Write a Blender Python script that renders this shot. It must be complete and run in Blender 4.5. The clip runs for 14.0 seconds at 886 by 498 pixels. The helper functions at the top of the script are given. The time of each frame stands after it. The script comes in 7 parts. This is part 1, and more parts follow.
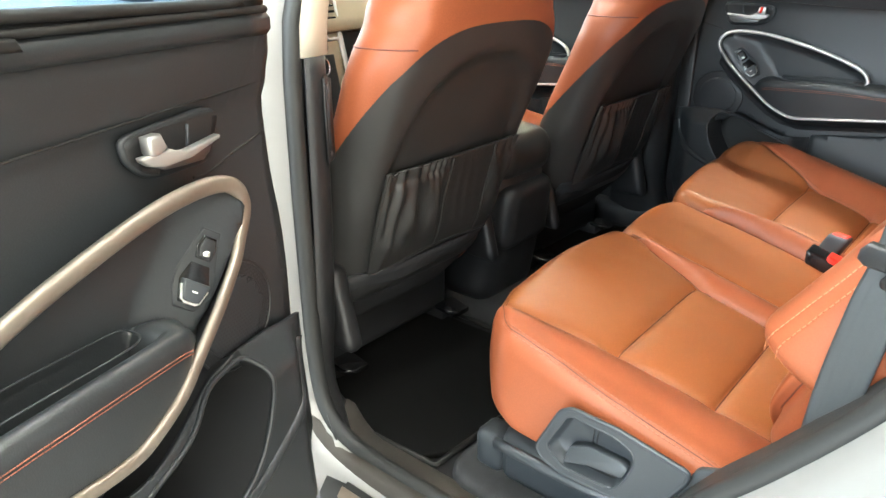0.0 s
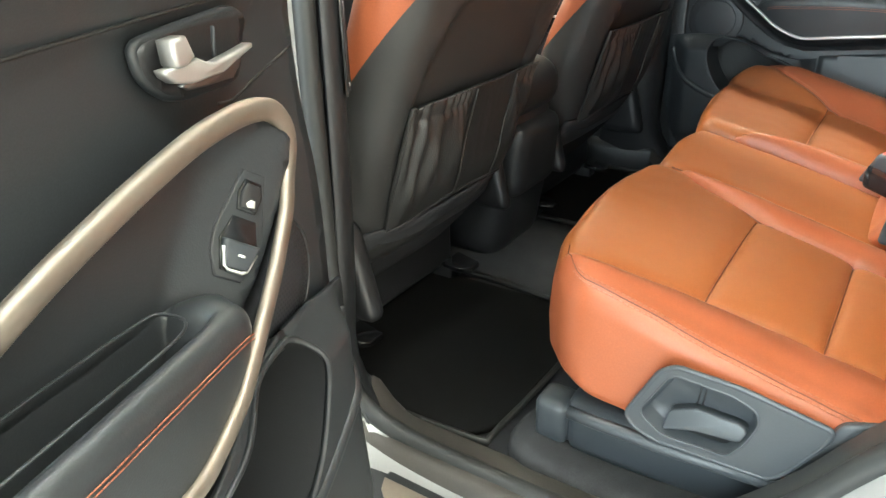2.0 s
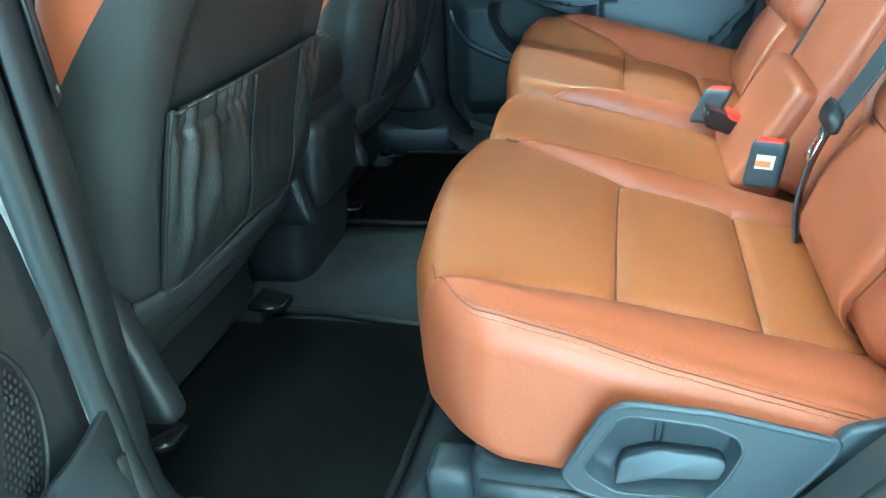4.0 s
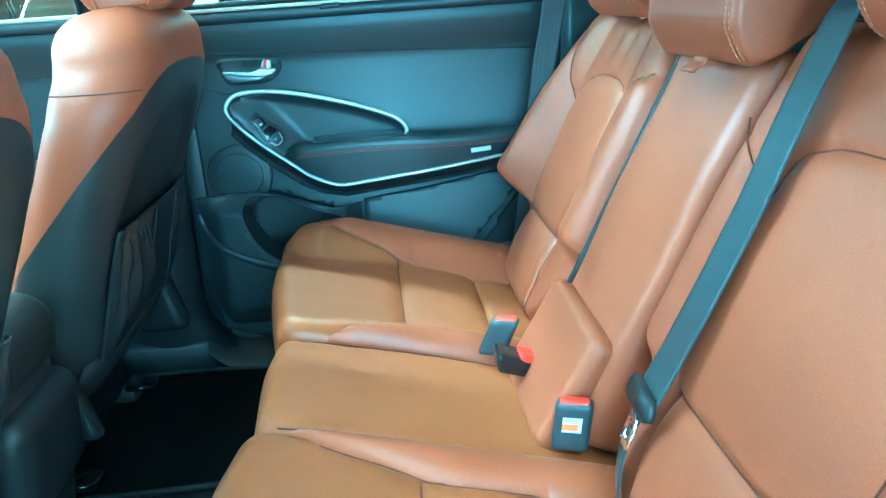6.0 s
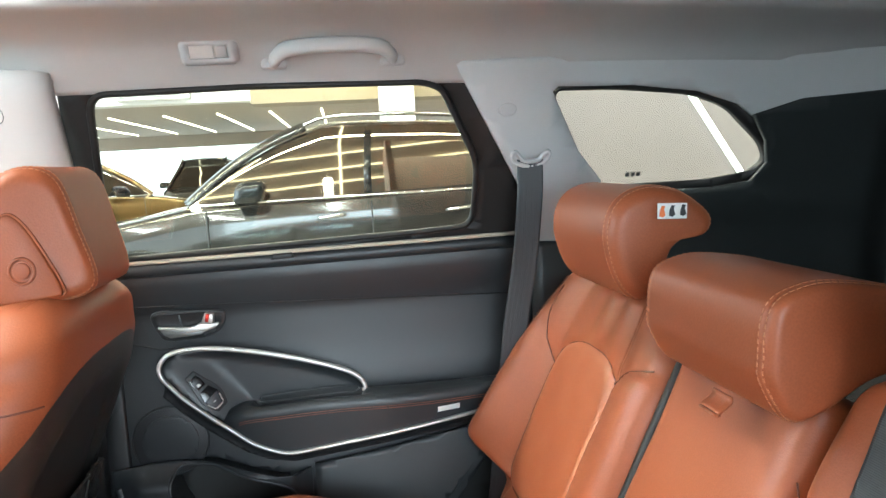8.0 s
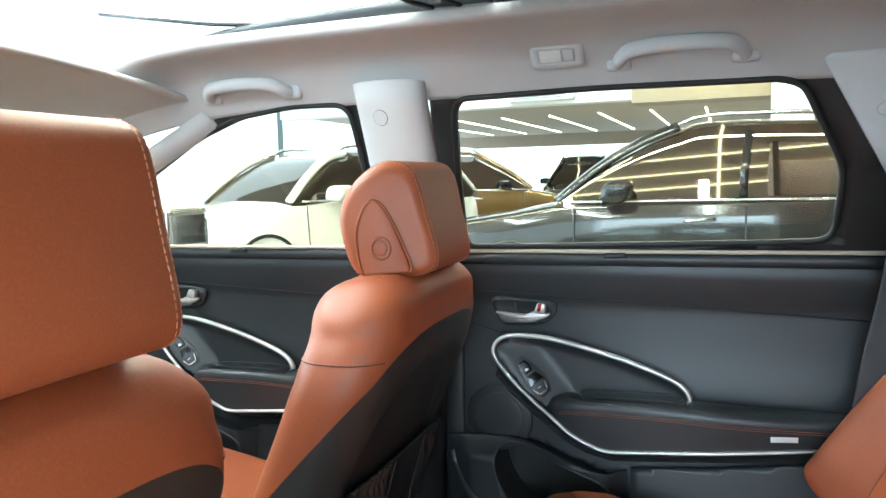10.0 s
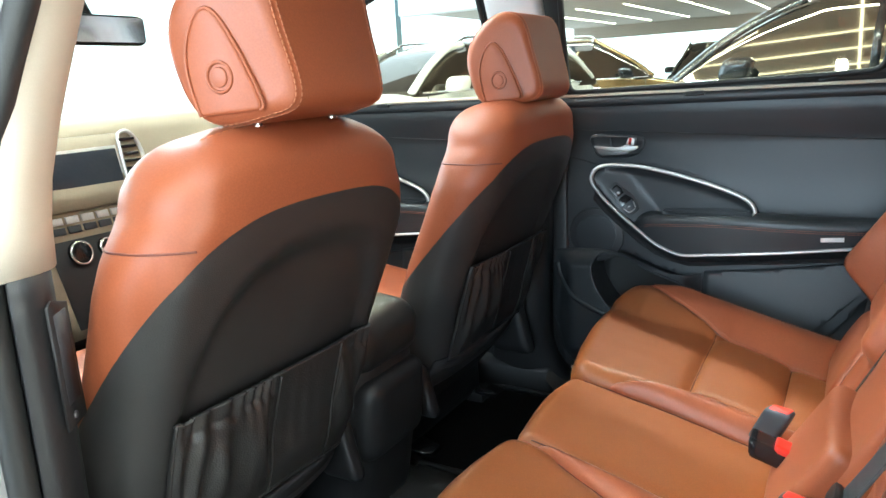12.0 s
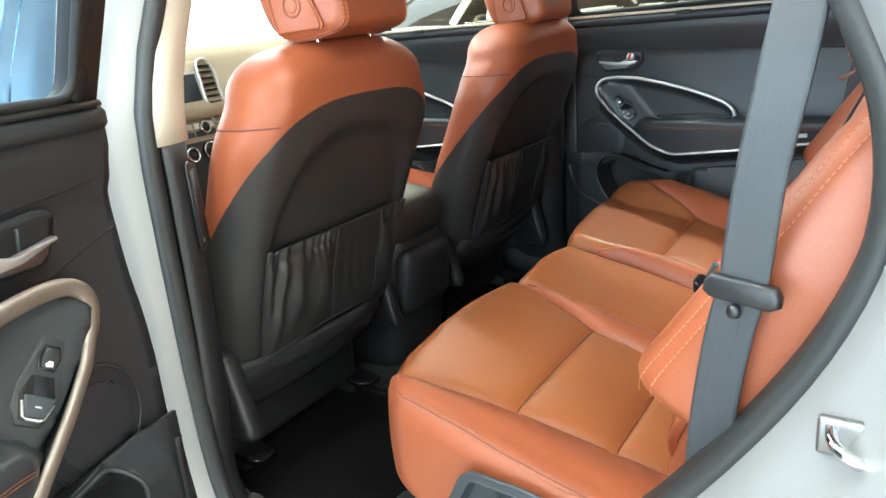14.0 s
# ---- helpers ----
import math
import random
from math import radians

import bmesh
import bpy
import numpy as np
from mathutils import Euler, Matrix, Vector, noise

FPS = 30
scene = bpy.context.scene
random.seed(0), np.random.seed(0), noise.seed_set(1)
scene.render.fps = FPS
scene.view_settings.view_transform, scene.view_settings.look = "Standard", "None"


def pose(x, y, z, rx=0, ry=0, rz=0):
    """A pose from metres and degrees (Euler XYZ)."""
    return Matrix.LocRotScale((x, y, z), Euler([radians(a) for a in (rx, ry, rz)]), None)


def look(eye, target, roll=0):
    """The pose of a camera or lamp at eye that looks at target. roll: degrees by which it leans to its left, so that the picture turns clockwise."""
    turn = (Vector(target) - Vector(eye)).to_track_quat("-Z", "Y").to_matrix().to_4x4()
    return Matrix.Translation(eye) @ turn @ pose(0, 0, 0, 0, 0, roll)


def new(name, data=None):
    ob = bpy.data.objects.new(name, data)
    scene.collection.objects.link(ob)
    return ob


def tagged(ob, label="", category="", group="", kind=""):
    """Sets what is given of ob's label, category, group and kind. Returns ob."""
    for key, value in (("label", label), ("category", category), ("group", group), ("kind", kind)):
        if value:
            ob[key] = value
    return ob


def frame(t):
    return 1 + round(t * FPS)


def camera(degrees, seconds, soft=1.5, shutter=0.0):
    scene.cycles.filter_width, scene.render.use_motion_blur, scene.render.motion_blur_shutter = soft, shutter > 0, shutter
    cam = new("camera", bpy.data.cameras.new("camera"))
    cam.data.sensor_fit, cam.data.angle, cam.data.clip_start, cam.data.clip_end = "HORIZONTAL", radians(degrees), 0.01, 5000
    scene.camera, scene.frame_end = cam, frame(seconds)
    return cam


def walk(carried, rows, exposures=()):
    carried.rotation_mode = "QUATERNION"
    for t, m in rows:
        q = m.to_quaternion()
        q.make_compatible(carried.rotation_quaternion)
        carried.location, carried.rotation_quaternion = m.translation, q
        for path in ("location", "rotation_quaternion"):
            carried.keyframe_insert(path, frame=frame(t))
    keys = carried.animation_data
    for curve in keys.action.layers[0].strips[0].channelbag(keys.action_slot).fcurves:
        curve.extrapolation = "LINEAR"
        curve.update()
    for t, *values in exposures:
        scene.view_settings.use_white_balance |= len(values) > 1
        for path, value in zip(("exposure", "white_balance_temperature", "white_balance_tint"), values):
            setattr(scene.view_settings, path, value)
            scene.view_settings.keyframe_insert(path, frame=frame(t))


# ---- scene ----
cam = camera(63.3, 14.0)
PATH = [
    (0, (0.833, -1.404, 1.175), (-0.365, 0.003, 0.409), -0.4),
    (0.5, (0.835, -1.421, 1.152), (-0.334, 0.0, 0.37), -0.7),
    (1, (0.764, -1.451, 1.14), (-0.355, -0.002, 0.336), -1.1),
    (1.5, (0.684, -1.45, 1.111), (-0.395, 0.017, 0.284), -1.4),
    (2, (0.607, -1.379, 1.087), (-0.421, 0.102, 0.222), -1.9),
    (2.2, (0.579, -1.335, 1.068), (-0.422, 0.157, 0.19), -2.5),
    (4.3, (0.411, -1.111, 1.003), (0.05, 0.635, 0.098), -5.1),
    (4.5, (0.402, -1.069, 1.008), (0.122, 0.701, 0.12), -4.9),
    (5, (0.394, -0.994, 1.026), (0.262, 0.813, 0.181), -4.8),
    (5.5, (0.4, -0.959, 1.058), (0.408, 0.889, 0.293), -4.1),
    (6, (0.413, -0.91, 1.13), (0.546, 0.975, 0.475), -3.7),
    (6.5, (0.407, -0.842, 1.193), (0.702, 1.069, 0.681), -3.8),
    (7, (0.407, -0.785, 1.233), (0.791, 1.138, 0.837), -4.0),
    (7.5, (0.419, -0.75, 1.269), (0.816, 1.186, 0.96), -3.9),
    (8, (0.422, -0.706, 1.289), (0.72, 1.258, 1.056), -3.3),
    (8.5, (0.421, -0.684, 1.304), (0.492, 1.306, 1.125), -2.6),
    (9, (0.436, -0.675, 1.311), (0.192, 1.304, 1.159), -1.9),
    (9.2, (0.443, -0.673, 1.31), (0.087, 1.29, 1.16), -1.6),
    (11.3, (0.565, -0.901, 1.222), (-0.354, 0.841, 0.871), -2.9),
    (11.5, (0.564, -0.94, 1.212), (-0.357, 0.794, 0.828), -3.2),
    (12, (0.657, -1.063, 1.191), (-0.327, 0.619, 0.738), -3.3),
    (12.5, (0.739, -1.196, 1.175), (-0.283, 0.44, 0.645), -3.6),
    (13, (0.778, -1.311, 1.162), (-0.251, 0.305, 0.589), -4.6),
    (13.5, (0.839, -1.369, 1.168), (-0.215, 0.221, 0.567), -5.2),
    (14, (0.888, -1.342, 1.174), (-0.195, 0.224, 0.561), -5.1),
]
EXPOSURES = [(0.0, -0.08, 6000, 2), (2.2, -0.03, 6000, -2), (3.4, 0.12, 5300, -12), (4.3, 0.28, 3650, -36), (4.7, 0.34, 3300, -42), (5.1, 0.33, 3250, -43), (5.7, 0.46, 3180, -45), (6.1, 0.45, 3350, -44), (6.5, 0.06, 4200, -33), (6.8, -0.05, 4950, -19), (7.2, -0.12, 5600, -3), (8.0, -0.16, 5850, 2), (9.2, -0.40, 5600, -1), (11.3, -0.42, 5400, -3), (12.5, -0.28, 5500, -1), (13.3, -0.28, 5600, 0), (14.0, -0.36, 5600, -1)]
walk(cam, [(t, look(eye, target, roll)) for t, eye, target, roll in PATH], EXPOSURES)

# ---- world, light and exposure ----
world = bpy.data.worlds.new("world")
scene.world = world
world.use_nodes = True
wn = world.node_tree.nodes
sky = wn.new("ShaderNodeTexSky")
sky.sky_type, sky.sun_disc = "NISHITA", False
sky.sun_elevation, sky.sun_rotation = radians(50), radians(250)
world.node_tree.links.new(sky.outputs[0], wn["Background"].inputs[0])
wn["Background"].inputs[1].default_value = 0.12


def area_lamp(name, at, aim, sx, sy, watts, colour):
    data = bpy.data.lights.new(name, "AREA")
    data.shape, data.size, data.size_y, data.energy, data.color = "RECTANGLE", sx, sy, watts, colour
    ob = new(name, data)
    ob.matrix_world = look(at, aim)
    return ob


# daylight through the glazed front, the open side behind the camera, and the ceiling strips
area_lamp("daylight_front", (-7.6, 0.5, 2.2), (0, 0.2, 1.0), 9.0, 4.0, 1550, (0.90, 0.96, 1.0))
area_lamp("daylight_side", (0.2, -7.6, 2.2), (0.4, 0, 0.9), 5.0, 4.0, 900, (0.88, 0.95, 1.0))
# unseen warm fill from the rear left, added to brighten the open near door
area_lamp("rear_fill", (7.5, -4.5, 2.2), (0.3, -0.8, 0.8), 5.0, 3.5, 480, (1.0, 0.88, 0.70))
for lx in (-1.6, 0.4, 2.4):
    area_lamp("ceiling_strip_light", (lx, -1.5, 4.1), (lx, -1.5, 0), 0.12, 5.0, 300, (1.0, 0.95, 0.85))
area_lamp("ceiling_strip_light", (-3.4, 0.2, 4.1), (0.6, 0.2, 1.0), 4.0, 0.3, 420, (1.0, 0.97, 0.92))
area_lamp("ceiling_strip_light", (0.2, 2.6, 4.1), (0.2, 2.6, 0), 5.0, 0.12, 500, (1.0, 0.88, 0.66))
area_lamp("ceiling_strip_light", (-3.5, 4.0, 4.1), (-3.5, 4.5, 0), 5.0, 0.12, 400, (1.0, 0.84, 0.55))


area_lamp("ceiling_strip_light", (0.0, 10.5, 4.1), (0.0, 12.0, 2.0), 9.0, 0.15, 900, (1.0, 0.93, 0.8))
area_lamp("ceiling_strip_light", (0.0, 18.0, 2.75), (0.0, 18.0, 0), 9.0, 0.15, 500, (1.0, 0.86, 0.55))


# ---- materials ----
def material(name, colour, rough=0.5, metal=0.0, vary=0.12, scale=6.0, bump=0.0, grain=120.0, spec=0.5, coat=0.0, kind="noise", rvary=0.08, per_piece=0.0):
    """A surface with broad stains, fine grain and relief."""
    m = bpy.data.materials.new(name)
    m.use_nodes = True
    n, l = m.node_tree.nodes, m.node_tree.links
    b = n["Principled BSDF"]
    tc = n.new("ShaderNodeTexCoord")
    big = n.new("ShaderNodeTexNoise")
    big.inputs["Scale"].default_value, big.inputs["Detail"].default_value = scale, 4
    l.new(tc.outputs["Object"], big.inputs["Vector"])
    fine = n.new("ShaderNodeTexVoronoi" if kind == "cells" else "ShaderNodeTexNoise")
    fine.inputs["Scale"].default_value = grain
    l.new(tc.outputs["Object"], fine.inputs["Vector"])
    mix = n.new("ShaderNodeMix")
    mix.data_type = "RGBA"
    mix.inputs["A"].default_value = [c * (1 - vary) for c in colour] + [1]
    mix.inputs["B"].default_value = [min(1, c * (1 + vary)) for c in colour] + [1]
    l.new(big.outputs["Fac"], mix.inputs["Factor"])
    out = mix.outputs["Result"]
    fineval = fine.outputs["Distance"] if kind == "cells" else fine.outputs["Fac"]
    m2 = n.new("ShaderNodeMix")
    m2.data_type, m2.blend_type = "RGBA", "MULTIPLY"
    m2.inputs["Factor"].default_value = min(1.0, vary * 2.0)
    l.new(out, m2.inputs["A"])
    l.new(fineval, m2.inputs["B"])
    gain = n.new("ShaderNodeHueSaturation")
    gain.inputs["Value"].default_value = 1 + vary * 0.9
    l.new(m2.outputs["Result"], gain.inputs["Color"])
    l.new(gain.outputs["Color"], b.inputs["Base Color"])
    if per_piece:
        info = n.new("ShaderNodeObjectInfo")
        mr = n.new("ShaderNodeMapRange")
        mr.inputs["To Min"].default_value, mr.inputs["To Max"].default_value = 1 - per_piece, 1 + per_piece
        l.new(info.outputs["Random"], mr.inputs["Value"])
        l.new(mr.outputs["Result"], gain.inputs["Value"])
    r = n.new("ShaderNodeMapRange")
    r.inputs["To Min"].default_value, r.inputs["To Max"].default_value = max(0.02, rough - rvary), min(1, rough + rvary)
    l.new(big.outputs["Fac"], r.inputs["Value"])
    l.new(r.outputs["Result"], b.inputs["Roughness"])
    b.inputs["Metallic"].default_value = metal
    b.inputs["Specular IOR Level"].default_value = spec
    b.inputs["Coat Weight"].default_value = coat
    b.inputs["Coat Roughness"].default_value = 0.06
    if bump:
        bp = n.new("ShaderNodeBump")
        bp.inputs["Strength"].default_value, bp.inputs["Distance"].default_value = bump, 0.0015
        l.new(fineval, bp.inputs["Height"])
        l.new(bp.outputs["Normal"], b.inputs["Normal"])
    return m


def weave(name, colour, across, rough=0.6):
    """Ribbed cloth: fine waves along and across."""
    m = material(name, colour, rough, vary=0.1, scale=14, grain=300, bump=0.0)
    n, l = m.node_tree.nodes, m.node_tree.links
    tc = n.new("ShaderNodeTexCoord")
    w = n.new("ShaderNodeTexWave")
    w.bands_direction = across
    w.inputs["Scale"].default_value = 420
    l.new(tc.outputs["Object"], w.inputs["Vector"])
    bp = n.new("ShaderNodeBump")
    bp.inputs["Strength"].default_value, bp.inputs["Distance"].default_value = 0.3, 0.0006
    l.new(w.outputs["Fac"], bp.inputs["Height"])
    l.new(bp.outputs["Normal"], n["Principled BSDF"].inputs["Normal"])
    return m


def glowing(name, colour, strength):
    m = bpy.data.materials.new(name)
    m.use_nodes = True
    n, l = m.node_tree.nodes, m.node_tree.links
    e = n.new("ShaderNodeEmission")
    e.inputs[0].default_value, e.inputs[1].default_value = (*colour, 1), strength
    l.new(e.outputs[0], n["Material Output"].inputs[0])
    return m


def pane(name, colour, rough=0.0):
    """Thin glass: clear or tinted, with mirror gloss at grazing angles."""
    m = bpy.data.materials.new(name)
    m.use_nodes = True
    n, l = m.node_tree.nodes, m.node_tree.links
    t = n.new("ShaderNodeBsdfTransparent")
    t.inputs[0].default_value = (*colour, 1)
    g = n.new("ShaderNodeBsdfGlossy")
    g.inputs["Roughness"].default_value = rough
    lw = n.new("ShaderNodeLayerWeight")
    lw.inputs[0].default_value = 0.5
    pw = n.new("ShaderNodeMath")
    pw.operation = "POWER"
    pw.inputs[1].default_value = 4.0
    l.new(lw.outputs["Facing"], pw.inputs[0])
    fr = n.new("ShaderNodeMath")
    fr.operation = "MULTIPLY_ADD"
    fr.inputs[1].default_value, fr.inputs[2].default_value = 0.6, 0.035
    l.new(pw.outputs[0], fr.inputs[0])
    mx = n.new("ShaderNodeMixShader")
    l.new(fr.outputs[0], mx.inputs[0])
    l.new(t.outputs[0], mx.inputs[1])
    l.new(g.outputs[0], mx.inputs[2])
    l.new(mx.outputs[0], n["Material Output"].inputs[0])
    return m


LEATHER = material("leather_rust", (0.305, 0.083, 0.033), 0.42, vary=0.08, scale=5, bump=0.06, grain=420, kind="cells", spec=0.45)
INSERT = material("leather_tan", (0.302, 0.095, 0.028), 0.40, vary=0.09, scale=7, bump=0.07, grain=520, kind="cells", spec=0.45)
BACK_TAN = material("leather_back_tan", (0.305, 0.086, 0.034), 0.40, vary=0.08, scale=7, bump=0.07, grain=520, kind="cells", spec=0.45)
THREAD = material("thread_orange", (0.50, 0.20, 0.10), 0.6, vary=0.15, scale=60)
THREAD_DIM = material("thread_tan", (0.34, 0.115, 0.06), 0.6, vary=0.15, scale=60)
# dark brown tubes in this colour paint the shadow in the seam creases
SEAM_DARK = material("seam_shadow_brown", (0.11, 0.032, 0.018), 0.7, vary=0.15, scale=60)
SEAM_ARM = material("thread_copper", (0.30, 0.105, 0.06), 0.6, vary=0.15, scale=60)
SEAM_RED = material("thread_rust", (0.17, 0.05, 0.032), 0.6, vary=0.15, scale=60)
BLACK_HIDE = material("leather_black", (0.028, 0.0275, 0.027), 0.34, vary=0.15, scale=6, bump=0.22, grain=420, kind="cells")
SHELL = material("seat_back_charcoal", (0.032, 0.0315, 0.031), 0.42, vary=0.15, scale=5, bump=0.2, grain=600)
VINYL = material("door_vinyl_charcoal", (0.027, 0.030, 0.033), 0.41, vary=0.10, scale=5, bump=0.05, grain=600, kind="cells", spec=0.5)
PLASTIC = material("plastic_charcoal", (0.020, 0.0205, 0.022), 0.40, vary=0.12, scale=8, bump=0.15, grain=700)
PLASTIC_GREY = material("plastic_slate", (0.040, 0.046, 0.053), 0.42, vary=0.1, scale=8, bump=0.12, grain=700)
GLOSS_BLACK = material("plastic_gloss_black", (0.012, 0.012, 0.013), 0.15, vary=0.1)
SILL = material("plastic_sill", (0.05, 0.045, 0.040), 0.5, vary=0.15, scale=9, bump=0.2, grain=600)
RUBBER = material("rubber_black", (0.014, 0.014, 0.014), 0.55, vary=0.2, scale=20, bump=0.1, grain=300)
CARPET = material("carpet_charcoal", (0.052, 0.053, 0.057), 0.95, vary=0.35, scale=30, bump=0.9, grain=900, spec=0.1)
MAT = material("mat_black", (0.004, 0.004, 0.004), 0.9, vary=0.3, scale=25, bump=0.8, grain=700, spec=0.15)
LINER = material("headliner_grey", (0.52, 0.51, 0.50), 0.92, vary=0.06, scale=10, bump=0.35, grain=900, spec=0.15)
PILLAR = material("pillar_trim_grey", (0.56, 0.56, 0.56), 0.6, vary=0.04, scale=6, bump=0.1, grain=700)
CREAM = material("trim_cream", (0.56, 0.49, 0.39), 0.6, vary=0.06, scale=8, bump=0.1, grain=700)
DASH = material("dash_beige", (0.30, 0.25, 0.17), 0.6, vary=0.08, scale=8, bump=0.2, grain=500, kind="cells")
SATIN = material("trim_satin_silver", (0.66, 0.65, 0.63), 0.46, metal=0.75, vary=0.05, scale=10)
BRONZE = material("trim_champagne", (0.31, 0.265, 0.22), 0.52, metal=0.85, vary=0.06, scale=10)
SCUFF = material("scuff_plate_satin", (0.30, 0.25, 0.20), 0.5, metal=0.8, vary=0.08, scale=14)
CHROME = material("chrome", (0.85, 0.85, 0.85), 0.1, metal=1.0, vary=0.02, rvary=0.03)
BOOT = material("boot_lining_charcoal", (0.030, 0.034, 0.034), 0.36, vary=0.15, scale=6, bump=0.12, grain=600)
SEAL = material("seal_charcoal", (0.024, 0.025, 0.025), 0.5, vary=0.12, scale=14, bump=0.1, grain=500)
SILVER = material("handle_satin", (0.55, 0.54, 0.52), 0.40, metal=0.7, vary=0.03, scale=16)
WEB = weave("belt_webbing_slate", (0.046, 0.052, 0.057), "X", 0.42)
RED = material("plastic_red", (0.65, 0.03, 0.015), 0.4, vary=0.05)
ORANGE = material("sticker_orange", (0.8, 0.2, 0.05), 0.5, vary=0.05)
WHITE = material("sticker_white", (0.78, 0.78, 0.76), 0.5, vary=0.03)
INK = material("print_dark", (0.03, 0.03, 0.035), 0.6, vary=0.1)
PAINT = material("paint_silver", (0.29, 0.29, 0.29), 0.35, metal=0.25, vary=0.02, scale=12, coat=0.4, rvary=0.02)
GLASS = pane("window_glass", (0.86, 0.9, 0.88))
# blue reflection on the open door's glass, put into its tint
GLASS_BLUE_SHEEN = pane("door_glass_blue_sheen", (0.5, 0.62, 0.72))
FLOOR_TILE = material("floor_tile", (0.42, 0.39, 0.35), 0.18, vary=0.08, scale=2, grain=4)
WALL = material("wall_white", (0.78, 0.76, 0.72), 0.7, vary=0.04, scale=2, grain=3)
BEAM = material("bulkhead_gold", (0.26, 0.20, 0.12), 0.6, vary=0.1, scale=3)
# white partition, base darkened to offset the strip light falling on it
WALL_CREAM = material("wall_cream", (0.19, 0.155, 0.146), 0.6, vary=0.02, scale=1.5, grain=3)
CEIL = material("ceiling_grey", (0.40, 0.34, 0.28), 0.8, vary=0.05, scale=2, grain=3)
CAR_DARK = material("paint_graphite", (0.035, 0.032, 0.03), 0.14, metal=0.4, vary=0.02, coat=1.0, rvary=0.01)
CAR_WHITE = material("paint_pearl_white", (0.74, 0.70, 0.6), 0.25, vary=0.03, coat=0.8)
CAR_BRONZE = material("paint_bronze", (0.20, 0.12, 0.04), 0.25, metal=0.6, vary=0.05, coat=0.8)
TINT = material("tinted_glass", (0.19, 0.165, 0.14), 0.03, metal=1.0, vary=0.0, rvary=0.0)
LED = glowing("led_warm", (1.0, 0.86, 0.55), 22.0)
# glow for the reflected LED line drawn on the partition
LED_MIRRORED = glowing("led_mirrored", (1.0, 0.95, 0.85), 5.0)
SCREEN = material("screen_dark", (0.03, 0.035, 0.045), 0.12, vary=0.1)
STEEL = material("steel_dark", (0.25, 0.25, 0.25), 0.4, metal=0.9, vary=0.1)
DAY = glowing("daylight_beyond", (1.0, 1.0, 1.0), 4.0)


# ---- building helpers ----
def thing(name, label, category, group="", kind="", at=(0, 0, 0)):
    ob = new(name)
    ob.location = at
    ob.empty_display_size = 0.05
    return tagged(ob, label, category, group, kind)


def part(name, data, mat, parent=None, label="", smooth=True):
    """Links a mesh or bmesh as one object, under a thing or a part."""
    if isinstance(data, bmesh.types.BMesh):
        me = bpy.data.meshes.new(name)
        data.to_mesh(me)
        data.free()
    else:
        me = data
    me.materials.clear()
    me.materials.append(mat)
    if smooth:
        me.polygons.foreach_set("use_smooth", [True] * len(me.polygons))
    ob = new(name, me)
    if parent is not None:
        base = Vector()
        up = parent
        while up is not None:
            base += up.location
            up = up.parent
        ob.parent = parent
        me.transform(Matrix.Translation(-base))
    if label:
        ob["label"] = label
    return ob


def from_arrays(name, verts, faces):
    me = bpy.data.meshes.new(name)
    me.from_pydata([tuple(map(float, v)) for v in verts], [], [tuple(map(int, f)) for f in faces])
    me.validate()
    return me


def fix_normals(me):
    bm = bmesh.new()
    bm.from_mesh(me)
    bmesh.ops.recalc_face_normals(bm, faces=bm.faces)
    bm.to_mesh(me)
    bm.free()
    return me


def pillow(name, half, r, step, shape=None):
    """A box with rounded edges as a fine grid, bent by shape(points)."""
    half = np.array(half, float)
    r = min(r, min(half) * 0.999)
    n = np.maximum(2, np.ceil(2 * half / step).astype(int))
    verts, faces, seen = [], [], {}

    def vid(p):
        key = tuple(np.round(p, 6))
        if key not in seen:
            seen[key] = len(verts)
            verts.append(p)
        return seen[key]

    for ax in range(3):
        a, b = (ax + 1) % 3, (ax + 2) % 3
        for sign in (-1, 1):
            us, vs = np.linspace(-half[a], half[a], n[a] + 1), np.linspace(-half[b], half[b], n[b] + 1)
            ids = np.zeros((n[a] + 1, n[b] + 1), int)
            for i, u in enumerate(us):
                for j, v in enumerate(vs):
                    p = np.zeros(3)
                    p[ax], p[a], p[b] = sign * half[ax], u, v
                    ids[i, j] = vid(p)
            for i in range(n[a]):
                for j in range(n[b]):
                    q = [ids[i, j], ids[i + 1, j], ids[i + 1, j + 1], ids[i, j + 1]]
                    faces.append(q if sign > 0 else q[::-1])
    p = np.array(verts)
    inner = np.clip(p, -(half - r), half - r)
    d = p - inner
    length = np.linalg.norm(d, axis=1, keepdims=True)
    p = inner + d / np.maximum(length, 1e-9) * r
    if shape:
        p = shape(p)
    return from_arrays(name, p, faces)


def box(name, lo, hi, r=0.004):
    """A bevelled box between two corners."""
    lo, hi = np.array(lo, float), np.array(hi, float)
    bm = bmesh.new()
    bmesh.ops.create_cube(bm, size=1)
    bmesh.ops.scale(bm, vec=hi - lo, verts=bm.verts)
    bmesh.ops.translate(bm, vec=(lo + hi) / 2, verts=bm.verts)
    if r:
        bmesh.ops.bevel(bm, geom=bm.edges[:], offset=min(r, min(hi - lo) * 0.45), segments=2, affect="EDGES", profile=0.5)
    me = bpy.data.meshes.new(name)
    bm.to_mesh(me)
    bm.free()
    return me


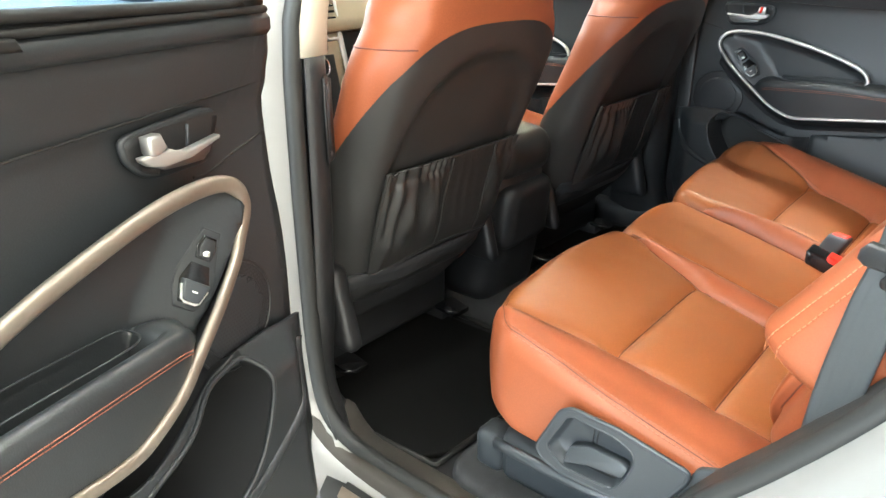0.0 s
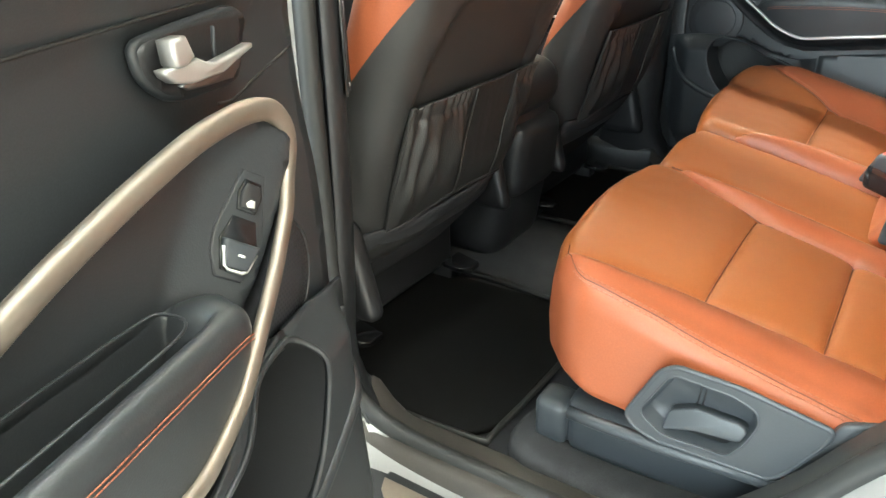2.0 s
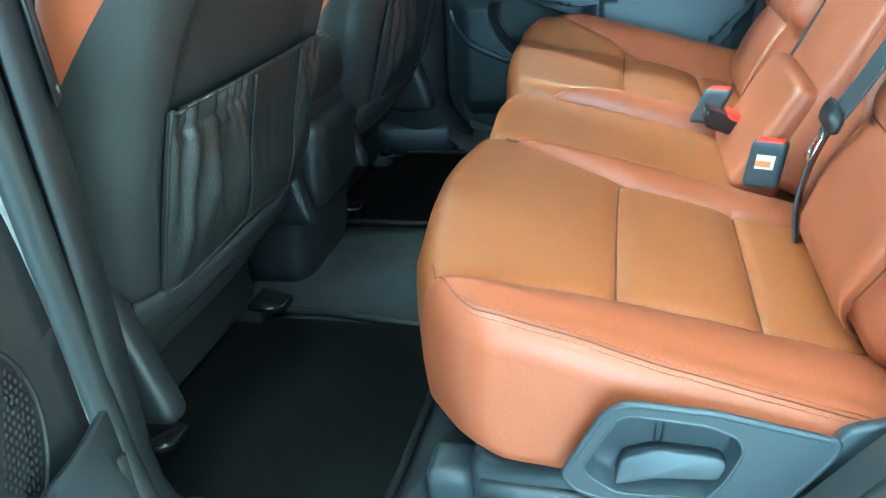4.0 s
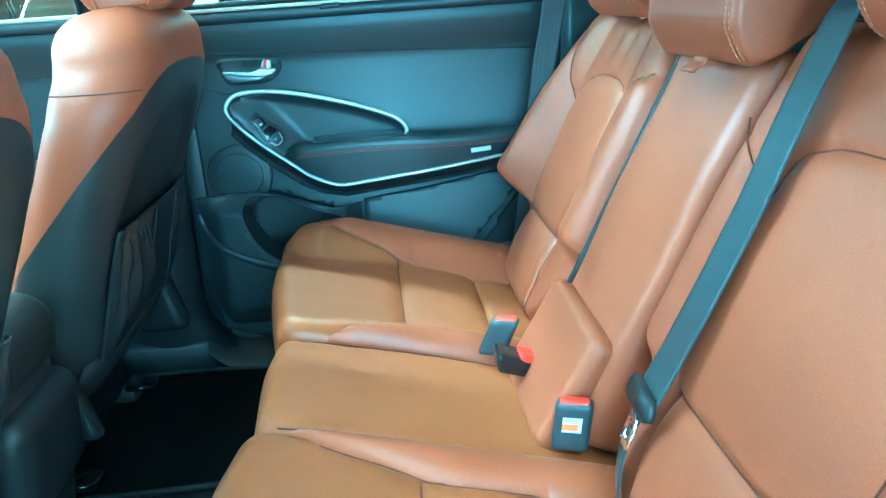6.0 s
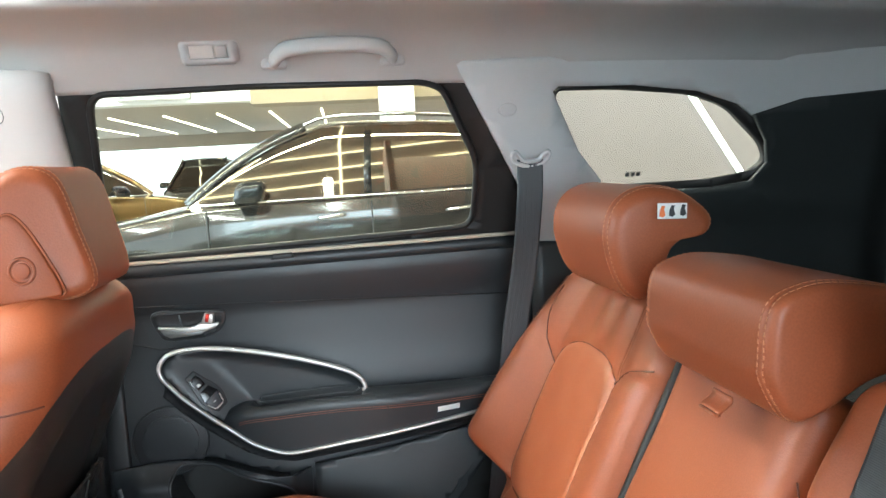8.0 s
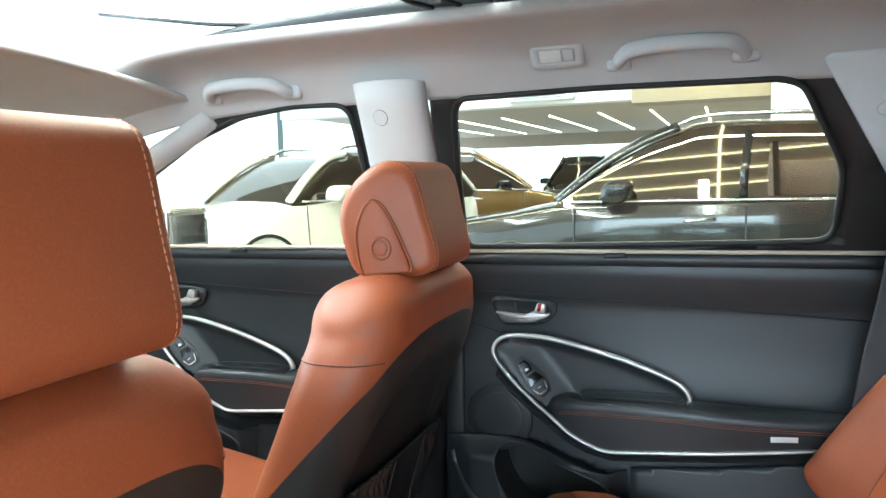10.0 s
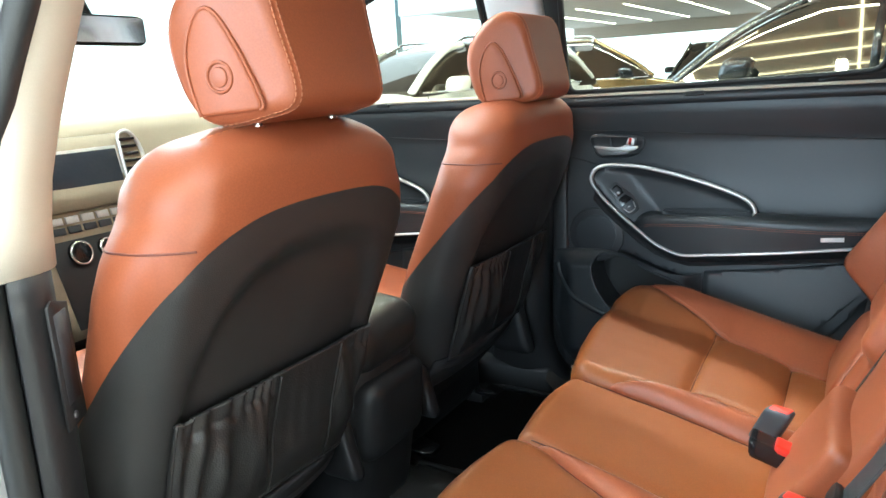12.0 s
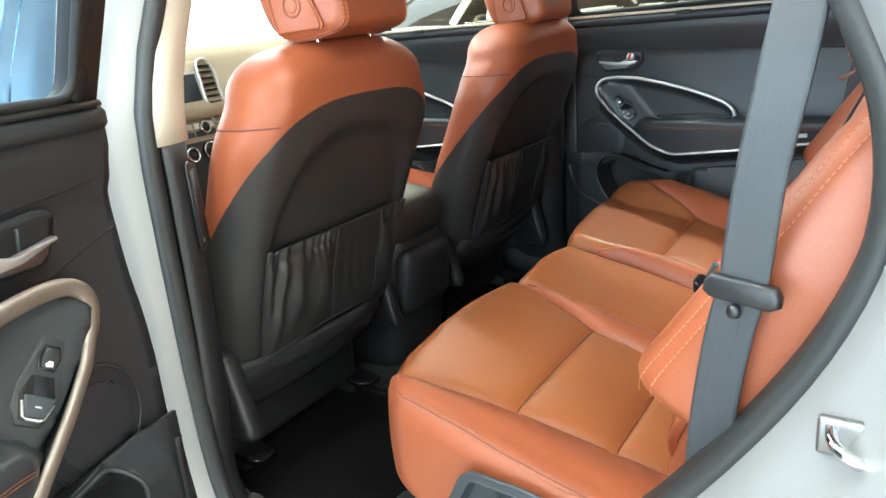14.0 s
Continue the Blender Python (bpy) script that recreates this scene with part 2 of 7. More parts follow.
def grid(name, f, nu, nv, close_u=False, close_v=False):
    """A sheet from f(u, v), u and v from 0 to 1."""
    us = np.linspace(0, 1, nu + (0 if close_u else 1), endpoint=not close_u)
    vs = np.linspace(0, 1, nv + (0 if close_v else 1), endpoint=not close_v)
    verts = [f(u, v) for u in us for v in vs]
    a, b = len(us), len(vs)
    faces = []
    for i in range(nu):
        for j in range(nv):
            faces.append((i * b + j, ((i + 1) % a) * b + j, ((i + 1) % a) * b + (j + 1) % b, i * b + (j + 1) % b))
    return from_arrays(name, verts, faces)


def solid(me, thick):
    """Gives a sheet its thickness, outward along its normals."""
    bm = bmesh.new()
    bm.from_mesh(me)
    bmesh.ops.recalc_face_normals(bm, faces=bm.faces)
    bmesh.ops.solidify(bm, geom=bm.faces[:], thickness=thick)
    bm.to_mesh(me)
    bm.free()
    return me


def smooth_line(pts, n=8, closed=False):
    """A Catmull-Rom line through the points."""
    p = [np.array(q, float) for q in pts]
    m = len(p)
    out = []
    for i in range(m if closed else m - 1):
        p0, p1 = p[(i - 1) % m] if closed or i else p[0], p[i]
        p2 = p[(i + 1) % m]
        p3 = p[(i + 2) % m] if closed or i + 2 < m else p[-1]
        for k in range(n):
            t = k / n
            out.append(0.5 * (2 * p1 + (p2 - p0) * t + (2 * p0 - 5 * p1 + 4 * p2 - p3) * t * t + (3 * p1 - p0 - 3 * p2 + p3) * t ** 3))
    if not closed:
        out.append(p[-1])
    return out


def sweep(name, pts, section, up=(0, 0, 1), closed=False, cap=True, scale=None):
    """A section, points (side, up), drawn along a line; up holds it upright."""
    pts = [Vector(map(float, p)) for p in pts]
    m, k = len(pts), len(section)
    verts, faces = [], []
    for i, p in enumerate(pts):
        a = pts[i - 1] if closed or i else pts[0]
        b = pts[(i + 1) % m] if closed or i + 1 < m else pts[-1]
        ahead = (b - a).normalized()
        upv = Vector(up(i / max(1, m - 1))) if callable(up) else Vector(up)
        side = ahead.cross(upv).normalized()
        top = side.cross(ahead).normalized()
        s = scale(i / max(1, m - 1)) if scale else 1.0
        verts += [p + side * (x * s) + top * (y * s) for x, y in section]
    for i in range(m if closed else m - 1):
        j = (i + 1) % m
        for q in range(k):
            faces.append((i * k + q, i * k + (q + 1) % k, j * k + (q + 1) % k, j * k + q))
    if cap and not closed:
        faces += [tuple(range(k))[::-1], tuple(range((m - 1) * k, m * k))]
    return fix_normals(from_arrays(name, verts, faces))


def ring(r, n=8, ry=None):
    ry = ry or r
    return [(r * math.cos(2 * math.pi * i / n), ry * math.sin(2 * math.pi * i / n)) for i in range(n)]


def bar(w, h):
    """A flat section with eased edges."""
    e = min(w, h) * 0.3
    return [(-w / 2, -h / 2 + e), (-w / 2 + e, -h / 2), (w / 2 - e, -h / 2), (w / 2, -h / 2 + e), (w / 2, h / 2 - e), (w / 2 - e, h / 2), (-w / 2 + e, h / 2), (-w / 2, h / 2 - e)]


def tube(name, pts, r, n=8, closed=False, up=(0, 0, 1)):
    return sweep(name, pts, ring(r, n), up, closed)


def plate(name, outline, place, thick, bevel=0.003):
    """A plate with rounded rims: outline in (u, v), place(u, v, d) gives the point at depth d."""
    bm = bmesh.new()
    vs = [bm.verts.new((u, v, 0)) for u, v in outline]
    f = bm.faces.new(vs)
    ext = bmesh.ops.extrude_face_region(bm, geom=[f])
    top = [g for g in ext["geom"] if isinstance(g, bmesh.types.BMVert)]
    bmesh.ops.translate(bm, vec=(0, 0, thick), verts=top)
    bmesh.ops.recalc_face_normals(bm, faces=bm.faces)
    if bevel:
        edges = [e for e in bm.edges if abs(e.verts[0].co.z - thick) < 1e-6 and abs(e.verts[1].co.z - thick) < 1e-6]
        bmesh.ops.bevel(bm, geom=edges, offset=bevel, segments=2, affect="EDGES", profile=0.5, clamp_overlap=True)
    for v in bm.verts:
        v.co = place(v.co.x, v.co.y, v.co.z)
    bmesh.ops.recalc_face_normals(bm, faces=bm.faces)
    me = bpy.data.meshes.new(name)
    bm.to_mesh(me)
    bm.free()
    return me


def filled(name, outer, inner, place, thick, lattice=0.03):
    """A plate with an opening (inner may be None), cut into a lattice so that place() can bend it."""
    bm = bmesh.new()
    rims = []
    for loop in [outer] + ([inner] if inner else []):
        vs = [bm.verts.new((u, v, 0)) for u, v in loop]
        rims += [bm.edges.new((vs[i], vs[(i + 1) % len(vs)])) for i in range(len(vs))]
    bmesh.ops.triangle_fill(bm, edges=rims, use_beauty=True)
    lo = [min(q[i] for q in outer) for i in (0, 1)]
    hi = [max(q[i] for q in outer) for i in (0, 1)]
    for axis in (0, 1):
        at = lo[axis] + lattice
        while at < hi[axis]:
            no, co = [0, 0, 0], [0, 0, 0]
            no[axis], co[axis] = 1, at
            bmesh.ops.bisect_plane(bm, geom=bm.verts[:] + bm.edges[:] + bm.faces[:], plane_co=co, plane_no=no)
            at += lattice
    ext = bmesh.ops.extrude_face_region(bm, geom=bm.faces[:])
    bmesh.ops.translate(bm, vec=(0, 0, thick), verts=[g for g in ext["geom"] if isinstance(g, bmesh.types.BMVert)])
    for v in bm.verts:
        v.co = place(v.co.x, v.co.y, v.co.z)
    bmesh.ops.recalc_face_normals(bm, faces=bm.faces)
    me = bpy.data.meshes.new(name)
    bm.to_mesh(me)
    bm.free()
    return me


def fillet(loop, r, n=5):
    """Rounds the corners of a closed outline off with arcs of about radius r."""
    out = []
    for i, q in enumerate(loop):
        p, a, b = Vector(q), Vector(loop[i - 1]), Vector(loop[(i + 1) % len(loop)])
        cut = min(r, (a - p).length * 0.45, (b - p).length * 0.45)
        s0, s1 = p + (a - p).normalized() * cut, p + (b - p).normalized() * cut
        out += [tuple((1 - k) ** 2 * s0 + 2 * k * (1 - k) * p + k * k * s1) for k in [j / n for j in range(n + 1)]]
    return out


def stitches(name, pts, parent, length=0.006, gap=0.004, r=0.0009, mat=None, lift=(0, 0, 0.001)):
    """A row of thread stitches along a line."""
    pts = [Vector(map(float, p)) + Vector(lift) for p in pts]
    verts, faces = [], []
    run, acc = 0.0, []
    seg = [(pts[i], pts[i + 1], (pts[i + 1] - pts[i]).length) for i in range(len(pts) - 1)]
    total = sum(s[2] for s in seg)

    def at(d):
        for a, b, ln in seg:
            if d <= ln:
                return a.lerp(b, d / max(ln, 1e-9))
            d -= ln
        return pts[-1]

    while run + length < total:
        a, b = at(run), at(run + length)
        d = (b - a).normalized()
        s = d.cross(Vector((0.31, 0.52, 0.8))).normalized() * r
        u = d.cross(s).normalized() * r
        base = len(verts)
        for q in (a, b):
            verts += [q + s, q + u, q - s, q - u]
        faces += [(base + i, base + (i + 1) % 4, base + 4 + (i + 1) % 4, base + 4 + i) for i in range(4)]
        run += length + gap
    return part(name, from_arrays(name, verts, faces), mat or THREAD, parent, "contrast stitching")


def dip(x, at, width):
    """A soft groove profile, 1 at its middle."""
    return np.exp(-((x - at) / width) ** 2)


def step(x, at, width):
    return 1 / (1 + np.exp(-(x - at) / width))


def line_dist(px, py, line):
    """Distance of points in a plane from a broken line."""
    best = np.full(len(px), 9.0)
    for (ax, ay), (bx, by) in zip(line, line[1:]):
        dx, dy = bx - ax, by - ay
        k = np.clip(((px - ax) * dx + (py - ay) * dy) / max(1e-12, dx * dx + dy * dy), 0, 1)
        best = np.minimum(best, np.hypot(px - ax - k * dx, py - ay - k * dy))
    return best


def crease(px, py, line, width):
    """A sharp valley along a seam, 1 at its bottom."""
    return np.exp(-line_dist(px, py, line) / width)


def even(line, gap=0.012):
    """Points at even steps along a broken line."""
    out = []
    for a, b in zip(line, line[1:]):
        n = max(1, int(math.ceil(math.hypot(b[0] - a[0], b[1] - a[1]) / gap)))
        out += [(a[0] + (b[0] - a[0]) * k / n, a[1] + (b[1] - a[1]) * k / n) for k in range(n)]
    return out + [tuple(line[-1])]


def coords(me):
    a = np.empty(len(me.vertices) * 3)
    me.vertices.foreach_get("co", a)
    return a.reshape(-1, 3)


def bend(me, f):
    me.vertices.foreach_set("co", np.ascontiguousarray(f(coords(me))).ravel())
    me.update()
    return me


def split(me, planes, inside):
    """Cuts a mesh by planes (point, normal) and parts it into the faces whose middle is inside, and the rest."""
    bm = bmesh.new()
    bm.from_mesh(me)
    for co, no in planes:
        bmesh.ops.bisect_plane(bm, geom=bm.verts[:] + bm.edges[:] + bm.faces[:], plane_co=co, plane_no=no)
    out = []
    for want in (True, False):
        b2 = bm.copy()
        bmesh.ops.delete(b2, geom=[f for f in b2.faces if bool(inside(f.calc_center_median())) != want], context="FACES")
        m2 = bpy.data.meshes.new(me.name)
        b2.to_mesh(m2)
        b2.free()
        out.append(m2)
    bm.free()
    return out


# ================= the car's body =================
# x runs to the rear of the car, y to its right side, z up from the showroom floor

# floor pan with its tunnel
def floor_sheet(u, v):
    x, y = -1.7 + 4.0 * u, -0.72 + 1.44 * v
    hump = 0.05 * math.exp(-(y / 0.13) ** 4)
    rear = 0.10 / (1 + math.exp(-(x - 0.62) / 0.04)) if x > 0.3 else 0.0
    return (x, y, 0.325 + hump + rear)


floor = part("floor", solid(grid("floor", floor_sheet, 60, 40), 0.03), CARPET)
tagged(floor, "charcoal carpeted floor of the car with a low tunnel", "floor", kind="structure")


def floor_mat(y0, y1, x0, x1, z):
    t = thing("floor_mat", "black carpet floor mat with a bound edge lying in the footwell", "floor mat", "floor mats")
    pts = [(x0 + 0.03, y0), (x1 - 0.04, y0), (x1, y0 + 0.05), (x1, y1 - 0.05), (x1 - 0.04, y1), (x0, y1), (x0, y0 + 0.06)]
    part("carpet", plate("carpet", pts, lambda u, v, d: Vector((u, v, z + d)), 0.012, 0.004), MAT, t)
    part("binding", tube("binding", [(u, v, z + 0.008) for u, v in smooth_line(pts, 4, True)], 0.006, 6, True), RUBBER, t)
    return t


floor_mat(-0.64, -0.20, -0.25, 0.16, 0.333)
floor_mat(0.20, 0.62, -0.25, 0.16, 0.333)


# ---- side openings: the outline of the rear door's aperture, (x, z) ----
APERTURE = [(-0.03, 1.30), (-0.045, 1.0), (-0.05, 0.70), (-0.045, 0.50), (-0.02, 0.41), (0.05, 0.375), (0.20, 0.365), (0.36, 0.37), (0.48, 0.40),
            (0.57, 0.49), (0.64, 0.595), (0.70, 0.67), (0.775, 0.775), (0.835, 0.88), (0.868, 0.98), (0.865, 1.07), (0.838, 1.14), (0.77, 1.27), (0.68, 1.42), (0.60, 1.445), (0.30, 1.45), (0.03, 1.445), (-0.015, 1.41)]


def grow(loop, d):
    """Moves a closed outline outwards."""
    p = [np.array(q) for q in loop]
    mid = sum(p) / len(p)
    out = []
    for i in range(len(p)):
        t = p[(i + 1) % len(p)] - p[i - 1]
        n = np.array((t[1], -t[0])) / max(1e-9, np.linalg.norm(t))
        if n @ (p[i] - mid) < 0:
            n = -n
        out.append(p[i] + n * d)
    return out


def relax(loop, n):
    """Rounds a closed outline off."""
    p = [np.array(q) for q in loop]
    for _ in range(n):
        p = [(p[i - 1] + 2 * p[i] + p[(i + 1) % len(p)]) / 4 for i in range(len(p))]
    return p


def lean(z):
    """How far the side leans in above the belt."""
    return 0.42 * 0.03 * math.log(1 + math.exp(min(30, (z - 1.10) / 0.03)))


def loop_loft(name, rings):
    verts, faces, k = [], [], len(rings[0])
    for r in rings:
        verts += r
    for i in range(len(rings) - 1):
        for j in range(k):
            faces.append((i * k + j, i * k + (j + 1) % k, (i + 1) * k + (j + 1) % k, (i + 1) * k + j))
    return fix_normals(from_arrays(name, verts, faces))


def aperture_side(sign, door_open):
    loop = smooth_line(APERTURE, 4, True)
    lay = lambda ring2, y: [(q[0], sign * (y - lean(q[1])), q[1]) for q in ring2]
    if not door_open:
        rings = [lay(grow(loop, d), y) for d, y in ((0.03, 0.745), (0.045, 0.785), (0.055, 0.82), (0.098, 0.858))]
        jamb = part("body_side_right", loop_loft("body_side", rings), PLASTIC)
        tagged(jamb, "dark jamb round the closed far door", "car body", kind="structure")
        cover = part("pillar_foot", filled("pillar_foot", [(0.44, 0.36), (0.60, 0.36), (0.90, 0.80), (0.93, 1.12), (0.80, 1.12), (0.80, 0.90), (0.66, 0.66), (0.52, 0.50)], None, lambda u, v, d: Vector((u, 0.742 + d, v)), 0.01, 0.05), SEAL)
        tagged(cover, "charcoal trim behind the closed far door", "trim", kind="structure")
        return loop
    seal = part("door_seal", tube("door_seal", lay(grow(loop, 0.004), 0.715), 0.015, 10, True, up=(0, 1, 0)), SEAL)
    tagged(seal, "black rubber weatherstrip round the door opening", "trim", kind="structure")
    # the painted jamb and the outer skin
    rings = [lay(relax(grow(loop, d), int(120 * d)), y) for d, y in ((0.006, 0.70), (0.010, 0.735), (0.018, 0.745), (0.026, 0.775), (0.045, 0.785), (0.055, 0.82), (0.075, 0.845), (0.098, 0.858))]
    jamb = part("body_side_left", loop_loft("body_side", rings), PAINT)
    tagged(jamb, "silver painted door jamb and body side", "car body", kind="structure")
    # dark inner flange towards the cabin
    rear = [i for i, q in enumerate(loop) if q[0] > 0.5 and 0.42 < q[1] < 1.30]
    rr = [[(q[0], sign * (y - lean(q[1])), q[1]) for q in [grow(loop, d)[i] for i in rear]] for d, y in ((0.004, 0.712), (-0.002, 0.709), (-0.006, 0.704), (-0.009, 0.69), (-0.010, 0.672))]
    k = len(rear)
    fl = from_arrays("flange", [v for r in rr for v in r], [(i * k + j, i * k + j + 1, (i + 1) * k + j + 1, (i + 1) * k + j) for i in range(4) for j in range(k - 1)])
    fo = part("door_flange", fix_normals(fl), SEAL)
    tagged(fo, "slate grey plastic flange inside the rear door opening", "trim", kind="structure")
    return loop


aperture_side(-1, True)
aperture_side(1, False)


def body_skin(sign):
    """The outer skin round the opening: rear quarter, sill, B pillar and roof side."""
    loop = relax(grow(smooth_line(APERTURE, 4, True), 0.098), 11)
    outer = [(-0.30, 0.22), (1.15, 0.22), (1.3, 0.55), (1.75, 0.6), (1.9, 1.0), (1.75, 1.16), (0.96, 1.17), (0.80, 1.42), (0.74, 1.60), (-0.17, 1.60), (-0.17, 1.12), (-0.19, 0.5)]
    mid = np.array((0.4, 0.95))

    def reach(q):
        d = np.array(q) - mid
        best = 1.02
        for i in range(len(outer)):
            a, b = np.array(outer[i]), np.array(outer[(i + 1) % len(outer)])
            m = np.array([[d[0], a[0] - b[0]], [d[1], a[1] - b[1]]])
            if abs(np.linalg.det(m)) < 1e-9:
                continue
            k, u = np.linalg.solve(m, a - mid)
            if k > 0 and -1e-6 <= u <= 1 + 1e-6:
                best = max(best, k)
        return mid + d * best
    far = relax([reach(q) for q in loop], 2)
    y = lambda z, e: sign * (0.86 + 0.012 * math.sin(e * math.pi) - lean(z))
    rings = []
    for e in np.linspace(0, 1, 6):
        rings.append([(q[0] * (1 - e) + w[0] * e, y(q[1] * (1 - e) + w[1] * e, e), q[1] * (1 - e) + w[1] * e) for q, w in zip(loop, far)])
    ob = part("body_skin_" + ("left" if sign < 0 else "right"), loop_loft("quarter", rings), PAINT)
    return tagged(ob, "silver painted outer skin of the car's side", "car body", kind="structure")


body_skin(-1)
body_skin(1)

# sill trim with the scuff plate
for sign in (-1, 1):
    sill = thing("door_sill", "charcoal plastic sill trim with a bright scuff plate", "sill", "door sills", "structure")
    prof = [(0.640, 0.335), (0.658, 0.354), (0.70, 0.360), (0.735, 0.368), (0.752, 0.362), (0.757, 0.33)]
    xs = np.linspace(-0.04, 0.60, 24)
    verts = [(x, sign * y, z + 0.012 * max(0, (x - 0.40) / 0.2) + 0.05 * max(0, (0.04 - x) / 0.08) ** 2) for x in xs for y, z in prof]
    k = len(prof)
    faces = [(i * k + j, i * k + j + 1, (i + 1) * k + j + 1, (i + 1) * k + j) for i in range(len(xs) - 1) for j in range(k - 1)]
    part("sill_cover", fix_normals(from_arrays("sill_cover", verts, faces)), SILL, sill)
    base = plate("scuff", [(0.03, 0.768), (0.40, 0.772), (0.415, 0.79), (0.40, 0.832), (0.08, 0.832), (0.05, 0.81)], lambda u, v, d: Vector((u, sign * v, 0.338 + d - (v - 0.785) * 0.25)), 0.006, 0.002)
    part("scuff_base", base, PLASTIC, sill)
    top = plate("scuff_top", [(0.078, 0.783), (0.36, 0.783), (0.37, 0.82), (0.11, 0.82), (0.085, 0.80)], lambda u, v, d: Vector((u, sign * v, 0.3445 + d - (v - 0.785) * 0.25)), 0.003, 0.001)
    sp = part("scuff_plate", top, SCUFF, sill, "brushed metal scuff plate")
    for k2 in range(5):
        bx = 0.13 + 0.045 * k2
        part("engraving", plate("engraving", [(bx, 0.802), (bx + 0.03, 0.802), (bx + 0.034, 0.812), (bx + 0.004, 0.812)], lambda u, v, d: Vector((u, sign * v, 0.348 + d - (v - 0.785) * 0.25)), 0.0006, 0), PLASTIC_GREY, sp)

# raised carpet between the sill and the seat base, and the door striker on the near jamb
for sign in (-1, 1):
    cs = part("carpet_step", pillow("carpet_step", (0.22, 0.075, 0.022), 0.02, 0.012, lambda p: np.stack([p[:, 0] + 0.410 + 0.04 * np.abs(p[:, 1] / 0.075) ** 3 * (p[:, 0] < 0), sign * (0.592 + p[:, 1]), p[:, 2] + 0.348 + 0.004 * np.sin(p[:, 0] * 23)], 1)), CARPET)
    tagged(cs, "charcoal carpet raised beside the seat base", "carpet", kind="structure")
striker = thing("door_striker", "bright steel door striker loop on the painted jamb", "door striker")
part("plate", box("plate", (0.842, -0.792, 0.826), (0.885, -0.782, 0.858), 0.003), STEEL, striker)
part("loop", tube("loop", smooth_line([(0.852, -0.785, 0.850), (0.856, -0.812, 0.850), (0.868, -0.822, 0.846), (0.880, -0.812, 0.838), (0.882, -0.785, 0.836)], 6), 0.005, 10), CHROME, striker, "bright steel loop")

# kick panels ahead of the front doors
for sign in (-1, 1):
    kp = part("kick_panel", box("kick_panel", (-1.5, min(sign * 0.66, sign * 0.73), 0.3), (-0.86, max(sign * 0.66, sign * 0.73), 1.08), 0.02), PLASTIC)
    tagged(kp, "charcoal plastic kick panel in the front footwell", "side trim", kind="structure")

# rocker below the sill
for sign in (-1, 1):
    rk = part("rocker", box("rocker", (-1.5, min(sign * 0.70, sign * 0.85), 0.2), (0.8, max(sign * 0.70, sign * 0.85), 0.33), 0.02), PAINT)
    tagged(rk, "silver painted rocker panel under the door", "car body", kind="structure")


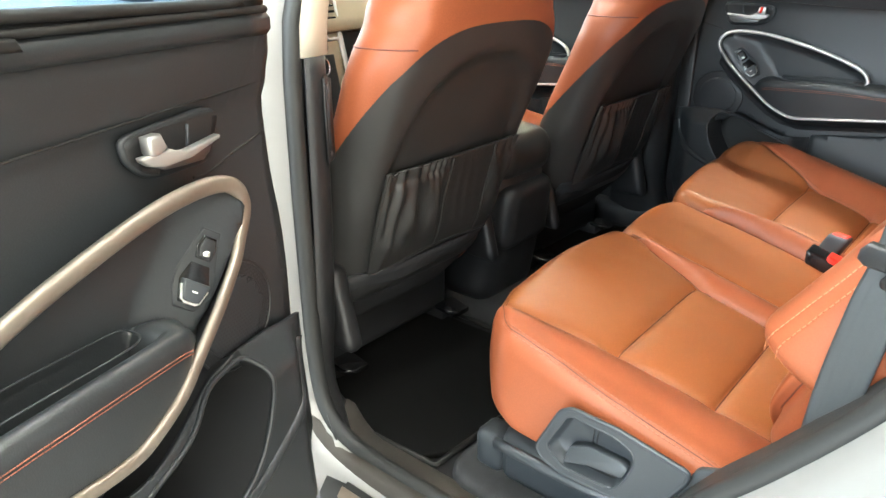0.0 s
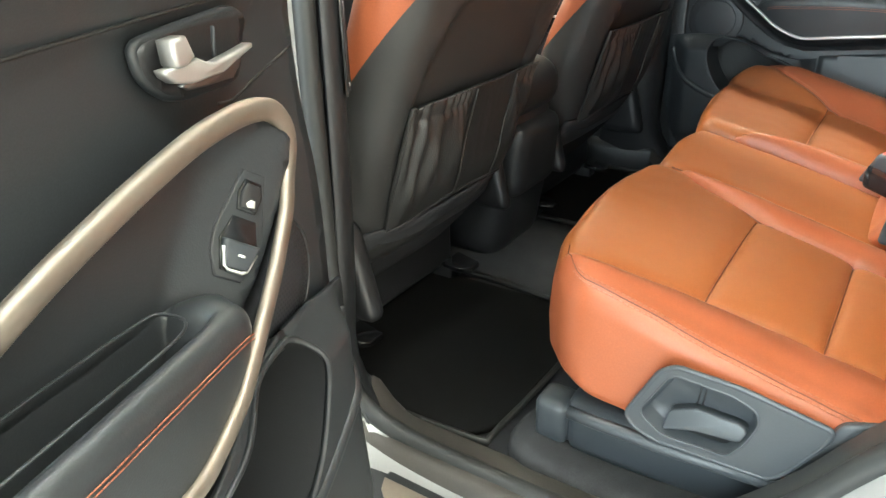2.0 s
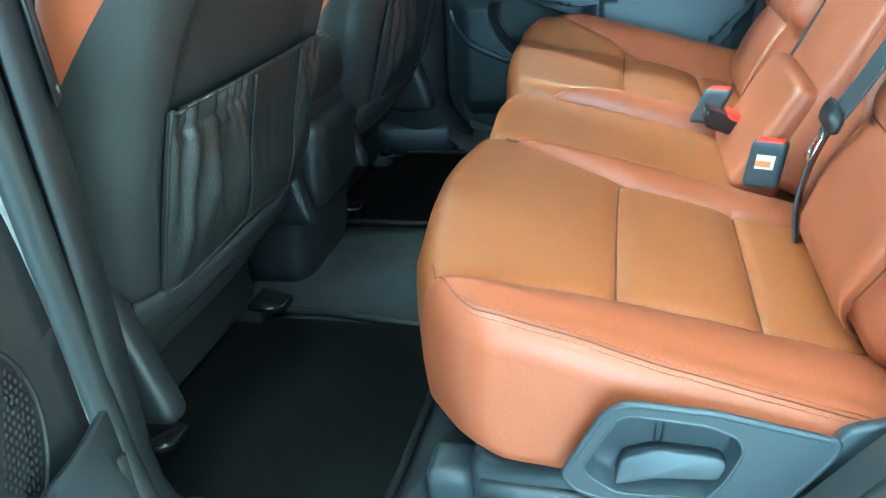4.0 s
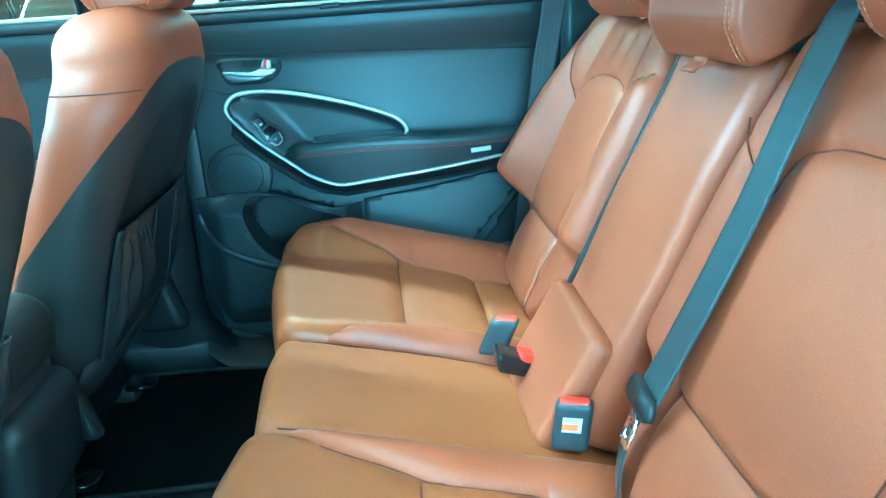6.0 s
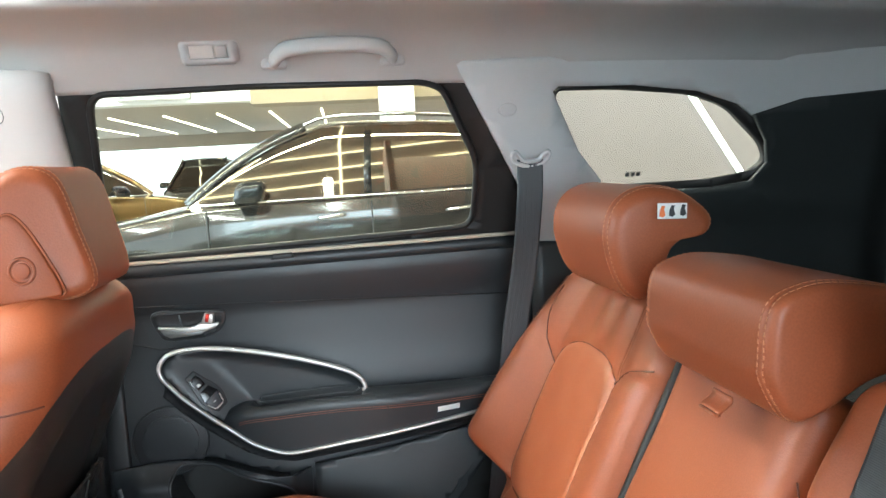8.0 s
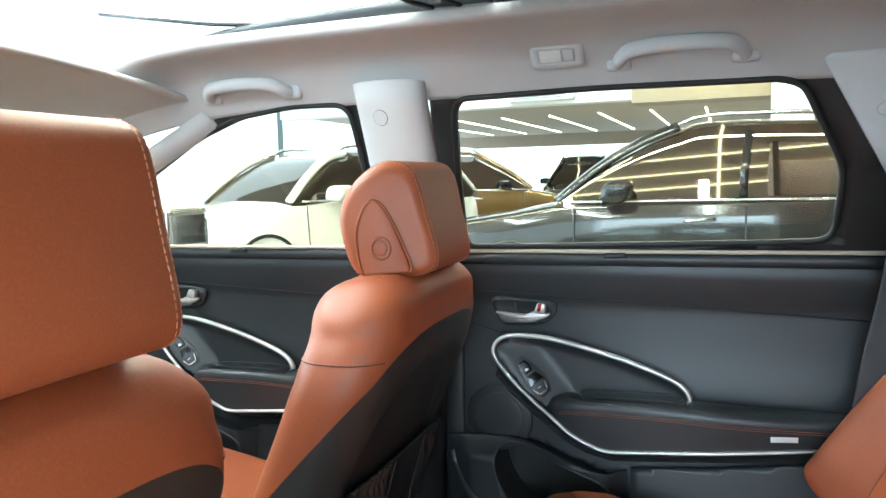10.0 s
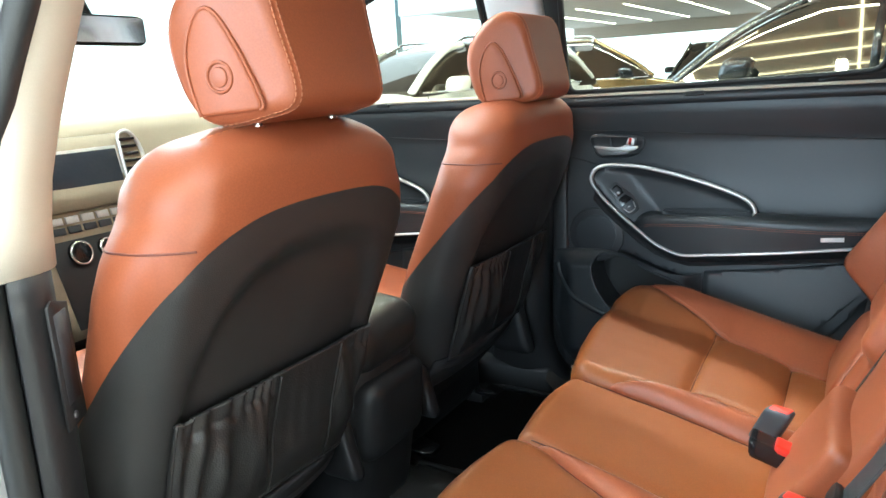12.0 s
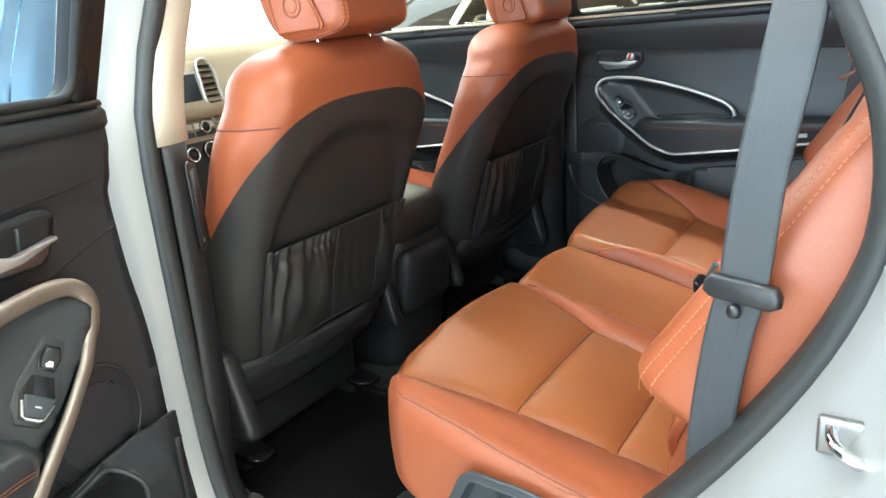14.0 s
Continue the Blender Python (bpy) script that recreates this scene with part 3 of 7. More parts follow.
def b_pillar(sign):
    """The B pillar: charcoal foot, light upper trim, cap and belt slot."""
    t = thing("b_pillar", "car B pillar with charcoal lower trim and pale upper trim", "pillar", "pillars", "structure")

    def lower(u, v):
        z = 0.36 + v * 0.67
        x0, x1 = -0.19 - 0.05 * (1 - v) ** 3, -0.028 - 0.02 * (1 - v) + 0.07 * max(0, 0.15 - v) / 0.15
        a = u * math.pi
        x = (x0 + x1) / 2 - math.cos(a) * (x1 - x0) / 2
        return (x, sign * (0.705 - 0.072 * math.sin(a) ** 0.6 + 0.03 * (1 - v) ** 4), z)

    def upper(u, v):
        z = 1.03 + v * 0.44
        x0, x1 = (-0.175, -0.028) if sign < 0 else (-0.150, -0.008)
        a = u * math.pi
        x = (x0 + x1) / 2 - math.cos(a) * (x1 - x0) / 2
        return (x, sign * (0.712 - lean(z) - (0.085 if sign < 0 else 0.05) * math.sin(a) ** 0.6), z)

    part("lower_trim", solid(grid("lower_trim", lower, 14, 16), 0.004), PLASTIC, t)
    part("foot_trim", box("foot_trim", (-1.4, min(sign * 0.655, sign * 0.73), 0.30), (-0.03, max(sign * 0.655, sign * 0.73), 0.415), 0.02), PLASTIC, t)
    if sign > 0:
        part("edge_trim", box("edge_trim", (-0.06, 0.722, 0.36), (0.0, 0.74, 1.14), 0.006), PLASTIC, t)
    part("upper_trim", solid(grid("upper_trim", upper, 14, 10), 0.004), PILLAR if sign > 0 else CREAM, t, "pale upper pillar trim")
    ring_c = [(-0.09 + 0.014 * math.cos(k * math.pi / 12), 1.405 + 0.014 * math.sin(k * math.pi / 12)) for k in range(24)]
    on_trim = lambda u, v, d: Vector((u, sign * ((0.627 if sign < 0 else 0.662) - lean(v) - 0.0005 - d), v))
    cap = part("screw_cap", plate("screw_cap", ring_c, on_trim, 0.0012, 0.0005), PILLAR, t, "round screw cap", smooth=False)
    part("cap_joint", tube("cap_joint", [on_trim(u, v, 0.0002) for u, v in ring_c], 0.0007, 6, True), PLASTIC_GREY, cap)
    # check strap cover and latch slot on the rear edge
    if sign < 0:
        pa, pb, pn = Vector((-0.057, -0.6420, 0)), Vector((-0.032, -0.676, 0)), Vector((0.80, 0.60, 0))
        on = lambda u, v, d: pa.lerp(pb, u) + pn * (d + 0.004) + Vector((0, 0, v))
        part("latch_slot", plate("latch_slot", [(-0.05, 0.862), (1.05, 0.862), (1.05, 0.995), (0.75, 1.0), (-0.05, 0.99)], on, 0.003, 0.001), PLASTIC, t, "adjuster plate")
        # flat dark plate paints the shaded inside of the slot
        part("latch_shade", plate("latch_shade", [(0.15, 0.888), (0.85, 0.888), (0.85, 0.985), (0.15, 0.985)], lambda u, v, d: on(u, v, d + 0.0032), 0.0006, 0), INK, t)
        for u in (0.35, 0.65):
            part("slide_bar", tube("slide_bar", [on(u, 0.890, 0.005), on(u, 0.983, 0.005)], 0.003, 6), PLASTIC_GREY, t)
        part("bolt", plate("bolt", [(0.62 + 0.10 * math.cos(k * math.pi / 6), 0.874 + 0.004 * math.sin(k * math.pi / 6)) for k in range(12)], lambda u, v, d: on(u, v, d + 0.003), 0.002, 0.0005), STEEL, t)
    return t


b_pillar(1)
b_pillar(-1)


# ---- roof lining with the sunroof opening ----
def liner_side(sign):
    """The curved band of lining between the windows and the sunroof."""
    prof = [(0.590, 1.440), (0.570, 1.470), (0.54, 1.505), (0.50, 1.525), (0.46, 1.535), (0.42, 1.542), (0.41, 1.548), (0.412, 1.56)]
    prof = smooth_line([(y, z, 0) for y, z in prof], 3)

    def f(u, v):
        x = -0.95 + 2.95 * u
        q = prof[min(len(prof) - 1, int(round(v * (len(prof) - 1))))]
        drop = 0.10 * max(0, (-0.35 - x) / 0.6) ** 2 + 0.05 * max(0, (x - 0.5) / 1.4) ** 1.6 + 0.012 * max(0.0, abs(x - 0.1) - 0.3)
        edge = 0.045 * max(0, (x - 0.55) / 1.4) * (1 - v)
        return (x, sign * (q[0] + edge), q[1] - drop)
    return solid(grid("lining", f, 60, len(prof) - 1), 0.004)


lining = thing("ceiling", "pale grey fabric headlining round a large sunroof", "ceiling", kind="structure")
for sign in (-1, 1):
    part("lining", liner_side(sign), LINER, lining)


def roof_back(u, v):
    x, y = 1.05 + 0.97 * u, -0.60 + 1.20 * v
    return (x, y, 1.556 - 0.05 * max(0, (x - 0.5) / 1.4) ** 1.6 - 0.01 * (y / 0.4) ** 2 + 0.004)


def roof_front(u, v):
    x, y = -0.86 + 0.31 * u, -0.62 + 1.24 * v
    return (x, y, 1.53 - 0.10 * max(0, (-0.35 - x) / 0.6) ** 2 - 0.05 * (y / 0.6) ** 2)


part("front_lining", solid(grid("front_lining", roof_front, 14, 20), 0.01), LINER, lining)
shade = part("sunroof_shade", solid(grid("sunroof_shade", lambda u, v: (0.30 + 0.86 * u, -0.60 + 1.20 * v, 1.585), 10, 10), 0.008), MAT)
tagged(shade, "dark glass panel of the sunroof, slid half back", "sunroof", kind="structure")
part("rear_lining", solid(grid("rear_lining", roof_back, 24, 20), 0.006), LINER, lining)

roof_gear = thing("sunroof_frame", "open sunroof with grey side rails, black carriage and wind deflector arm", "sunroof", kind="structure")
for sign in (-1, 1):
    rail = part("side_rail", sweep("side_rail", smooth_line([(-0.62, sign * 0.50, 1.545), (-0.40, sign * 0.50, 1.575), (-0.15, sign * 0.49, 1.586), (0.10, sign * 0.475, 1.588), (0.40, sign * 0.47, 1.588)], 6), bar(0.05, 0.02)), PLASTIC_GREY, roof_gear, "grey aluminium guide rail")
    part("glass_seal", tube("glass_seal", smooth_line([(-0.60, sign * 0.545, 1.572), (-0.30, sign * 0.54, 1.600), (0.05, sign * 0.53, 1.606), (0.35, sign * 0.53, 1.606)], 6), 0.007, 8), RUBBER, roof_gear)
    for k in range(6):
        part("rail_hole", box("rail_hole", (-0.30 + 0.075 * k, sign * 0.478 - 0.004, 1.5735), (-0.286 + 0.075 * k, sign * 0.478 + 0.004, 1.5765), 0.001), INK, rail)
    part("deflector_arm", sweep("deflector_arm", [(-0.62, sign * 0.40, 1.62), (-0.42, sign * 0.47, 1.596), (-0.30, sign * 0.50, 1.588)], bar(0.016, 0.006)), PLASTIC_GREY, roof_gear, "thin deflector arm")
    part("carriage", pillow("carriage", (0.075, 0.07, 0.018), 0.008, 0.02, lambda p: p + np.array((0.10, sign * 0.40, 1.588))), GLOSS_BLACK, roof_gear, "black sliding carriage")
    part("motor_cover", pillow("motor_cover", (0.06, 0.03, 0.014), 0.013, 0.01, lambda p: p + np.array((0.10, sign * 0.462, 1.570))), PILLAR, roof_gear, "pale rounded cover")
    for k in range(3):
        part("link", tube("link", [(0.03 + 0.05 * k, sign * 0.33, 1.575), (0.06 + 0.05 * k, sign * 0.45, 1.568 + 0.004 * k)], 0.006, 6), RUBBER, roof_gear)
part("cross_bar", box("cross_bar", (0.20, -0.55, 1.570), (0.30, 0.55, 1.584), 0.006), PLASTIC_GREY, roof_gear, "grey cross bar of the glass panel")
part("rear_carriage", box("rear_carriage", (0.02, -0.34, 1.588), (0.20, 0.34, 1.602), 0.004), RUBBER, roof_gear)


# ================= rear seats =================
def rear_cushion(t, name, yc, hw, outer, label):
    """A seat cushion: leather sides and bolsters, tan inserts, cross seams. outer: -1 where its outer edge is at low y, 0 for the middle one."""
    me = pillow(name, (0.25, hw, 0.11), 0.030, 0.0075)
    o = outer or 1
    if outer:
        lo, hi = -0.128, (0.172 if o < 0 else 0.178)   # insert from the outer line to the inner one, in mirrored local y
    else:
        lo, hi = -hw + 0.012, hw - 0.012
    # the insert's outer line runs straight to the nose; the inner one flares to meet the edge
    line_in = lambda x: hi + (0.062 * max(0, (-0.03 - x) / 0.14) if outer else 0)
    flare = 0.055 if o < 0 else 0.088
    line_out = lambda x: lo - (flare * max(0, (-0.05 - x) / 0.18) - 0.02 * max(0, (x + 0.05) / 0.17) if outer else 0)

    def inside(c):
        y = c.y * -o if outer else c.y
        return c.z > 0.02 and line_out(c.x) < y < line_in(c.x) and c.x < 0.24

    planes = []
    if outer:
        planes += [((-0.05, -o * lo, 0), (0.02 / 0.17 * o, 1, 0)), ((-0.05, -o * lo, 0), (flare / 0.18 * o, 1, 0))]
        planes += [((0, -o * hi, 0), (0, 1, 0)), ((-0.03, -o * hi, 0), (-0.062 / 0.14 * o, 1, 0))]
    else:
        planes += [((0, lo, 0), (0, 1, 0)), ((0, hi, 0), (0, 1, 0))]
    planes.append(((0, 0, 0.02), (0, 0, 1)))
    cross = [(at - 0.472) / 0.91 for at in (0.426, 0.569)]
    if outer:
        planes += [((x + e, 0, 0), (1, 0, 0)) for x in cross for e in (-0.004, 0.0, 0.004)]
        planes += [((0, -o * v + e, 0), (0, 1, 0)) for v in (lo, hi) for e in (-0.004, 0.004)]
    tan, rust = split(me, planes, inside)
    # seams on the top, in local x and mirrored y
    if outer:
        seams = [[(x, line_out(x)) for x in np.linspace(-0.225, 0.235, 24)], [(x, line_in(x)) for x in np.linspace(-0.155, 0.235, 24)]]
        seams += [[(x, line_out(x)), (x, hi)] for x in cross]
        reach = ([(-1, -0.046), (-0.9, -0.026), (-0.76, 0.004), (-0.45, 0.032), (-0.05, 0.045), (0.35, 0.052), (0.6, 0.049), (0.85, 0.038), (1, 0.028)] if o < 0 else
                 [(-1, -0.045), (-0.92, -0.005), (-0.8, 0.036), (-0.6, 0.060), (-0.3, 0.064), (0.1, 0.06), (0.5, 0.048), (0.8, 0.034), (1, 0.022)])
        crest = 0.016 if o < 0 else 0.048
    else:
        seams = [[(-0.22, lo), (0.235, lo)], [(-0.22, hi), (0.235, hi)]]
        reach, crest = [(-1, 0.022), (0, 0.028), (1, 0.022)], 0.0

    def shape(p):
        x, yl, z = p[:, 0], p[:, 1] * (-o if outer else 1), p[:, 2]
        top = step(z, 0.03, 0.012)
        X = 0.472 + x * 0.91
        up = np.zeros(len(p))
        if outer:
            lo_l = lo - flare * np.maximum(0, (-0.05 - x) / 0.18) + 0.02 * np.maximum(0, (x + 0.05) / 0.17)
            hi_l = hi + 0.062 * np.maximum(0, (-0.03 - x) / 0.14)
            early = 0.0 if o < 0 else 0.11 * np.clip((-0.02 - x) / 0.15, 0, 1)   # the far cushion swells to its bolster without a step at the nose
            k = np.clip((lo_l + early - yl) / (np.maximum(0.035, 0.222 + lo_l) + early), 0, 1)
            up += crest * (1 if o < 0 else np.clip((X - 0.17) / 0.15, 0, 1) ** 0.7) * np.sin(k * np.pi / 2) ** 1.3 + 0.008 * np.sin(np.clip(k * 1.1, 0, 1) * np.pi)
            up += 0.016 * np.sin(np.clip((yl - hi_l) / np.maximum(0.02, hw - hi_l), 0, 1) * np.pi) ** 0.7
            mid = step(yl, lo_l, 0.006) * step(-yl, -hi_l, 0.006)
            for a, b in ((0.22, 0.426), (0.426, 0.569), (0.569, 0.72)):
                q = np.clip((X - a) / (b - a), 0, 1)
                up += 0.009 * np.sin(np.pi * q) ** 0.7 * mid * np.sin(np.pi * np.clip((yl - lo_l) / (hi_l - lo_l), 0, 1)) ** 0.5
            for j, seam in enumerate(seams):
                up -= (0.0075, 0.0075, 0.009, 0.009)[j] * crease(x, yl, seam, 0.0065)
        else:
            up += 0.012 * np.cos(np.clip(yl / hw, -1, 1) * np.pi / 2) - 0.004
            for seam in seams:
                up -= 0.006 * crease(x, yl, seam, 0.005)
        # edge seam round the top
        up -= 0.003 * dip(z, 0.088, 0.004)
        nose = np.maximum(0, (0.33 - X) / 0.13)
        Z = 0.503 + np.where(z > 0, z, z * 0.22) * (1 - 0.10 * (X - 0.3)) + up * top - 0.27 * (X - 0.426) * (0.35 + 0.65 * top) - 0.008 * nose ** 2 * top + (0.010 if outer > 0 else 0.0) * top
        # the nose swells forward and tucks under
        s_ = np.clip(yl / hw, -1, 1)
        X = X - np.interp(s_, [r[0] for r in reach], [r[1] for r in reach]) * step(-x, 0.11, 0.035) + 0.016 * np.clip(0.3 - z / 0.11, 0, 1) * step(-x, 0.15, 0.02) - 0.010 * np.sin(np.clip((z + 0.11) / 0.22, 0, 1) * np.pi) * step(-x, 0.2, 0.01)
        Z = Z + 0.27 * np.minimum(np.interp(s_, [r[0] for r in reach], [r[1] for r in reach]), 0) * step(-x, 0.11, 0.035) * top
        # slow wander so that no edge is dead straight
        w = np.array([noise.noise(Vector((a * 7, b * 7, c * 7))) + 0.3 * noise.noise(Vector((a * 26, b * 26, c * 26))) for a, b, c in p]) * 0.0022
        Y = yc + p[:, 1] * (1 + 0.02 * np.sin((z + 0.11) / 0.22 * np.pi)) + w
        return np.stack([X, Y, Z + w], 1)

    body = part(name, bend(rust, shape), LEATHER, t, label)
    part("seat_insert", bend(tan, shape), INSERT, body, "tan leather insert panels")
    f = lambda a, b, c: shape(np.array([[a, b, c]]))[0]
    for seam in seams:
        part("seam", tube("seam", [f(x, (-o if outer else 1) * y, 0.1112) for x, y in even(seam)], 0.0011, 6), SEAM_DARK, body)
    if outer:
        # twin rows of stitches along the outer and front top edge
        r_ = 0.030
        for ang in (0.84, 1.18):
            cy, cz = hw - r_ + r_ * math.cos(ang), 0.11 - r_ + r_ * math.sin(ang)
            row = [f(xx, o * cy, cz) for xx in np.linspace(0.22, -0.215, 40)]
            row += [f(-0.22 - r_ * math.cos(ang) * math.sin(b), o * (hw - r_ + r_ * math.cos(ang) * math.cos(b)), cz) for b in np.linspace(0.1, 1.4, 6)]
            stitches("stitching", row, body, 0.0052, 0.0022, 0.0007, THREAD_DIM, lift=(0, o * 0.001, 0.001))
        edge = [f(xx, o * (hw - r_ + r_ * math.cos(1.01)), 0.11 - r_ + r_ * math.sin(1.01)) for xx in np.linspace(0.22, -0.215, 40)]
        edge += [f(-0.22 - r_ * math.cos(1.01) * math.sin(b), o * (hw - r_ + r_ * math.cos(1.01) * math.cos(b)), 0.11 - r_ + r_ * math.sin(1.01)) for b in np.linspace(0.1, 1.5, 7)]
        edge += [f(-0.22 - r_ * math.cos(1.01), o * yy, 0.11 - r_ + r_ * math.sin(1.01)) for yy in np.linspace(hw - r_ - 0.005, hw - 0.10, 8)]
        part("seam", tube("seam", edge, 0.0008, 6), SEAM_DARK, body)
        stitches("stitching", [f(x, -o * (y - 0.004), 0.1115) for x, y in even(seams[0])], body, 0.0052, 0.0016, 0.0006, THREAD_DIM)
    return body


BASE_UP = np.array((0.44, 0, 0.898))


def back_point(p, yc, off=0.0):
    """Local (along the back, across, forward) to the car; the back leans with its foot at the seat's bite."""
    a, y, d = p[:, 0], p[:, 1], p[:, 2]
    foot = np.array((0.622, 0, 0.575))
    front = np.array((-0.898, 0, 0.44))
    return foot + a[:, None] * BASE_UP + (d + off)[:, None] * front + np.stack([0 * y, y + yc, 0 * y], 1)


def rear_back(t, yc, hw, outer):
    """A seat back with side bolsters, arched insert and low fold."""
    o = outer
    deep_b = 0.085 if o < 0 else 0.065
    me = pillow("backrest", (0.29, hw, deep_b), 0.04, 0.008)
    lo, hi = -0.135, (0.148 if o < 0 else 0.112)
    knots = [(lo, 0.085), (-0.128, 0.130), (-0.10, 0.153), (-0.05, 0.164), (hi - 0.09, 0.164), (hi - 0.046, 0.156), (hi - 0.016, 0.138), (hi, 0.085)]
    arch_at = lambda y: np.interp(y, [k[0] for k in knots], [k[1] for k in knots])

    def inside(c):
        y = -o * c.y
        return c.z > 0.0 and lo < y < hi and c.x < arch_at(y)

    planes = [((0, -o * lo, 0), (0, 1, 0)), ((0, -o * hi, 0), (0, 1, 0)), ((0, 0, 0), (0, 0, 1))]
    for (ya, aa), (yb, ab) in zip(knots, knots[1:]):
        planes.append(((aa, -o * ya, 0), (-o * (yb - ya), -(ab - aa), 0)))
    planes += [((-0.125 + e, 0, 0), (1, 0, 0)) for e in (-0.004, 0.0, 0.004)] + [((-0.1155 + e, 0, 0), (1, 0, 0)) for e in (0.0, 0.005)]
    planes += [((0, -o * v + e, 0), (0, 1, 0)) for v in (lo, hi) for e in (-0.004, 0.004)]
    tan, rust = split(me, planes, inside)
    # seams, along the back and in mirrored y: insert and arch, low fold, and the two shoulder seams
    arch = [(-0.27, lo)] + [(aa, ya) for ya, aa in smooth_line(knots, 3)] + [(-0.27, hi)]
    fold = [(-0.125, lo), (-0.125, hi)]
    shoulder_in = [(0.106, 0.150), (0.120, 0.190), (0.140, 0.222), (0.165, 0.246)] if o < 0 else [(0.135, 0.095), (0.150, 0.13), (0.168, 0.17), (0.184, 0.228)]
    shoulder_out = [(0.100, -0.134), (0.135, -0.165), (0.185, -0.19), (0.235, -0.205)]
    seams = [(arch, 0.0065, 0.007), (fold, 0.009, 0.007), (shoulder_in, 0.006, 0.007), (shoulder_out, 0.006, 0.007)]

    def shape(p):
        a, yl, d = p[:, 0].copy(), -o * p[:, 1], p[:, 2].copy()
        front = step(d, deep_b - 0.045, 0.01)
        wing = np.clip(1 - (a + 0.08) / 0.34, 0, 1)
        over = np.clip((lo - yl) / 0.075, 0, 1)
        bol = (0.020 + 0.052 * wing) * np.sin(over * np.pi / 2) ** 1.4
        roll = np.clip((yl - hi) / (hw - hi), 0, 1)
        bol = bol + (0.012 * step(-a, -0.17, 0.01) + 0.016) * (1.0 if o > 0 else 0.35) * np.sin(np.clip(roll * 1.15, 0, 1) * np.pi * 0.62) * step(-a, -0.25, 0.03)
        bol = bol * step(a, -0.115, 0.006)
        g = np.zeros(len(p))
        for seam, deep, width in seams:
            g += deep * crease(a, yl, seam, width)
        mid = step(yl, lo, 0.006) * step(-yl, -hi, 0.006)
        # pulls under the head restraint
        g += 0.003 * np.sin(yl * 80) * step(a, 0.19, 0.02) * dip(yl, 0.0, 0.08)
        puff = 0.006 * np.cos(np.clip(yl / hw, -1, 1) * 1.5) * np.cos(np.clip(a / 0.29, -1, 1) * 1.4)
        puff = puff + 0.006 * mid * np.sin(np.clip((a + 0.27) / 0.145, 0, 1) * np.pi) * step(-a, 0.125, 0.004)
        d = d + front * (bol - g + puff)
        low_out = step(-a, 0.118, 0.006) * step(-yl, 0.13, 0.012)
        low_in = step(-a, 0.118, 0.006) * step(yl, 0.13, 0.012)
        d = d - (0.02 * low_out + 0.006 * low_in) * front
        # narrower shoulders, and a foot that draws in and rounds off below the side rolls
        y = p[:, 1] * (1 - (0.22 if o > 0 else 0.10) * np.clip((a - 0.08) / 0.21, 0, 1) ** 1.6)
        foot_in = np.clip((-0.16 - a) / 0.13, 0, 1) ** 2
        y = y - o * 0.02 * np.clip((a - 0.1) / 0.2, 0, 1) - o * (0.045 + 0.05 * foot_in) * low_out + o * (0.028 + 0.10 * foot_in) * low_in + o * 0.02 * step(a, -0.115, 0.006) * step(-yl, 0.165, 0.016)
        q = np.stack([a + 0.29, y, d - deep_b], 1)
        w = np.array([noise.noise(Vector((s * 6, r * 6, c * 6 + 3))) + 0.3 * noise.noise(Vector((s * 22, r * 22, c * 22 + 3))) for s, r, c in p]) * 0.003
        q[:, 2] += w * front
        return back_point(q, yc)

    body = part("backrest", bend(rust, shape), LEATHER, t, "rust leather backrest with side bolsters")
    part("back_insert", bend(tan, shape), BACK_TAN, body, "tan leather insert with an arched top seam")
    f = lambda a, b, c: shape(np.array([[a, b, c]]))[0]
    for seam, deep, width in seams:
        part("seam", tube("seam", [f(aa, -o * yy, deep_b + (0.0022 if seam in (shoulder_in, shoulder_out) else 0.001)) for aa, yy in even(seam)], 0.0011, 6), SEAM_DARK, body)
    for off in (0.012, 0.022):
        row = [f(aa, o * hw * 0.99, deep_b - off) for aa in np.linspace(-0.10, 0.26, 30)]
        stitches("stitching", row, body, 0.0052, 0.0022, 0.0008, lift=(-0.002, o * 0.003, 0.002))
    return body


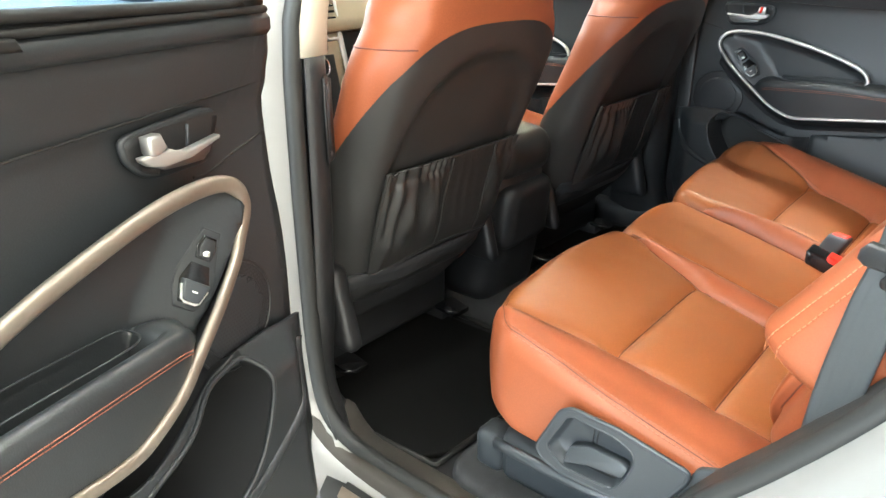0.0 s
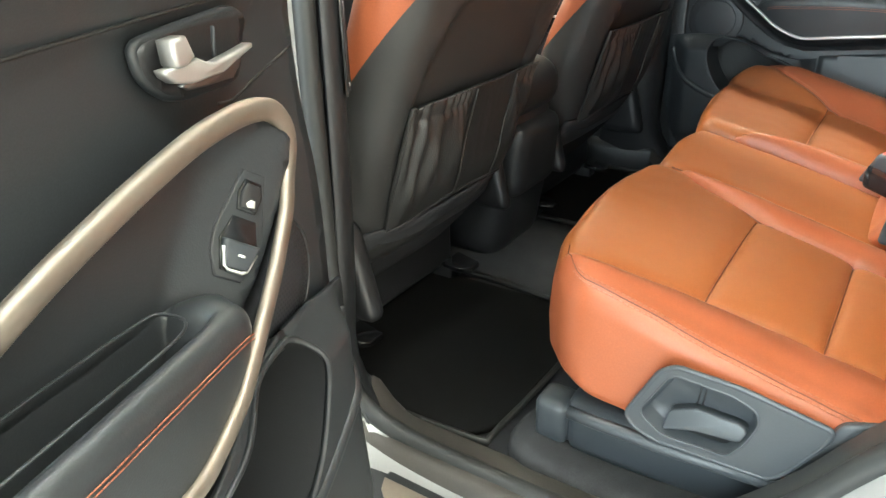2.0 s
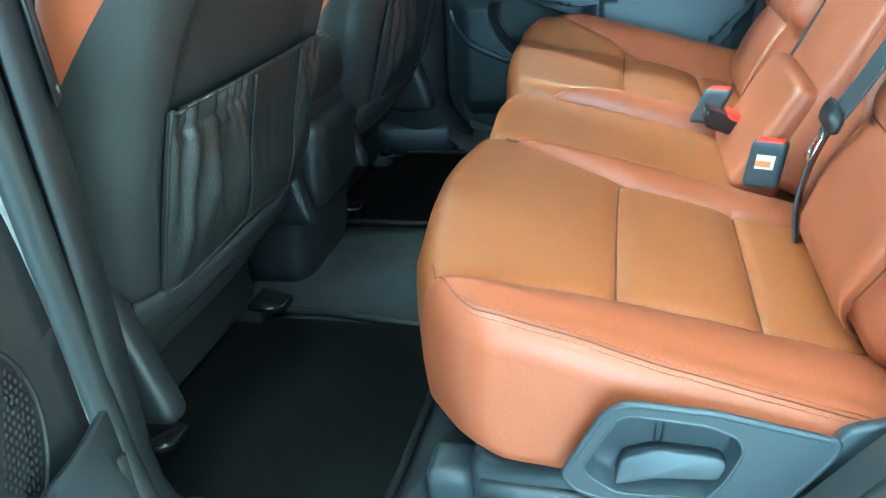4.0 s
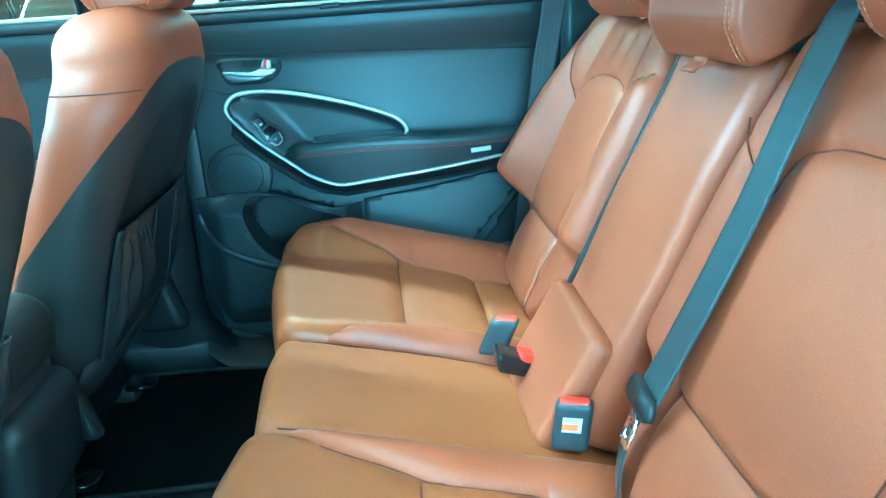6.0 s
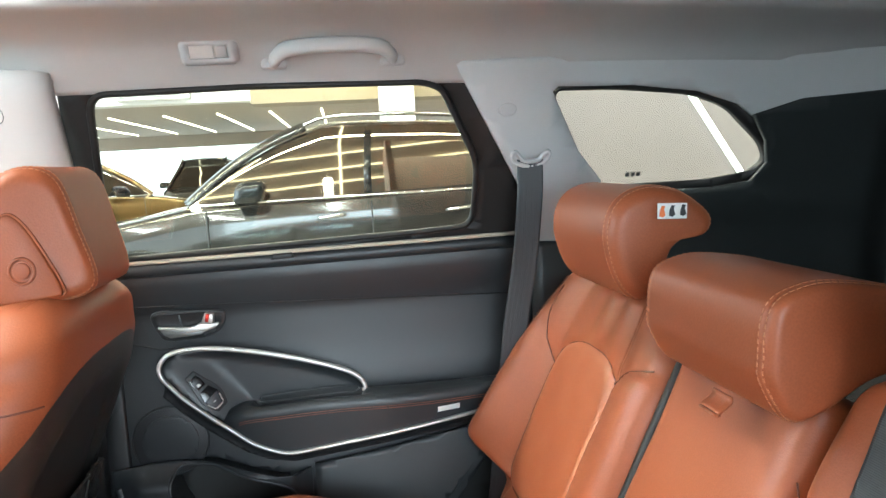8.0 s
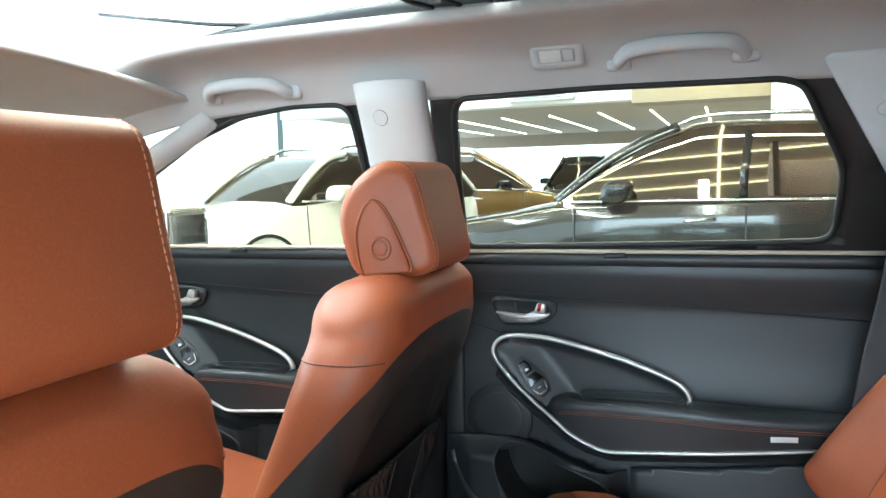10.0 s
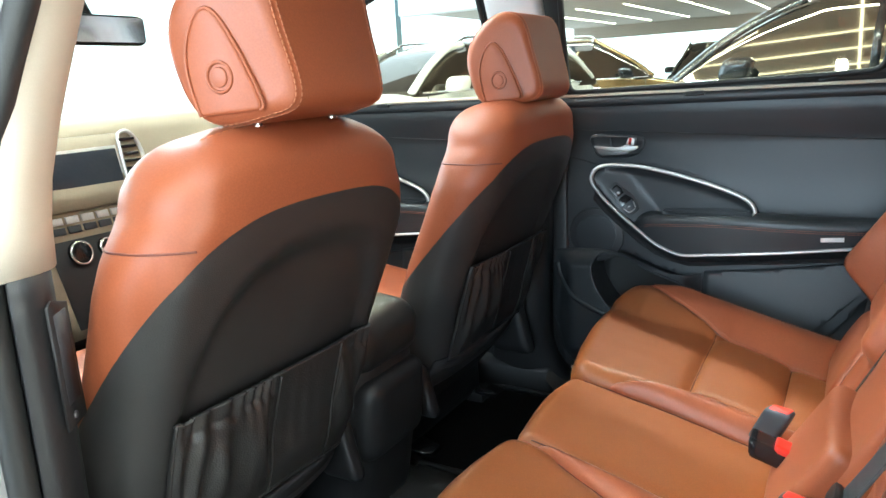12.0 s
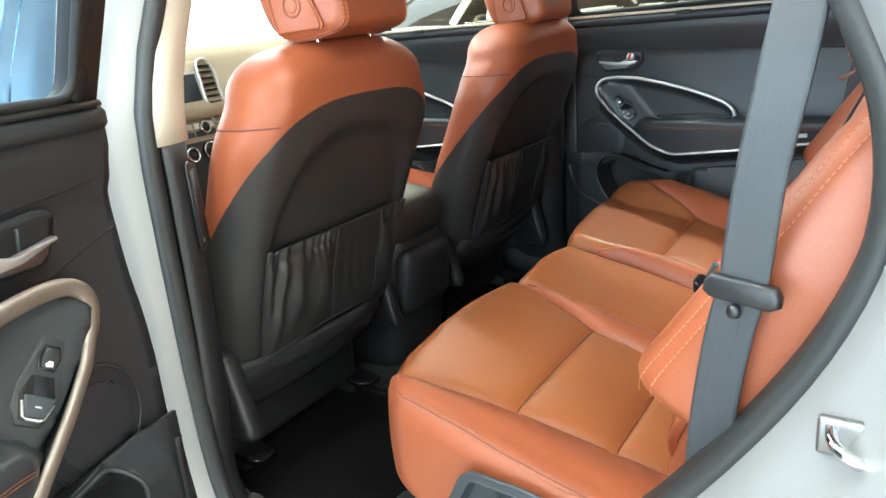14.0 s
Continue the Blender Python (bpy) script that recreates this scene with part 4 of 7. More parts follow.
def comma_rest(t, y0, y1, prof, name="headrest", taper=0.0, round_r=0.026):
    """A head restraint: a side profile (x, z) drawn across with soft ends."""
    line = smooth_line([(x, z, 0) for x, z in prof], 6, True)
    mid = np.mean([q[:2] for q in line], axis=0)
    n = 48
    half = (y1 - y0) / 2
    size = max(max(q[0] for q in line) - min(q[0] for q in line), max(q[1] for q in line) - min(q[1] for q in line)) / 2
    # the section stays full to a seam near each end, then turns into a nearly flat cheek
    inset = lambda s: 1 - (round_r - math.sqrt(max(0.0, round_r ** 2 - max(0.0, abs(s) * half - half + round_r) ** 2))) / size - 0.012 * math.exp(-((abs(s) * half - half + round_r * 0.75) / 0.0025) ** 2)
    at_s = sorted(set([round(-1 + 2 * i / n, 4) for i in range(n + 1)] + [round(k * (1 - q * round_r / half), 4) for k in (-1, 1) for q in (0.03, 0.08, 0.15, 0.25, 0.35, 0.45, 0.6, 0.7, 0.8, 0.9)]))
    n = len(at_s) - 1
    xlo, xhi = min(q[0] for q in line), max(q[0] for q in line)
    verts, faces, k = [], [], len(line)
    for i in range(n + 1):
        s = at_s[i]
        grow2 = inset(s)
        y = (y0 + y1) / 2 + (y1 - y0) / 2 * s
        for q in line:
            narrow = 1 - taper * (q[0] - xlo) / (xhi - xlo)
            verts.append((mid[0] + (q[0] - mid[0]) * grow2, (y0 + y1) / 2 + (y - (y0 + y1) / 2) * narrow, mid[1] + (q[1] - mid[1]) * grow2))
    for i in range(n):
        for j in range(k):
            faces.append((i * k + j, i * k + (j + 1) % k, (i + 1) * k + (j + 1) % k, (i + 1) * k + j))
    for i, rev in ((0, False), (n, True)):
        c = len(verts)
        pts = np.array(verts[i * k:(i + 1) * k])
        verts.append(tuple(pts.mean(0) + np.array((0, -0.004 if i == 0 else 0.004, 0))))
        faces += [(c, i * k + j, i * k + (j + 1) % k) for j in range(k)]
    me = fix_normals(from_arrays(name, verts, faces))
    body = part(name, me, LEATHER, t, "rust leather head restraint")
    for s in [k * (1 - q * round_r / half) for k in (-1, 1) for q in (0.55, 0.95)]:
        y = (y0 + y1) / 2 + (y1 - y0) / 2 * s
        grow3 = inset(s) + 0.001
        row = [(mid[0] + (q[0] - mid[0]) * grow3, (y0 + y1) / 2 + (y - (y0 + y1) / 2) * (1 - taper * (q[0] - xlo) / (xhi - xlo)), mid[1] + (q[1] - mid[1]) * grow3) for q in line + line[:1]]
        stitches("stitching", row, body, 0.0045, 0.0025, 0.0008, THREAD, lift=(0, 0, 0))
    return body


OUTER_REST = [(0.772, 1.175), (0.79, 1.224), (0.84, 1.244), (0.90, 1.234), (0.948, 1.200), (0.942, 1.174), (0.90, 1.168), (0.876, 1.152), (0.862, 1.122), (0.848, 1.094), (0.822, 1.084), (0.790, 1.112)]
for o, yc, hw in ((-1, -0.3875, 0.2525), (1, 0.3705, 0.244)):
    s = thing("rear_seat", "rust and tan leather rear seat with a grey side cover" if o < 0 else "rust and tan leather rear seat beside the far door", "car seat", "rear seats")
    rear_cushion(s, "cushion", yc, hw, o, "rust leather cushion")
    rear_back(s, yc, hw, o)
    shift = 0.035 if o < 0 else 0.0
    comma_rest(s, yc - 0.135 - 0.015 * o - (0.045 if o < 0 else 0), yc + 0.135 - 0.015 * o - (0.045 if o < 0 else 0), [((x + shift, z - shift * 0.4) if o < 0 else (0.948 + (x - 0.948) * 0.885, z)) for x, z in OUTER_REST])
    for k in (-1, 1):
        part("headrest_post", tube("headrest_post", [(0.845, yc + 0.06 * k - o * 0.02, 1.08), (0.87, yc + 0.06 * k - o * 0.02, 1.17)], 0.006, 10), CHROME, s)
    # side cover with the slide lever
    yo = yc + o * (hw + 0.003)
    out = lambda u, v, d: Vector((u, yo + o * d, v))
    hole = fillet([(0.398, 0.524), (0.428, 0.582), (0.437, 0.587), (0.500, 0.583), (0.526, 0.573), (0.531, 0.557), (0.519, 0.522), (0.503, 0.498), (0.428, 0.496), (0.403, 0.513)], 0.008, 4)
    rim_c = fillet([(0.380, 0.510), (0.416, 0.585), (0.434, 0.598), (0.506, 0.595), (0.602, 0.577), (0.598, 0.560), (0.566, 0.503), (0.550, 0.487), (0.421, 0.485), (0.392, 0.494)], 0.008, 4)
    cv = part("side_cover", filled("side_cover", rim_c, hole, lambda u, v, d: out(u, v, 0.017 + d), 0.008, 0.2), PLASTIC_GREY, s, "slate grey plastic side cover", smooth=False)
    part("cover_rim", tube("cover_rim", [out(u, v, 0.0225) for u, v in rim_c], 0.0034, 8, True, up=(0, 1, 0)), PLASTIC_GREY, cv)
    dish = lambda k: [(0.465 + (u - 0.465) * k, 0.541 + (v - 0.541) * k) for u, v in hole]
    part("recess", loop_loft("recess", [[out(u, v, 0.025) for u, v in dish(1.0)], [out(u, v, 0.021) for u, v in dish(0.97)], [out(u, v, 0.008) for u, v in dish(0.90)], [out(u, v, 0.005) for u, v in dish(0.84)], [out(u, v, 0.005) for u, v in dish(0.02)]]), PLASTIC_GREY, cv)
    part("recess_rim", tube("recess_rim", [out(u, v, 0.0242) for u, v in hole], 0.0018, 8, True, up=(0, 1, 0)), PLASTIC_GREY, cv)
    part("lever", plate("lever", fillet([(0.426, 0.506), (0.432, 0.533), (0.46, 0.545), (0.512, 0.543), (0.521, 0.537), (0.514, 0.521), (0.463, 0.517)], 0.005, 3), lambda u, v, d: out(u, v, 0.004 + d + 0.2 * (0.545 - v)), 0.014, 0.003), PLASTIC_GREY, cv, "pull lever for sliding the seat")
    # flat black plate paints the shade beneath the lever
    part("lever_shade", plate("lever_shade", fillet([(0.436, 0.502), (0.44, 0.512), (0.50, 0.519), (0.508, 0.510), (0.498, 0.502)], 0.003, 3), lambda u, v, d: out(u, v, 0.0055 + d), 0.002, 0), RUBBER, cv, "flat black patch for the shade under the lever")
    for du in (0.0, 0.006):
        part("rib", tube("rib", [out(0.463 + du, 0.578, 0.0055), out(0.461 + du, 0.560, 0.006), out(0.459 + du, 0.540, 0.006)], 0.0011, 6), PLASTIC, cv)
    part("rail_strip", sweep("rail_strip", [out(0.30, 0.470, 0.012), out(0.34, 0.472, 0.016), out(0.45, 0.473, 0.017), out(0.60, 0.480, 0.017)], bar(0.018, 0.016), up=(0, 1, 0)), PLASTIC_GREY, cv, "slim strip along the seat rail")
    part("rear_trim", plate("rear_trim", fillet([(0.560, 0.470), (0.588, 0.535), (0.606, 0.580), (0.66, 0.600), (0.76, 0.60), (0.76, 0.44), (0.58, 0.44)], 0.01, 3), lambda u, v, d: out(u, v, 0.004 + d), 0.010, 0.003), PLASTIC_GREY, s, "dark trim behind the side cover")
    # base frame on its rails
    part("base", box("base", (0.275, yc - 0.225, 0.36), (0.72, yc + 0.225, 0.46), 0.02), PLASTIC_GREY, s)
    part("foot_cover", pillow("foot_cover", (0.026, 0.028, 0.036), 0.012, 0.012, lambda p: p + np.array((0.252, yo - o * 0.058, 0.402))), PLASTIC_GREY, s)
    part("rail_step", box("rail_step", (0.27, yo - o * 0.052 - 0.012, 0.372), (0.72, yo - o * 0.052 + 0.012, 0.412), 0.006), PLASTIC_GREY, s)
    part("rail", box("rail", (0.22, yo - o * 0.06 - 0.02, 0.335), (0.78, yo - o * 0.06 + 0.02, 0.37), 0.006), PLASTIC_GREY, s)

sticker = thing("safety_sticker", "small white safety sticker with orange and dark pictograms", "sticker")
lay_s = lambda u, v, d: Vector((u - 0.010, 0.2085 - d, v))
part("paper", plate("paper", [(0.866, 1.1995), (0.908, 1.1975), (0.909, 1.2185), (0.867, 1.2205)], lay_s, 0.0015, 0), WHITE, sticker, smooth=False)
for u0, m_ in ((0.868, ORANGE), (0.882, INK), (0.898, INK)):
    part("pictogram", plate("pictogram", [(u0, 1.203), (u0 + 0.005, 1.201), (u0 + 0.009, 1.204), (u0 + 0.007, 1.212), (u0 + 0.009, 1.216), (u0 + 0.004, 1.217), (u0 + 0.001, 1.210)], lambda u, v, d: lay_s(u, v, d + 0.0018), 0.0006, 0), m_, sticker, smooth=False)

mid_seat = thing("middle_seat", "narrow middle rear seat with fold-down armrest in rust and tan leather", "car seat", "rear seats")
rear_cushion(mid_seat, "cushion", -0.009, 0.135, 0, "rust leather middle cushion")


def mid_shape(p):
    a, y, d = p[:, 0], p[:, 1], p[:, 2]
    front = step(d, 0.02, 0.01)
    wave = 0.002 * np.sin(a * 23 + y * 9) + 0.0015 * np.sin(y * 31 - a * 12)
    dd = d + front * (0.012 * np.cos(y / 0.13 * 1.4) + wave)
    q = np.stack([a + 0.27, y, dd - 0.065 + 0.004], 1)
    return back_point(q, -0.008)


def base_shape(p):
    a, y, d = p[:, 0], p[:, 1], p[:, 2]
    nose = np.cos(np.clip(y / 0.118, -1, 1) * 1.3)
    q = np.stack([a + 0.062 - 0.010 * (1 - nose), y, d - 0.001 + 0.010 * nose - 0.006 * np.clip(a / 0.085, -1, 1)], 1)
    return back_point(q, -0.004)


part("backrest", pillow("backrest", (0.27, 0.126, 0.065), 0.022, 0.010, mid_shape), BACK_TAN, mid_seat, "tan leather armrest back")
part("armrest_base", pillow("armrest_base", (0.086, 0.116, 0.036), 0.016, 0.006, base_shape), BACK_TAN, mid_seat, "bulging base below the folded armrest")
MID_REST = [(0.788, 1.080), (0.787, 1.105), (0.789, 1.132), (0.797, 1.152), (0.818, 1.163), (0.855, 1.167), (0.93, 1.154), (0.985, 1.128), (0.99, 1.104), (0.95, 1.085), (0.89, 1.072), (0.845, 1.048), (0.812, 1.042)]
comma_rest(mid_seat, -0.147, 0.107, MID_REST, round_r=0.017)
fg = lambda a, y, d: tuple(back_point(np.array([[a, y, d]]), 0.0)[0])
# black strip stands in for the shade between the seat backs
part("gap_shade", sweep("gap_shade", [fg(a, 0.124, -0.022) for a in np.linspace(0.12, 0.53, 12)], bar(0.016, 0.05), up=(-0.9, 0, 0.44)), RUBBER, mid_seat, "black strip for the shade in the gap between the seat backs")
# pull tab
def tab(u, v):
    return (0.794 - 0.022 * v + 0.003 * math.sin(v * 9), -0.078 + 0.034 * u - 0.006 * v, 1.048 - 0.016 * v - 0.006 * math.sin(v * 3.1))
part("pull_tab", solid(grid("pull_tab", tab, 4, 10), 0.0025), LEATHER, mid_seat, "folded leather pull tab")


# shelf of dark boards behind the seats, closing the boot
boot = part("boot_cover", box("boot_cover", (0.96, -0.66, 0.86), (1.9, 0.66, 0.88), 0.01), CARPET)
tagged(boot, "dark carpeted load area cover behind the rear seats", "load cover")


# ---- belts and buckles ----
def buckle(at, lean_x, tall, body, top, wide=0.05, turn=0.0, label=""):
    b = thing("belt_buckle", label, "seat belt buckle", "belt buckles", at=at)
    def at_top(p):
        q = p.copy()
        c, s_ = math.cos(turn), math.sin(turn)
        x, y = q[:, 0] * c - q[:, 1] * s_, q[:, 0] * s_ + q[:, 1] * c
        return np.stack([x + at[0] + lean_x * (q[:, 2]), y + at[1], q[:, 2] + at[2]], 1)
    hd = pillow("head", (0.012, wide / 2, tall / 2), 0.008, 0.005, at_top)
    h = part("head", hd, body, b)
    def press(p):
        q = p.copy()
        q[:, 2] += tall / 2 - 0.003
        return at_top(q)
    part("release_button", pillow("release_button", (0.009, wide / 2 - 0.005, 0.0045), 0.004, 0.004, press), top, b, "red release button")
    return b, at_top


b1, m1 = buckle((0.617, -0.137, 0.612), 0.12, 0.070, PLASTIC_GREY, RED, 0.048, 1.25, "slate belt buckle with a small orange and white sticker")
part("sticker", bend(box("sticker", (-0.0135, -0.012, -0.004), (-0.0125, 0.012, 0.016), 0), m1), WHITE, b1, "white and orange sticker", smooth=False)
part("sticker_print", bend(box("sticker_print", (-0.0142, -0.008, -0.001), (-0.0136, 0.012, 0.008), 0), m1), ORANGE, b1, smooth=False)
b2 = thing("belt_buckle", "black belt buckle lying low with a bright red button", "seat belt buckle", "belt buckles", at=(0.59, 0.025, 0.63))
low_b = lambda p, dx, dz: np.stack([p[:, 0] + 0.578 + dx, p[:, 1] + 0.022 + 0.25 * p[:, 0], p[:, 2] + 0.622 + dz - 0.45 * (p[:, 0] + dx)], 1)
part("head", pillow("head", (0.034, 0.023, 0.015), 0.006, 0.006, lambda p: low_b(p, 0.0, 0.0)), GLOSS_BLACK, b2)
part("release_button", pillow("release_button", (0.015, 0.018, 0.010), 0.004, 0.005, lambda p: low_b(p, 0.016, 0.012)), RED, b2, "red release button")
b3, _ = buckle((0.565, 0.112, 0.622), 0.45, 0.060, PLASTIC_GREY, RED, 0.045, 1.2, "slate belt buckle with a red top edge")


def ribbon(name, pts, wide, t, mat, side, label="", thick=0.0014):
    """A belt drawn along points; side(u) is the direction of its width."""
    line = smooth_line(pts, 8)
    m = len(line)
    verts, faces = [], []
    for i, p in enumerate(line):
        s = Vector(side(i / (m - 1))).normalized() * wide / 2
        a = Vector(line[min(m - 1, i + 1)]) - Vector(line[max(0, i - 1)])
        nrm = a.cross(s).normalized()
        for j in range(13):
            w = -1 + 2 * j / 12
            rib = 0.0011 * math.cos(2.5 * math.pi * w) ** 2
            verts.append(Vector(p) + s * w + nrm * (thick + rib))
        for j in range(13):
            w = 1 - 2 * j / 12
            verts.append(Vector(p) + s * w - nrm * thick)
    for i in range(m - 1):
        for j in range(26):
            faces.append((i * 26 + j, i * 26 + (j + 1) % 26, (i + 1) * 26 + (j + 1) % 26, (i + 1) * 26 + j))
    return part(name, fix_normals(from_arrays(name, verts, faces)), mat, t, label)


def tongue_plate(t, at, along, side, wide=0.066, blade=True, tall=1.0):
    """Black moulded tongue with its steel plate, lying in the plane of along and side."""
    al, sd = Vector(along).normalized(), Vector(side).normalized()
    nm = al.cross(sd).normalized()
    pl = lambda u, v, d: Vector(at) + sd * u + al * v + nm * d
    out = [(a, b * tall) for a, b in [(-wide / 2, -0.006), (-wide / 2 + 0.006, -0.02), (wide / 2 - 0.006, -0.02), (wide / 2, -0.006), (wide / 2, 0.01), (wide / 2 - 0.008, 0.018), (-wide / 2 + 0.008, 0.018), (-wide / 2, 0.01)]]
    g = part("tongue_grip", plate("tongue_grip", out, lambda u, v, d: pl(u, v, d - 0.005), 0.010, 0.004), PLASTIC, t, "moulded belt tongue")
    if not blade:
        return g
    steel = filled("tongue", [(-0.011, 0.016), (0.011, 0.016), (0.011, 0.05), (0.008, 0.054), (-0.008, 0.054), (-0.011, 0.05)], [(-0.005, 0.032), (0.005, 0.032), (0.005, 0.042), (-0.005, 0.042)], lambda u, v, d: pl(u, v, d - 0.001), 0.002, 0.2)
    part("tongue", steel, CHROME, t, "steel belt tongue")
    return g


# middle belt over the left backrest
mb = thing("seat_belt", "slate webbing belt of the middle seat hanging over the leather backrest", "seat belt", "seat belts")
f0 = lambda a, y, d=0.0: tuple(back_point(np.array([[a, y, d]]), 0.0)[0])
lay = 0.014
ribbon("webbing", [f0(0.60, -0.245, -0.06), f0(0.585, -0.245, 0.02), f0(0.50, -0.246, lay + 0.012), f0(0.36, -0.252, lay + 0.006), f0(0.22, -0.260, lay + 0.008), f0(0.15, -0.264, lay + 0.012)], 0.048, mb, WEB, lambda u: (0, 1, 0), "slate seat belt webbing")
ribbon("webbing", [f0(0.135, -0.264, lay + 0.012), f0(0.09, -0.254, lay + 0.004), f0(0.04, -0.258, 0.004), f0(0.0, -0.26, -0.02), f0(-0.03, -0.26, -0.04)], 0.040, mb, WEB, lambda u: (0.25, 0.9, -0.1), "gathered lap webbing")
tongue_plate(mb, f0(0.145, -0.264, lay + 0.016), tuple(np.array(f0(0, 0)) - np.array(f0(0.1, 0.02))), (0, 1, 0.1), 0.062, True, 0.7)

# outer left belt, hanging straight from the pillar, with its tongue
ob_ = thing("seat_belt", "slate webbing belt hanging from the near pillar with its tongue", "seat belt", "seat belts")
ribbon("webbing", [(0.80, -0.60, 1.33), (0.797, -0.648, 1.20), (0.788, -0.678, 1.11), (0.774, -0.684, 1.02), (0.764, -0.686, 0.92), (0.752, -0.684, 0.86), (0.738, -0.676, 0.76), (0.730, -0.668, 0.66), (0.722, -0.660, 0.52)], 0.046, ob_, WEB, lambda u: (0.95, -0.25, -0.05), "slate seat belt webbing")
tongue_plate(ob_, (0.764, -0.692, 0.912), (-0.12, 0, -1), (0.96, -0.22, -0.06), 0.072, False, 0.62)
bm = bmesh.new()
bmesh.ops.create_cone(bm, cap_ends=True, segments=18, radius1=0.007, radius2=0.006, depth=0.006)
bmesh.ops.rotate(bm, verts=bm.verts, matrix=Vector((0, 0, 1)).rotation_difference(Vector((-0.6, -0.8, 0.1))).to_matrix())
bmesh.ops.translate(bm, verts=bm.verts, vec=(0.758, -0.694, 0.893))
part("stop_button", bm, PLASTIC, ob_, "round belt stop button")

# outer right belt
rb = thing("seat_belt", "slate webbing belt hanging from the far pillar", "seat belt", "seat belts")
ribbon("webbing", [(0.787, 0.578, 1.29), (0.785, 0.582, 1.22), (0.775, 0.60, 1.10), (0.755, 0.61, 0.98), (0.74, 0.615, 0.86), (0.72, 0.62, 0.7), (0.70, 0.63, 0.55)], 0.047, rb, WEB, lambda u: (1, -0.15, 0), "slate seat belt webbing")
ringp = [(0.757, 0.575, 1.285), (0.752, 0.570, 1.297), (0.757, 0.566, 1.304), (0.765, 0.57, 1.297), (0.775, 0.572, 1.287), (0.80, 0.572, 1.287), (0.81, 0.57, 1.297), (0.818, 0.567, 1.303), (0.822, 0.572, 1.295), (0.812, 0.575, 1.283), (0.787, 0.58, 1.277)]
part("guide_loop", tube("guide_loop", smooth_line(ringp, 4, True), 0.004, 8, True, up=(0, 1, 0)), PILLAR, rb, "pale belt guide loop")


# ================= front seats =================
SEAT_Z = [0.52, 0.58, 0.70, 0.82, 0.92, 1.00, 1.06, 1.12, 1.17]
SEAT_X = [-0.165, -0.145, -0.105, -0.060, -0.015, 0.018, 0.033, 0.036, 0.030]


